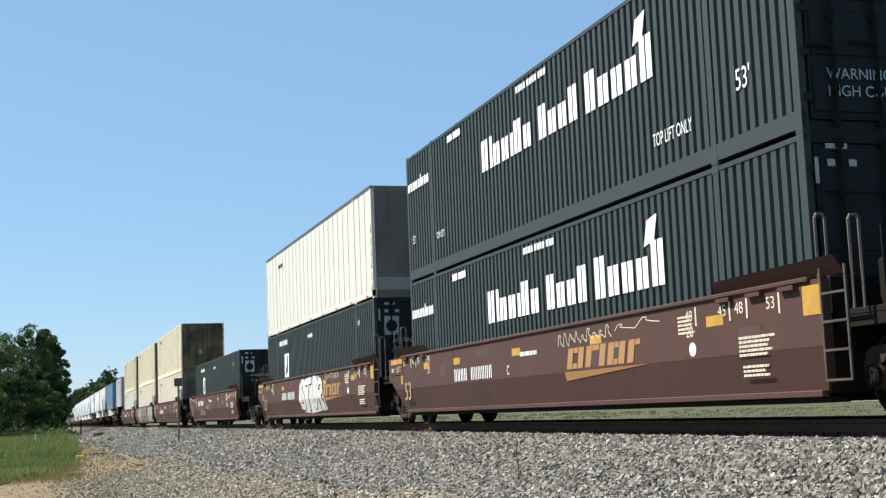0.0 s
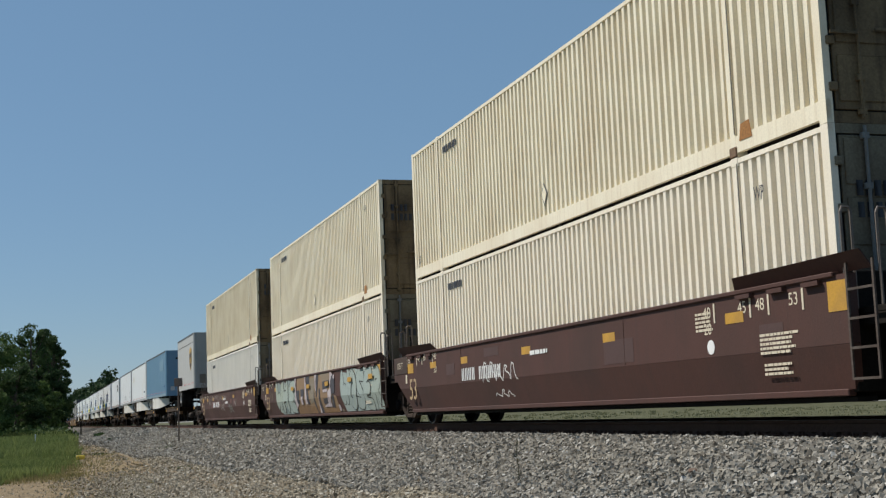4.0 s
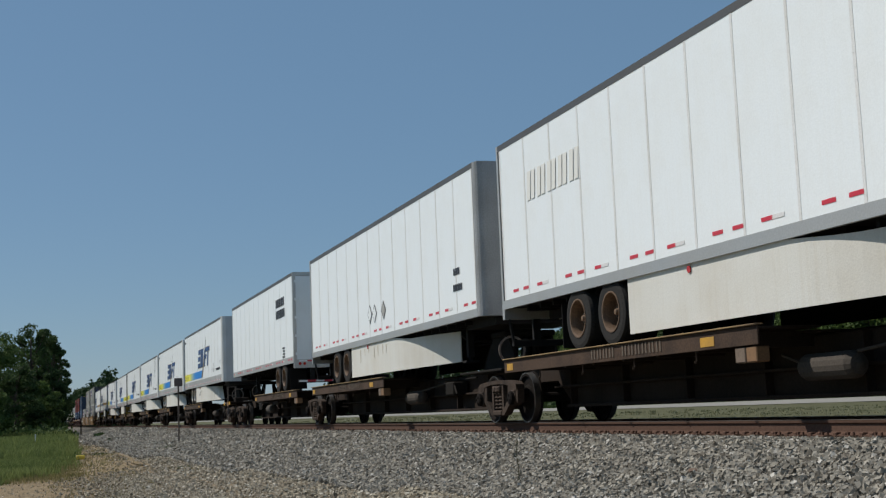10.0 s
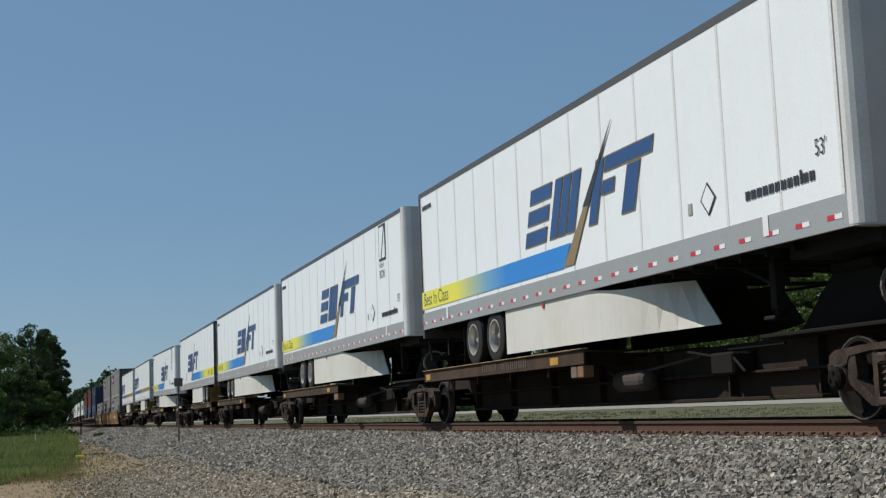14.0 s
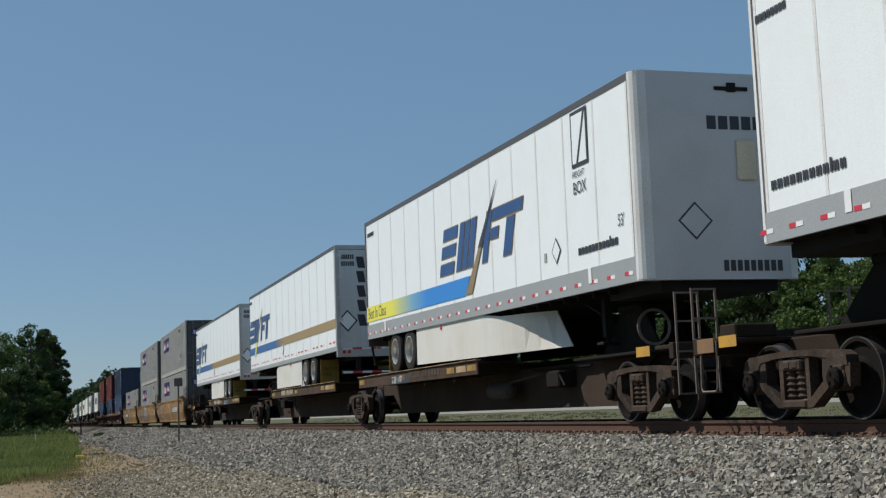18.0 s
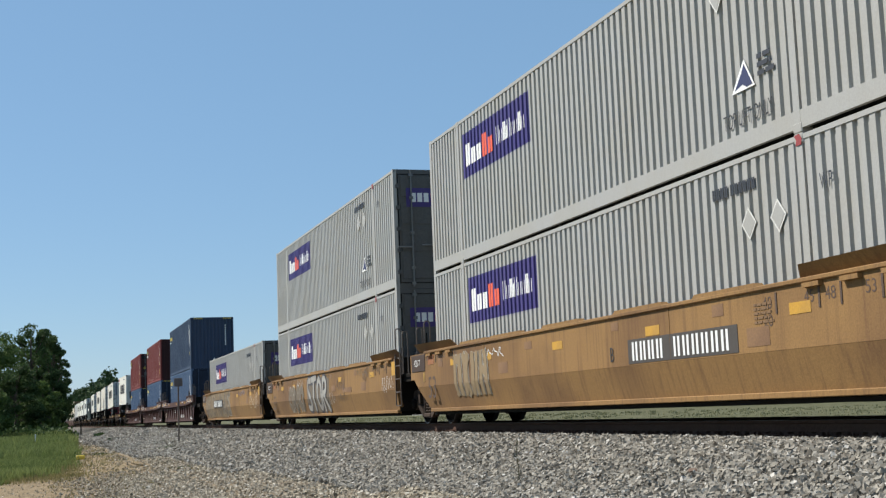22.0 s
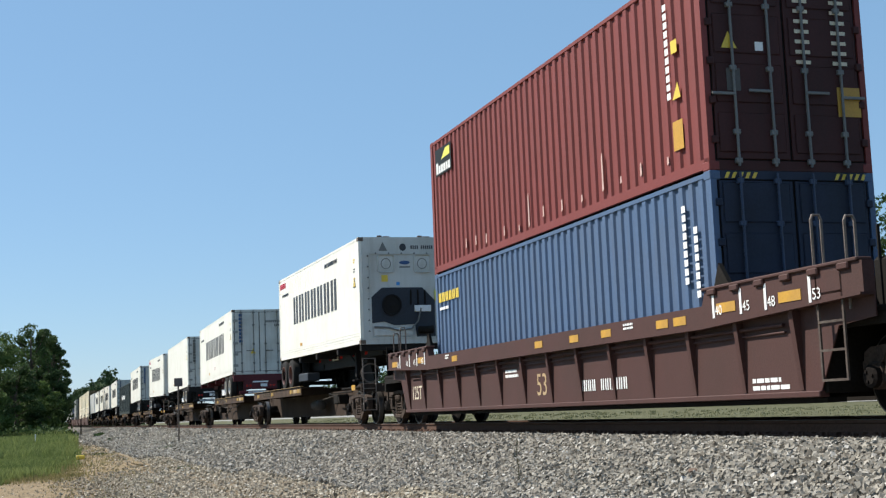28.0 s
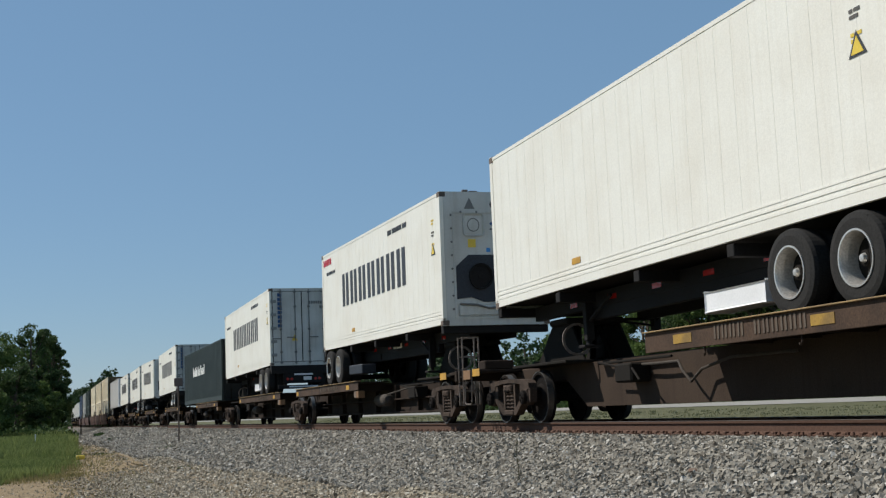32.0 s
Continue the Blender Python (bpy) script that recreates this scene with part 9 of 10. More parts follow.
def ground_z(x):
    for (x0, z0), (x1, z1) in zip(PROFILE, PROFILE[1:]):
        if x0 <= x <= x1:
            return z0 + (z1 - z0) * (x - x0) / (x1 - x0)
    return -1.5


def strip(name, x_from, x_to, material, label, category, lift=0.0, y0=-300, y1=2500, wobble=0.0, seed=3):
    """A sheet of ground along the track between two lines."""
    xs = sorted({x_from, x_to, *[x for x, z in PROFILE if x_from < x < x_to]})
    if x_to - x_from < 20:
        fine = []
        for a, b in zip(xs, xs[1:]):
            k = max(1, int((b - a) / 0.35))
            fine += [a + (b - a) * i / k for i in range(k)]
        xs = fine + [x_to]
    ys = [y0, y0 / 2, -40, -10] + [2 + 0.8 * k for k in range(60)] + [50 + 4 * k for k in range(60)] + [300, 400, 600, 1000, y1]
    bm = bmesh.new()
    rows = []
    for y in ys:
        row = []
        for i, x in enumerate(xs):
            xx = x
            if wobble and i in (0, len(xs) - 1):
                xx += wobble * noise.noise(Vector((y * 0.12, seed, i)))
            bumpy = 0.03 * noise.noise(Vector((x * 1.1, y * 0.9, seed))) if -8 < x < 7.2 or 12 < x < 40 else 0
            row.append(bm.verts.new((xx, y, ground_z(xx) + lift + bumpy)))
        rows.append(row)
    for p, q in zip(rows, rows[1:]):
        for i in range(len(xs) - 1):
            bm.faces.new((p[i], p[i + 1], q[i + 1], q[i]))
    me = bpy.data.meshes.new(name)
    bm.to_mesh(me)
    bm.free()
    me.materials.append(material)
    return tagged(new(name, me), label, category, kind="structure")


strip("ground", -900, 1500, GROUNDMIX, "rough grassy ground that reaches the horizon", "ground")
strip("ballast", 3.2, 13.2, GROUNDMIX, "grey crushed-stone ballast bed with sloping shoulder", "ballast", 0.03, -100, 900, 0.5)
strip("road", 45.0, 60.0, ROADMAT, "pale gravel road beyond the track", "road", 0.03, -200, 900)


def rail(x, name):
    prof = [(-0.076, -0.185), (-0.076, -0.172), (-0.02, -0.155), (-0.009, -0.135), (-0.009, -0.05), (-0.034, -0.036), (-0.037, -0.008), (0.037, -0.008), (0.034, -0.036), (0.009, -0.05), (0.009, -0.135), (0.02, -0.155), (0.076, -0.172), (0.076, -0.185)]
    bm = bmesh.new()
    ends = [[bm.verts.new((x + a, y, z)) for a, z in prof] for y in (-60, 900)]
    for i in range(len(prof)):
        j = (i + 1) % len(prof)
        bm.faces.new((ends[0][i], ends[0][j], ends[1][j], ends[1][i]))
    for e in ends:
        bm.faces.new(e)
    bmesh.ops.recalc_face_normals(bm, faces=bm.faces)
    me = bpy.data.meshes.new(name)
    bm.to_mesh(me)
    bm.free()
    me.materials.append(RAILSIDE)
    ob = tagged(new(name, me), "rust-brown steel running rail with a polished head", "rail", "running rails", "structure")
    def head(b):
        box(b, -0.035, 0.035, -60, 900, -0.009, 0.0, 0.003)
    part("rail_head", "rail_head", head, RAILTOP, ob, at=pose(x, 0, 0))
    return ob


rails = [rail(XC - 0.7535, "rail"), rail(XC + 0.7535, "rail")]


def tie_fill(bm):
    box(bm, -1.3, 1.3, -0.115, 0.115, -0.36, -0.185, 0.012)


def fixing_fill(bm):
    for x in (-0.7535, 0.7535):
        box(bm, x - 0.18, x + 0.18, -0.09, 0.09, -0.186, -0.172, 0.004)
        for dx in (-0.1, 0.1):
            for dy in (-0.05, 0.05):
                box(bm, x + dx - 0.012, x + dx + 0.012, dy - 0.012, dy + 0.012, -0.175, -0.138)
        for dy in (-0.16, 0.16):
            box(bm, x - 0.085, x + 0.085, dy - 0.035, dy + 0.035, -0.2, -0.14, 0.01)


track = thing("track_ties", "weathered wooden cross ties under the rails, half buried", "cross ties", kind="structure")
track.matrix_basis = pose(XC, 0, 0)
for k in range(150):
    tie = part("tie", "tie", tie_fill, TIEWOOD, track, at=pose(0, 6 + k * 0.5, 0))
    part("tie_plate", "tie_plate", fixing_fill, RAILSIDE, tie)


def rest(bm):
    for k in range(400):
        y = 81 + k * 0.5
        box(bm, -1.3, 1.3, y - 0.115, y + 0.115, -0.36, -0.185)


tagged(part("far_ties", "far_ties", rest, TIEWOOD, track), kind="stuff")


# ---- ballast stones ----
def stone_material(name, stops):
    """Crushed stone, each piece in its own shade, with grain."""
    m = bpy.data.materials.new(name)
    m.use_nodes = True
    nt, b = m.node_tree, m.node_tree.nodes["Principled BSDF"]
    L = nt.links.new
    geo = nt.nodes.new("ShaderNodeNewGeometry")
    ramp = nt.nodes.new("ShaderNodeValToRGB")
    el = ramp.color_ramp.elements
    el[0].position, el[0].color = 0.0, (*stops[0][1], 1)
    el[1].position, el[1].color = 1.0, (*stops[-1][1], 1)
    for p, c in stops[1:-1]:
        e = el.new(p)
        e.color = (*c, 1)
    L(geo.outputs["Random Per Island"], ramp.inputs["Fac"])
    co = nt.nodes.new("ShaderNodeTexCoord")
    grain = nt.nodes.new("ShaderNodeTexNoise")
    grain.inputs["Scale"].default_value, grain.inputs["Detail"].default_value = 70, 4
    L(co.outputs["Object"], grain.inputs["Vector"])
    span = nt.nodes.new("ShaderNodeMapRange")
    span.inputs["To Min"].default_value, span.inputs["To Max"].default_value = 0.7, 1.3
    L(grain.outputs["Fac"], span.inputs["Value"])
    hsv = nt.nodes.new("ShaderNodeHueSaturation")
    L(ramp.outputs["Color"], hsv.inputs["Color"])
    L(span.outputs["Result"], hsv.inputs["Value"])
    L(hsv.outputs["Color"], b.inputs["Base Color"])
    b.inputs["Roughness"].default_value = 0.95
    b.inputs["Specular IOR Level"].default_value = 0.2
    return m


STONE = stone_material("crushed_stone", [(0, (0.075, 0.066, 0.053)), (0.1, (0.135, 0.119, 0.096)), (0.35, (0.222, 0.202, 0.168)), (0.55, (0.238, 0.222, 0.192)), (0.75, (0.292, 0.264, 0.216)), (0.92, (0.325, 0.303, 0.26)), (1, (0.50, 0.475, 0.43))])
DUSTYSTONE = stone_material("dusty_crushed_stone", [(0, (0.10, 0.082, 0.056)), (0.2, (0.24, 0.20, 0.145)), (0.55, (0.335, 0.29, 0.215)), (0.9, (0.40, 0.355, 0.28)), (1, (0.58, 0.53, 0.45))])


def from_arrays(name, verts, faces, material):
    me = bpy.data.meshes.new(name)
    nf, k = faces.shape
    me.vertices.add(len(verts))
    me.vertices.foreach_set("co", verts.astype(np.float32).ravel())
    me.loops.add(nf * k)
    me.loops.foreach_set("vertex_index", faces.astype(np.int32).ravel())
    me.polygons.add(nf)
    me.polygons.foreach_set("loop_start", np.arange(0, nf * k, k, dtype=np.int32))
    me.polygons.foreach_set("loop_total", np.full(nf, k, dtype=np.int32))
    me.polygons.foreach_set("use_smooth", np.zeros(nf, dtype=bool))
    me.update(calc_edges=True)
    me.materials.append(material)
    return new(name, me)


def turns(rng, n):
    """Random rotations, n of them."""
    q = rng.normal(size=(n, 4))
    q /= np.linalg.norm(q, axis=1)[:, None]
    w, x, y, z = q.T
    return np.stack([np.stack([1 - 2 * (y * y + z * z), 2 * (x * y - z * w), 2 * (x * z + y * w)], 1),
                     np.stack([2 * (x * y + z * w), 1 - 2 * (x * x + z * z), 2 * (y * z - x * w)], 1),
                     np.stack([2 * (x * z - y * w), 2 * (y * z + x * w), 1 - 2 * (x * x + y * y)], 1)], 1)


_gx = np.array([p[0] for p in PROFILE])
_gz = np.array([p[1] for p in PROFILE])


def stones(name, zones, seed, label, material):
    rng = np.random.default_rng(seed)
    cube = np.array([(a, b, c) for a in (-1, 1) for b in (-1, 1) for c in (-1, 1)], float)
    quads = np.array([(0, 1, 3, 2), (4, 6, 7, 5), (0, 4, 5, 1), (2, 3, 7, 6), (0, 2, 6, 4), (1, 5, 7, 3)])
    vs, fs, base = [], [], 0
    for x0, x1, y0, y1, density, size in zones:
        n = int((x1 - x0) * (y1 - y0) * density)
        x, y = rng.uniform(x0, x1, n), rng.uniform(y0, y1, n)
        bank = rng.uniform(0.0, 1.0, n) < np.clip((x + rng.normal(0, 0.45, n) - np.interp(y, (20, 26, 30, 43, 69, 120), (0.2, 0.6, 1.0, 2.2, 3.0, 3.3))) / 2.0, 0.14, 1.0)
        x, y, n = x[bank], y[bank], int(bank.sum())
        z = np.interp(x, _gx, _gz) + (0.03 if x1 > 4.6 else 0.012) + size * rng.uniform(-0.25, 0.5, n)
        dims = size * rng.uniform(0.62, 1.2, (n, 3)) * rng.uniform(0.65, 1.35, (n, 1))
        v = cube[None] * dims[:, None, :] * 0.5 * rng.uniform(0.52, 1.12, (n, 8, 3))
        v = np.einsum("nij,nkj->nki", turns(rng, n), v)
        v += np.stack([x, y, z], 1)[:, None, :]
        vs.append(v.reshape(-1, 3))
        fs.append((quads[None] + (base + 8 * np.arange(n))[:, None, None]).reshape(-1, 4))
        base += 8 * n
    return tagged(from_arrays(name, np.concatenate(vs), np.concatenate(fs), material), label, "gravel", kind="stuff")


stones("ballast_stones", [(5.0, 8.0, 8.0, 18, 950, 0.050), (4.6, 8.0, 18, 30, 680, 0.054), (4.2, 8.0, 30, 48, 330, 0.07), (3.4, 8.0, 48, 85, 200, 0.082), (2.9, 8.0, 85, 170, 42, 0.13), (8.9, 10.2, 9, 45, 90, 0.07)], 4, "loose grey crushed ballast stones", STONE)
stones("scattered_stones", [(4.0, 5.0, 12, 18, 800, 0.05), (3.4, 4.6, 18, 30, 300, 0.048), (2.7, 3.4, 18, 32, 170, 0.04), (2.0, 2.7, 20, 40, 45, 0.036), (1.2, 2.0, 24, 45, 40, 0.035), (3.2, 4.2, 30, 48, 190, 0.052), (2.5, 3.2, 30, 60, 60, 0.045), (1.4, 2.5, 35, 70, 30, 0.045), (2.2, 3.4, 60, 110, 30, 0.08), (0.2, 1.2, 26, 50, 40, 0.032), (-2.0, 0.3, 28, 37, 60, 0.03), (0.3, 2.4, 24, 40, 260, 0.032), (0.8, 3.2, 22, 36, 260, 0.045)], 14, "dusty grey stones strewn over bare earth", DUSTYSTONE)

# ---- plants ----
def foliage(name, dark, light, trans=0.25):
    m = bpy.data.materials.new(name)
    m.use_nodes = True
    nt, b = m.node_tree, m.node_tree.nodes["Principled BSDF"]
    geo = nt.nodes.new("ShaderNodeNewGeometry")
    ramp = nt.nodes.new("ShaderNodeValToRGB")
    ramp.color_ramp.elements[0].color = (*dark, 1)
    ramp.color_ramp.elements[1].color = (*light, 1)
    co = nt.nodes.new("ShaderNodeTexCoord")
    no = nt.nodes.new("ShaderNodeTexNoise")
    no.inputs["Scale"].default_value = 0.55
    nt.links.new(co.outputs["Object"], no.inputs["Vector"])
    mx = nt.nodes.new("ShaderNodeMath")
    mx.operation = "ADD"
    sc = nt.nodes.new("ShaderNodeMath")
    sc.operation = "MULTIPLY_ADD"
    sc.inputs[1].default_value, sc.inputs[2].default_value = 0.5, 0.0
    nt.links.new(geo.outputs["Random Per Island"], sc.inputs[0])
    s2 = nt.nodes.new("ShaderNodeMath")
    s2.operation = "MULTIPLY_ADD"
    s2.inputs[1].default_value, s2.inputs[2].default_value = 1.4, -0.45
    nt.links.new(no.outputs["Fac"], s2.inputs[0])
    nt.links.new(sc.outputs["Value"], mx.inputs[0])
    nt.links.new(s2.outputs["Value"], mx.inputs[1])
    nt.links.new(mx.outputs["Value"], ramp.inputs["Fac"])
    nt.links.new(ramp.outputs["Color"], b.inputs["Base Color"])
    b.inputs["Roughness"].default_value = 0.7
    b.inputs["Specular IOR Level"].default_value = 0.2
    tr = nt.nodes.new("ShaderNodeBsdfTranslucent")
    nt.links.new(ramp.outputs["Color"], tr.inputs["Color"])
    mix = nt.nodes.new("ShaderNodeMixShader")
    mix.inputs["Fac"].default_value = trans
    nt.links.new(b.outputs["BSDF"], mix.inputs[1])
    nt.links.new(tr.outputs["BSDF"], mix.inputs[2])
    nt.links.new(mix.outputs["Shader"], nt.nodes["Material Output"].inputs["Surface"])
    return m


LEAF = foliage("broad_leaves", (0.036, 0.066, 0.02), (0.13, 0.19, 0.052), 0.3)
LEAFDARK = foliage("shady_leaves", (0.024, 0.046, 0.017), (0.078, 0.125, 0.04), 0.3)
LEAFFAR = foliage("far_leaves", (0.022, 0.044, 0.02), (0.06, 0.10, 0.035), 0.15)
BLADE = foliage("tall_grass_blades", (0.085, 0.125, 0.036), (0.25, 0.285, 0.10), 0.35)
VERGE = foliage("verge_grass_blades", (0.125, 0.135, 0.07), (0.18, 0.18, 0.10), 0.45)
DRYBLADE = foliage("dry_grass_blades", (0.16, 0.14, 0.06), (0.30, 0.26, 0.12), 0.3)
BARK = paint("grey_brown_bark", (0.09, 0.07, 0.05), 0.95, vary=0.3, grain=25, bump=0.3)


def crown_mesh(key, seed, height, radius, leaves, leaf, clumps=38, lift=0.28, material=None):
    """Leaf sprays in many clumps on a rough shell, with gaps; origin at the tree's foot."""
    rng = np.random.default_rng(seed)
    u = rng.normal(size=(clumps, 3))
    u /= np.linalg.norm(u, axis=1)[:, None]
    r = rng.uniform(0.45, 1.0, clumps) ** 0.6
    mid = height * (1 + lift) / 2
    half = height * (1 - lift) / 2
    squeeze = 1 - 0.35 * np.clip(u[:, 2], 0, 1)
    c = np.stack([u[:, 0] * radius * r * squeeze, u[:, 1] * radius * r * squeeze, mid + u[:, 2] * half * r], 1)
    size = rng.uniform(0.13, 0.30, clumps) * radius
    which = rng.integers(0, clumps, leaves)
    d = rng.normal(size=(leaves, 3))
    d /= np.linalg.norm(d, axis=1)[:, None]
    d[:, 2] *= 0.75
    p = c[which] + d * size[which][:, None] * rng.uniform(0.55, 1.08, (leaves, 1))
    quad = np.array([(-0.5, 0, 0), (0, -0.32, 0.06), (0.55, 0, 0), (0, 0.32, 0.06)])
    v = np.einsum("nij,kj->nki", turns(rng, leaves), quad) * (leaf * rng.uniform(0.6, 1.3, (leaves, 1, 1)))
    v += p[:, None, :]
    f = (np.arange(4)[None] + 4 * np.arange(leaves)[:, None])
    ob = from_arrays(key, v.reshape(-1, 3), f, material)
    me = ob.data
    bpy.data.objects.remove(ob)
    return me, c


def tree(x, y, height, radius, seed, leaves=3200, leaf=0.42, material=None, label="broad-leaved tree in full summer leaf", group="trees", lift=0.25):
    t = thing("tree", label, "tree", group)
    t.matrix_basis = pose(x, y, ground_z(x) - 0.05)
    me, c = crown_mesh(f"crown_{seed}", seed, height, radius, leaves, leaf, 64, lift, material or LEAF)
    crown = new("crown", me)
    crown.parent = t
    rng = random.Random(seed)
    def trunk(bm):
        p = Vector((0, 0, -0.2))
        r = height * 0.022
        for k in range(5):
            q = Vector((rng.uniform(-0.2, 0.2), rng.uniform(-0.2, 0.2), height * 0.16 * (k + 1)))
            rod(bm, p, q, r, 8, r * 0.8)
            p, r = q, r * 0.8
        for k in range(0, 26):
            e = Vector(c[k])
            st = Vector((0, 0, min(e.z * 0.7, height * 0.62)))
            rod(bm, st, e, height * 0.006, 5, height * 0.002)
    part("trunk", f"trunk_{seed}", trunk, BARK, t)
    return t


# the line of trees beyond the road
rng = random.Random(12)
line = [(165, 11.5), (158, 12.8), (151, 14.0), (144, 15.2), (138, 15.4), (131, 17.0), (125, 20.5), (119, 20.5), (113, 19.0), (107, 16.5), (101, 14.5), (95, 12.5), (89.5, 21.5), (81, 16.5), (74, 15.0), (66, 14.5), (57, 14.0), (47, 13.0), (36, 14.0), (24, 12.0)]
for k, (y, hgt) in enumerate(line):
    tree(69 + rng.uniform(-1.5, 3.5), y + rng.uniform(-1, 1), hgt * rng.uniform(0.95, 1.05), 3.0 + hgt * 0.15, 100 + k, 13000, 0.40, LEAF if k % 3 else LEAFDARK, "tall broad-leaved tree beyond the gravel road", "trees beyond the road", 0.12)
for k in range(16):
    tree(80 + rng.uniform(-3, 6), 30 + k * 9 + rng.uniform(-2, 2), rng.uniform(8, 11), 5.2, 140 + k, 3500, 0.6, LEAFDARK, "leafy tree in the second row beyond the road", "trees beyond the road", 0.05)
for k in range(13):
    tree(71 + rng.uniform(-3, 5), 172 + k * 12, rng.uniform(9, 12), 5.5, 160 + k, 1500, 0.75, LEAFFAR, "far broad-leaved tree along the road", "trees beyond the road", 0.08)
# the wood to the left of the track
for k, (x, y, hgt, rad) in enumerate(((1.1, 176, 15.2, 2.5), (-1.0, 172, 15.6, 3.4), (-4.9, 166, 13.4, 4.2), (-8.5, 172, 13.6, 4.6), (0.4, 196, 13.2, 3.4), (-3.6, 188, 14.6, 4.2), (1.5, 168, 8.6, 2.2), (-2.5, 150, 8.6, 3.2), (0.3, 156, 6.6, 2.6), (1.9, 200, 11.0, 2.6), (-6.5, 147, 9.8, 4.0), (1.2, 228, 14.5, 3.6), (-12, 165, 13, 5), (-15, 150, 12, 5), (-5.5, 136, 6.0, 3.0), (2.6, 215, 9.0, 2.6), (2.0, 184, 14.6, 2.1), (0.6, 180, 15.4, 2.4))):
    tree(x, y, hgt, rad, 200 + k, 11000, 0.27, LEAF if k % 3 == 2 else LEAFDARK, "dense broad-leaved tree beside the track", "trees beside the track", 0.02)
# low growth at the foot of the trees
def undergrowth(name, x0, x1, y0, y1, n, high, leaf, seed, material, label):
    rng = np.random.default_rng(seed)
    m = n // 60
    c = np.stack([rng.uniform(x0, x1, m), rng.uniform(y0, y1, m), np.zeros(m)], 1)
    size = rng.uniform(0.5, 1.0, m) * high
    i = rng.integers(0, m, n)
    d = rng.normal(size=(n, 3))
    d /= np.linalg.norm(d, axis=1)[:, None]
    p = c[i] + d * size[i][:, None] * rng.uniform(0.5, 1.0, (n, 1)) * np.array([1.3, 1.3, 1.0])
    p[:, 2] = np.abs(p[:, 2]) + np.interp(p[:, 0], _gx, _gz)
    quad = np.array([(-0.5, 0, 0), (0, -0.32, 0.06), (0.55, 0, 0), (0, 0.32, 0.06)])
    v = np.einsum("nij,kj->nki", turns(rng, n), quad) * (leaf * rng.uniform(0.6, 1.3, (n, 1, 1))) + p[:, None, :]
    return tagged(from_arrays(name, v.reshape(-1, 3), np.arange(4)[None] + 4 * np.arange(n)[:, None], material), label, "bushes", kind="stuff")


undergrowth("roadside_undergrowth", 64, 72, 10, 190, 42000, 2.6, 0.55, 51, LEAFDARK, "dense green undergrowth at the foot of the trees")
undergrowth("far_roadside_undergrowth", 64, 76, 190, 420, 16000, 3.6, 0.9, 52, LEAFFAR, "far undergrowth along the road")
undergrowth("trackside_undergrowth", -12, 2.4, 138, 180, 16000, 1.8, 0.4, 53, LEAFDARK, "dark undergrowth beneath the trees beside the track")
undergrowth("far_wood_undergrowth", 20, 30, 440, 980, 12000, 7.0, 1.3, 54, LEAFFAR, "dark low growth of the far wood")
# the far wood behind the train
for k in range(26):
    y = 440 + k * 21
    tree(min(20.5 + rng.uniform(0, 7), y * 0.05), y, 12.5 + y * 0.0115 + rng.uniform(-1.2, 1.2), 7.0, 300 + k, 1500, 1.2, LEAFFAR, "far tree of the wood behind the track", "trees of the far wood", 0.02)
for k in range(14):
    y = 300 + k * 30
    tree(-4 - rng.uniform(0, 14), y, 13 + rng.uniform(-1, 2), 6.0, 340 + k, 700, 1.3, LEAFFAR, "far tree of the wood beside the track", "trees of the far wood", 0.02)


def grass(name, zones, seed, material, label, bounded=False):
    """Tapered blades in tufts over stretches of ground."""
    rng = np.random.default_rng(seed)
    vs, fs, base = [], [], 0
    for x0, x1, y0, y1, n, h, wide in zones:
        tx, ty = rng.uniform(x0, x1, n // 7 + 1), rng.uniform(y0, y1, n // 7 + 1)
        i = rng.integers(0, len(tx), n)
        x = tx[i] + rng.normal(0, 0.12, n)
        y = ty[i] + rng.normal(0, 0.12, n)
        if bounded:
            keep = x < np.interp(y, (34, 36.4, 38, 41.3, 47, 58, 97, 170), (-2.6, -0.9, -0.45, 0.2, 0.7, 1.3, 2.3, 2.9)) + rng.normal(0, 0.2, n) + 0.45 * np.sin(y * 1.3) * np.sin(y * 0.37)
            x, y, n = x[keep], y[keep], int(keep.sum())
        z = np.interp(x, _gx, _gz) - 0.02
        a = rng.uniform(0, 2 * np.pi, n)
        hh = h * rng.uniform(0.45, 1.2, n)
        lean = hh * rng.uniform(0.05, 0.5, n)
        b = rng.uniform(0, 2 * np.pi, n)
        dx, dy = np.cos(a) * wide / 2, np.sin(a) * wide / 2
        lx, ly = np.cos(b) * lean, np.sin(b) * lean
        v = np.stack([np.stack([x - dx, y - dy, z], 1), np.stack([x + dx, y + dy, z], 1), np.stack([x + dx * 0.6 + lx * 0.4, y + dy * 0.6 + ly * 0.4, z + hh * 0.65], 1), np.stack([x + lx, y + ly, z + hh], 1)], 1)
        vs.append(v.reshape(-1, 3))
        fs.append(np.arange(4)[None] + base + 4 * np.arange(n)[:, None])
        base += 4 * n
    return tagged(from_arrays(name, np.concatenate(vs), np.concatenate(fs), material), label, "grass", kind="stuff")


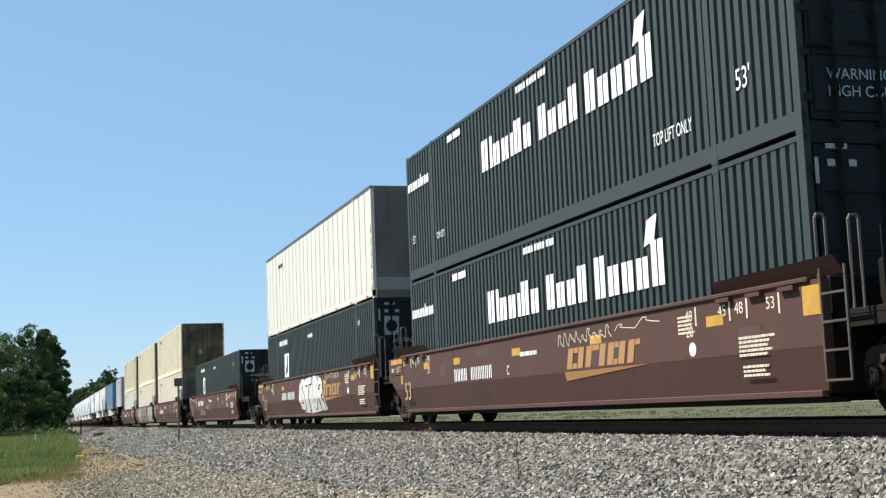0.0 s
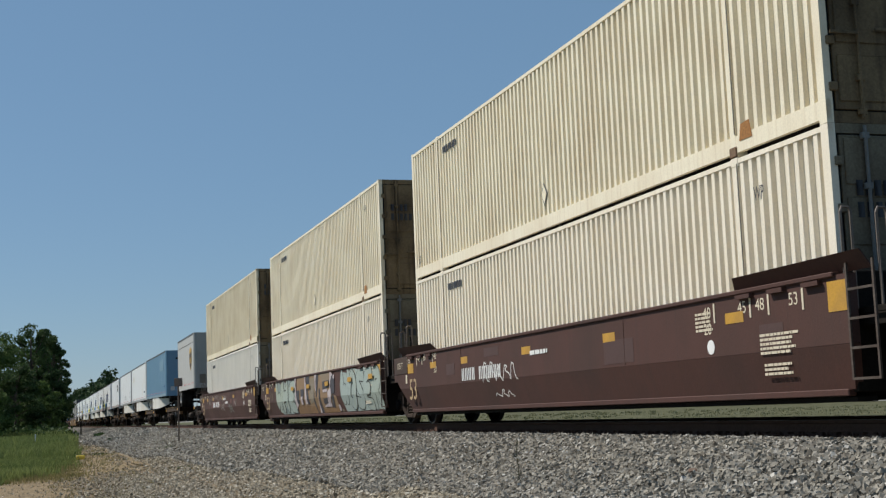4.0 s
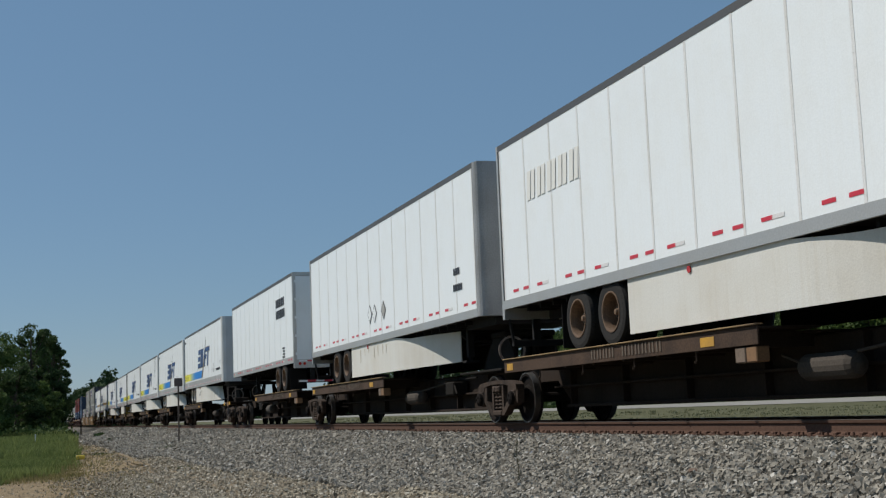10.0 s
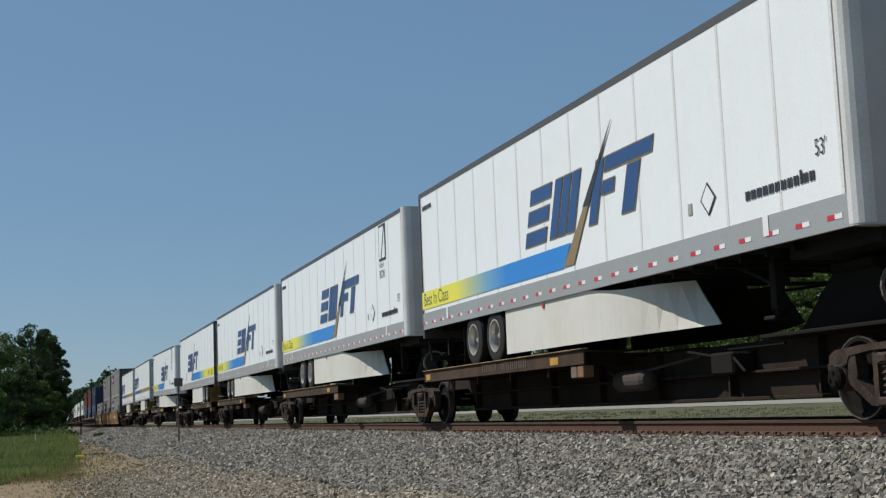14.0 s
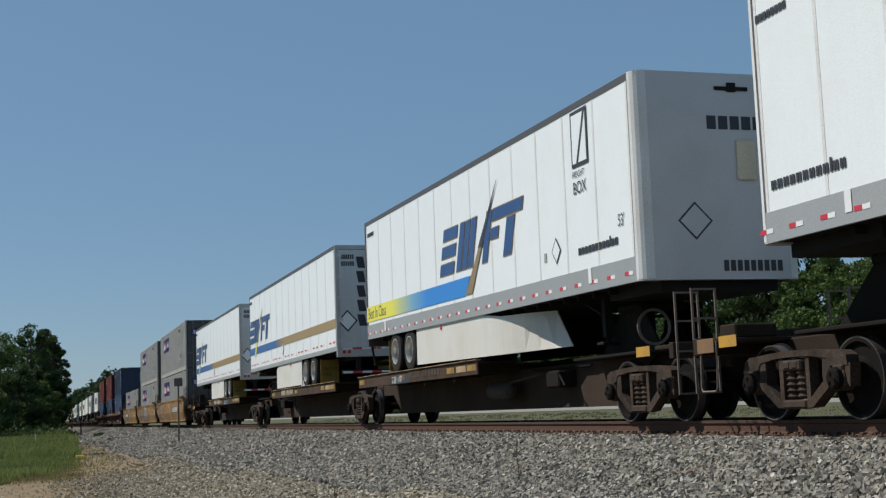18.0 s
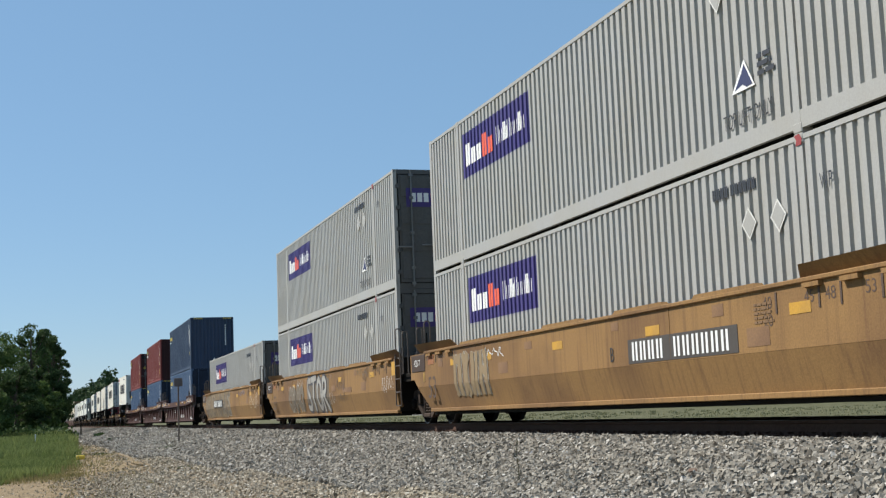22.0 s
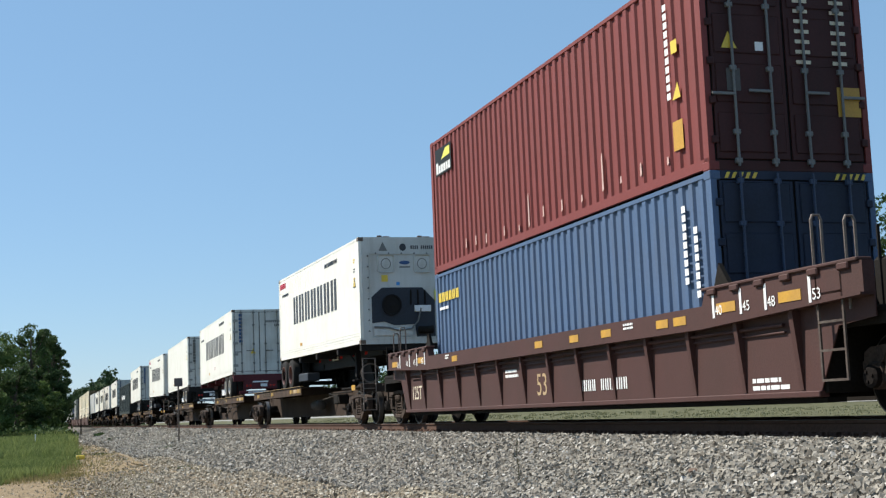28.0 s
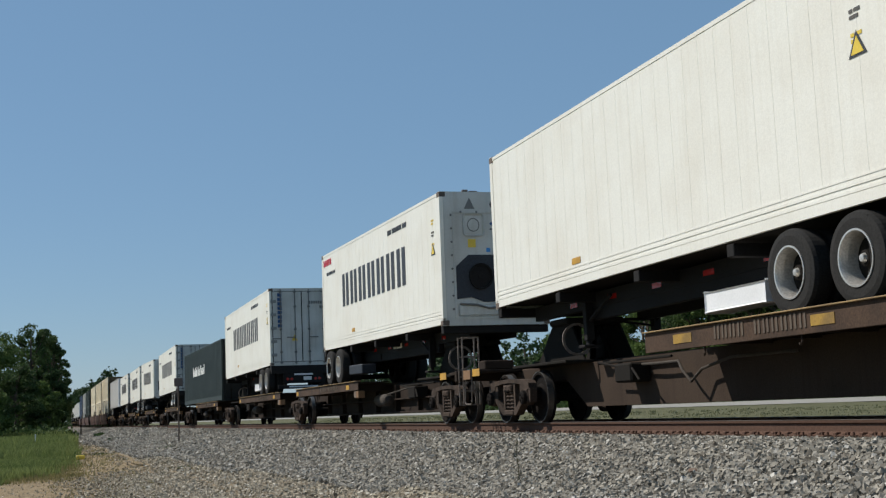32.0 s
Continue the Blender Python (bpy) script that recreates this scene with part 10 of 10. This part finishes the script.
grass("tall_grass", [(-2.2, 1.4, 34, 55, 36000, 0.32, 0.015), (-3.0, 1.9, 55, 85, 22000, 0.5, 0.022), (-4.5, 2.6, 85, 135, 17000, 0.7, 0.04), (-6, 2.9, 135, 170, 8000, 1.0, 0.08)], 6, BLADE, "rough green grass and weeds beside the dirt", True)
grass("weed_tufts", [(4.9, 5.3, 118, 124, 700, 0.35, 0.05), (4.6, 4.8, 92, 95, 250, 0.2, 0.04), (4.8, 5.1, 53, 55, 300, 0.16, 0.02), (0.85, 1.1, 40, 40.6, 220, 0.08, 0.015), (1.0, 1.2, 44.3, 44.8, 120, 0.05, 0.015), (2.4, 2.9, 61, 63, 260, 0.12, 0.02), (2.8, 3.2, 50.5, 51, 120, 0.06, 0.015), (5.4, 5.8, 62, 63, 260, 0.14, 0.02), (3.6, 3.9, 36, 36.5, 120, 0.1, 0.012), (-0.2, 0.25, 38.6, 39, 220, 0.05, 0.02)], 16, LEAFDARK, "low dark weeds scattered over earth and gravel")
grass("dry_grass", [(0.2, 2.6, 24, 60, 2600, 0.1, 0.012), (2.2, 4.2, 30, 100, 900, 0.12, 0.015), (-1.5, 0.8, 36, 41, 1500, 0.16, 0.012), (-1.5, 1.3, 38, 60, 4000, 0.2, 0.015), (0.6, 3.0, 45, 110, 2000, 0.16, 0.02)], 7, DRYBLADE, "sparse dry grass on the bare earth")
grass("verge_grass", [(14, 37, 12, 60, 14000, 0.09, 0.05), (14, 37, 60, 160, 10000, 0.13, 0.1), (13.2, 17, 25, 160, 3000, 0.2, 0.06)], 8, VERGE, "rough green verge between track and road")

# ---- small things by the track ----
def post_sign():
    s = thing("track_sign", "dark steel post with a small square sign plate", "sign")
    s.matrix_basis = pose(5.78, 57.6, ground_z(5.78) - 0.05)
    part("post", "sign_post", lambda bm: box(bm, -0.033, 0.033, -0.033, 0.033, 0, 2.75, 0.006), paint("weathered_post", (0.11, 0.085, 0.07), 0.8, vary=0.2), s)
    part("sign_plate", "sign_plate", lambda bm: box(bm, -0.18, 0.18, -0.07, -0.045, 2.5, 2.86, 0.01), paint("sign_back", (0.10, 0.085, 0.085), 0.6, vary=0.15), s)
    return s


post_sign()
stake = thing("marker_stake", "thin pale stake standing in the grass", "stake")
stake.matrix_basis = pose(-0.25, 92, ground_z(-0.25))
part("stick", "stake", lambda bm: box(bm, -0.04, 0.04, -0.04, 0.04, -0.1, 1.0, 0.008), WHITETAPE, stake)
far_post = thing("marker_post", "thin dark post beside the far track", "post")
far_post.matrix_basis = pose(4.4, 150, ground_z(4.4))
part("stick", "farpost", lambda bm: box(bm, -0.06, 0.06, -0.06, 0.06, -0.1, 1.9, 0.01), DARKSTEEL, far_post)
flag = thing("marker_flag", "small yellow marker flag on the ground", "marker")
flag.matrix_basis = pose(1.62, 56.0, ground_z(1.62))
part("flag", "flag", lambda bm: box(bm, -0.17, 0.17, -0.05, 0.05, 0.04, 0.22, 0.03), SEACOYELLOW, flag)
part("wire", "flagwire", lambda bm: rod(bm, (-0.16, 0, 0), (-0.16, 0, 0.25), 0.006, 6), GALV, flag)
weed = thing("weed_stalk", "thin dry weed stalk growing in the ballast", "weed")
weed.matrix_basis = pose(5.75, 15.5, ground_z(5.75))
def stalk(bm):
    p = [Vector((0, 0, -0.02)), Vector((0.01, 0.01, 0.2)), Vector((-0.01, 0.02, 0.4)), Vector((0.02, 0.02, 0.55))]
    for a, b in zip(p, p[1:]):
        rod(bm, a, b, 0.006, 6)
    for k in range(8):
        q = Vector((0, 0.01, 0.1 + k * 0.055))
        rod(bm, q, q + Vector((0.05 * math.cos(k * 2.4), 0.05 * math.sin(k * 2.4), 0.05)), 0.004, 5)
part("stem", "stalk", stalk, paint("dry_stalk", (0.09, 0.085, 0.05), 0.9, vary=0.2), weed)


def rock(name, x, y, size, material, label, seed):
    t = thing(name, label, "rock")
    t.matrix_basis = pose(x, y, ground_z(x) + 0.03)
    def fill(bm):
        bmesh.ops.create_icosphere(bm, subdivisions=2, radius=size)
        r = random.Random(seed)
        for v in bm.verts:
            v.co *= r.uniform(0.8, 1.15)
            v.co.z *= 0.7
    part("stone", f"rock_{seed}", fill, material, t)


rock("brown_rock", 6.45, 12.2, 0.075, paint("brown_stone", (0.13, 0.085, 0.06), 0.9, vary=0.2), "reddish-brown stone among the grey ballast", 1)
rock("blue_litter", 6.75, 17.6, 0.05, paint("blue_litter", (0.16, 0.22, 0.42), 0.6), "scrap of faded blue litter on the ballast", 2)
rock("brown_rock", 6.9, 14.6, 0.06, paint("brown_stone", (0.13, 0.085, 0.06), 0.9, vary=0.2), "reddish-brown stone among the grey ballast", 3)


# ---- how the train rolls ----
STEPS = [0, 2, 4, 6, 8, 10, 12, 14, 16, 18, 20, 22, 24, 26, 28, 30, 32]


def motions():
    for ob, s, z, turn, tilt in MOVING:
        walk(ob, [(t, pose(XC, s - gone(t), z, tilt, 0, turn)) for t in STEPS])
    # each wheelset turns while it passes the camera; before and after it is too far off to be seen turning
    for w in WHEELS:
        home = w.matrix_basis.translation.copy()
        root = w.parent.parent
        s = next(m[1] for m in MOVING if m[0] is root) + w.parent.matrix_basis.translation.y + home.y
        inside = [k for k in range(961) if -6 < s - gone(k / 30) < 42]
        rows = [(0, Matrix.Translation(home))]
        for k in inside:
            if k:
                rows.append((k / 30, Matrix.Translation(home) @ Matrix.Rotation((gone(k / 30) - gone(inside[0] / 30)) / 0.457, 4, "X")))
        last = rows[-1][1]
        if rows[-1][0] < 32:
            rows.append((32, last))
        walk(w, rows)


motions()
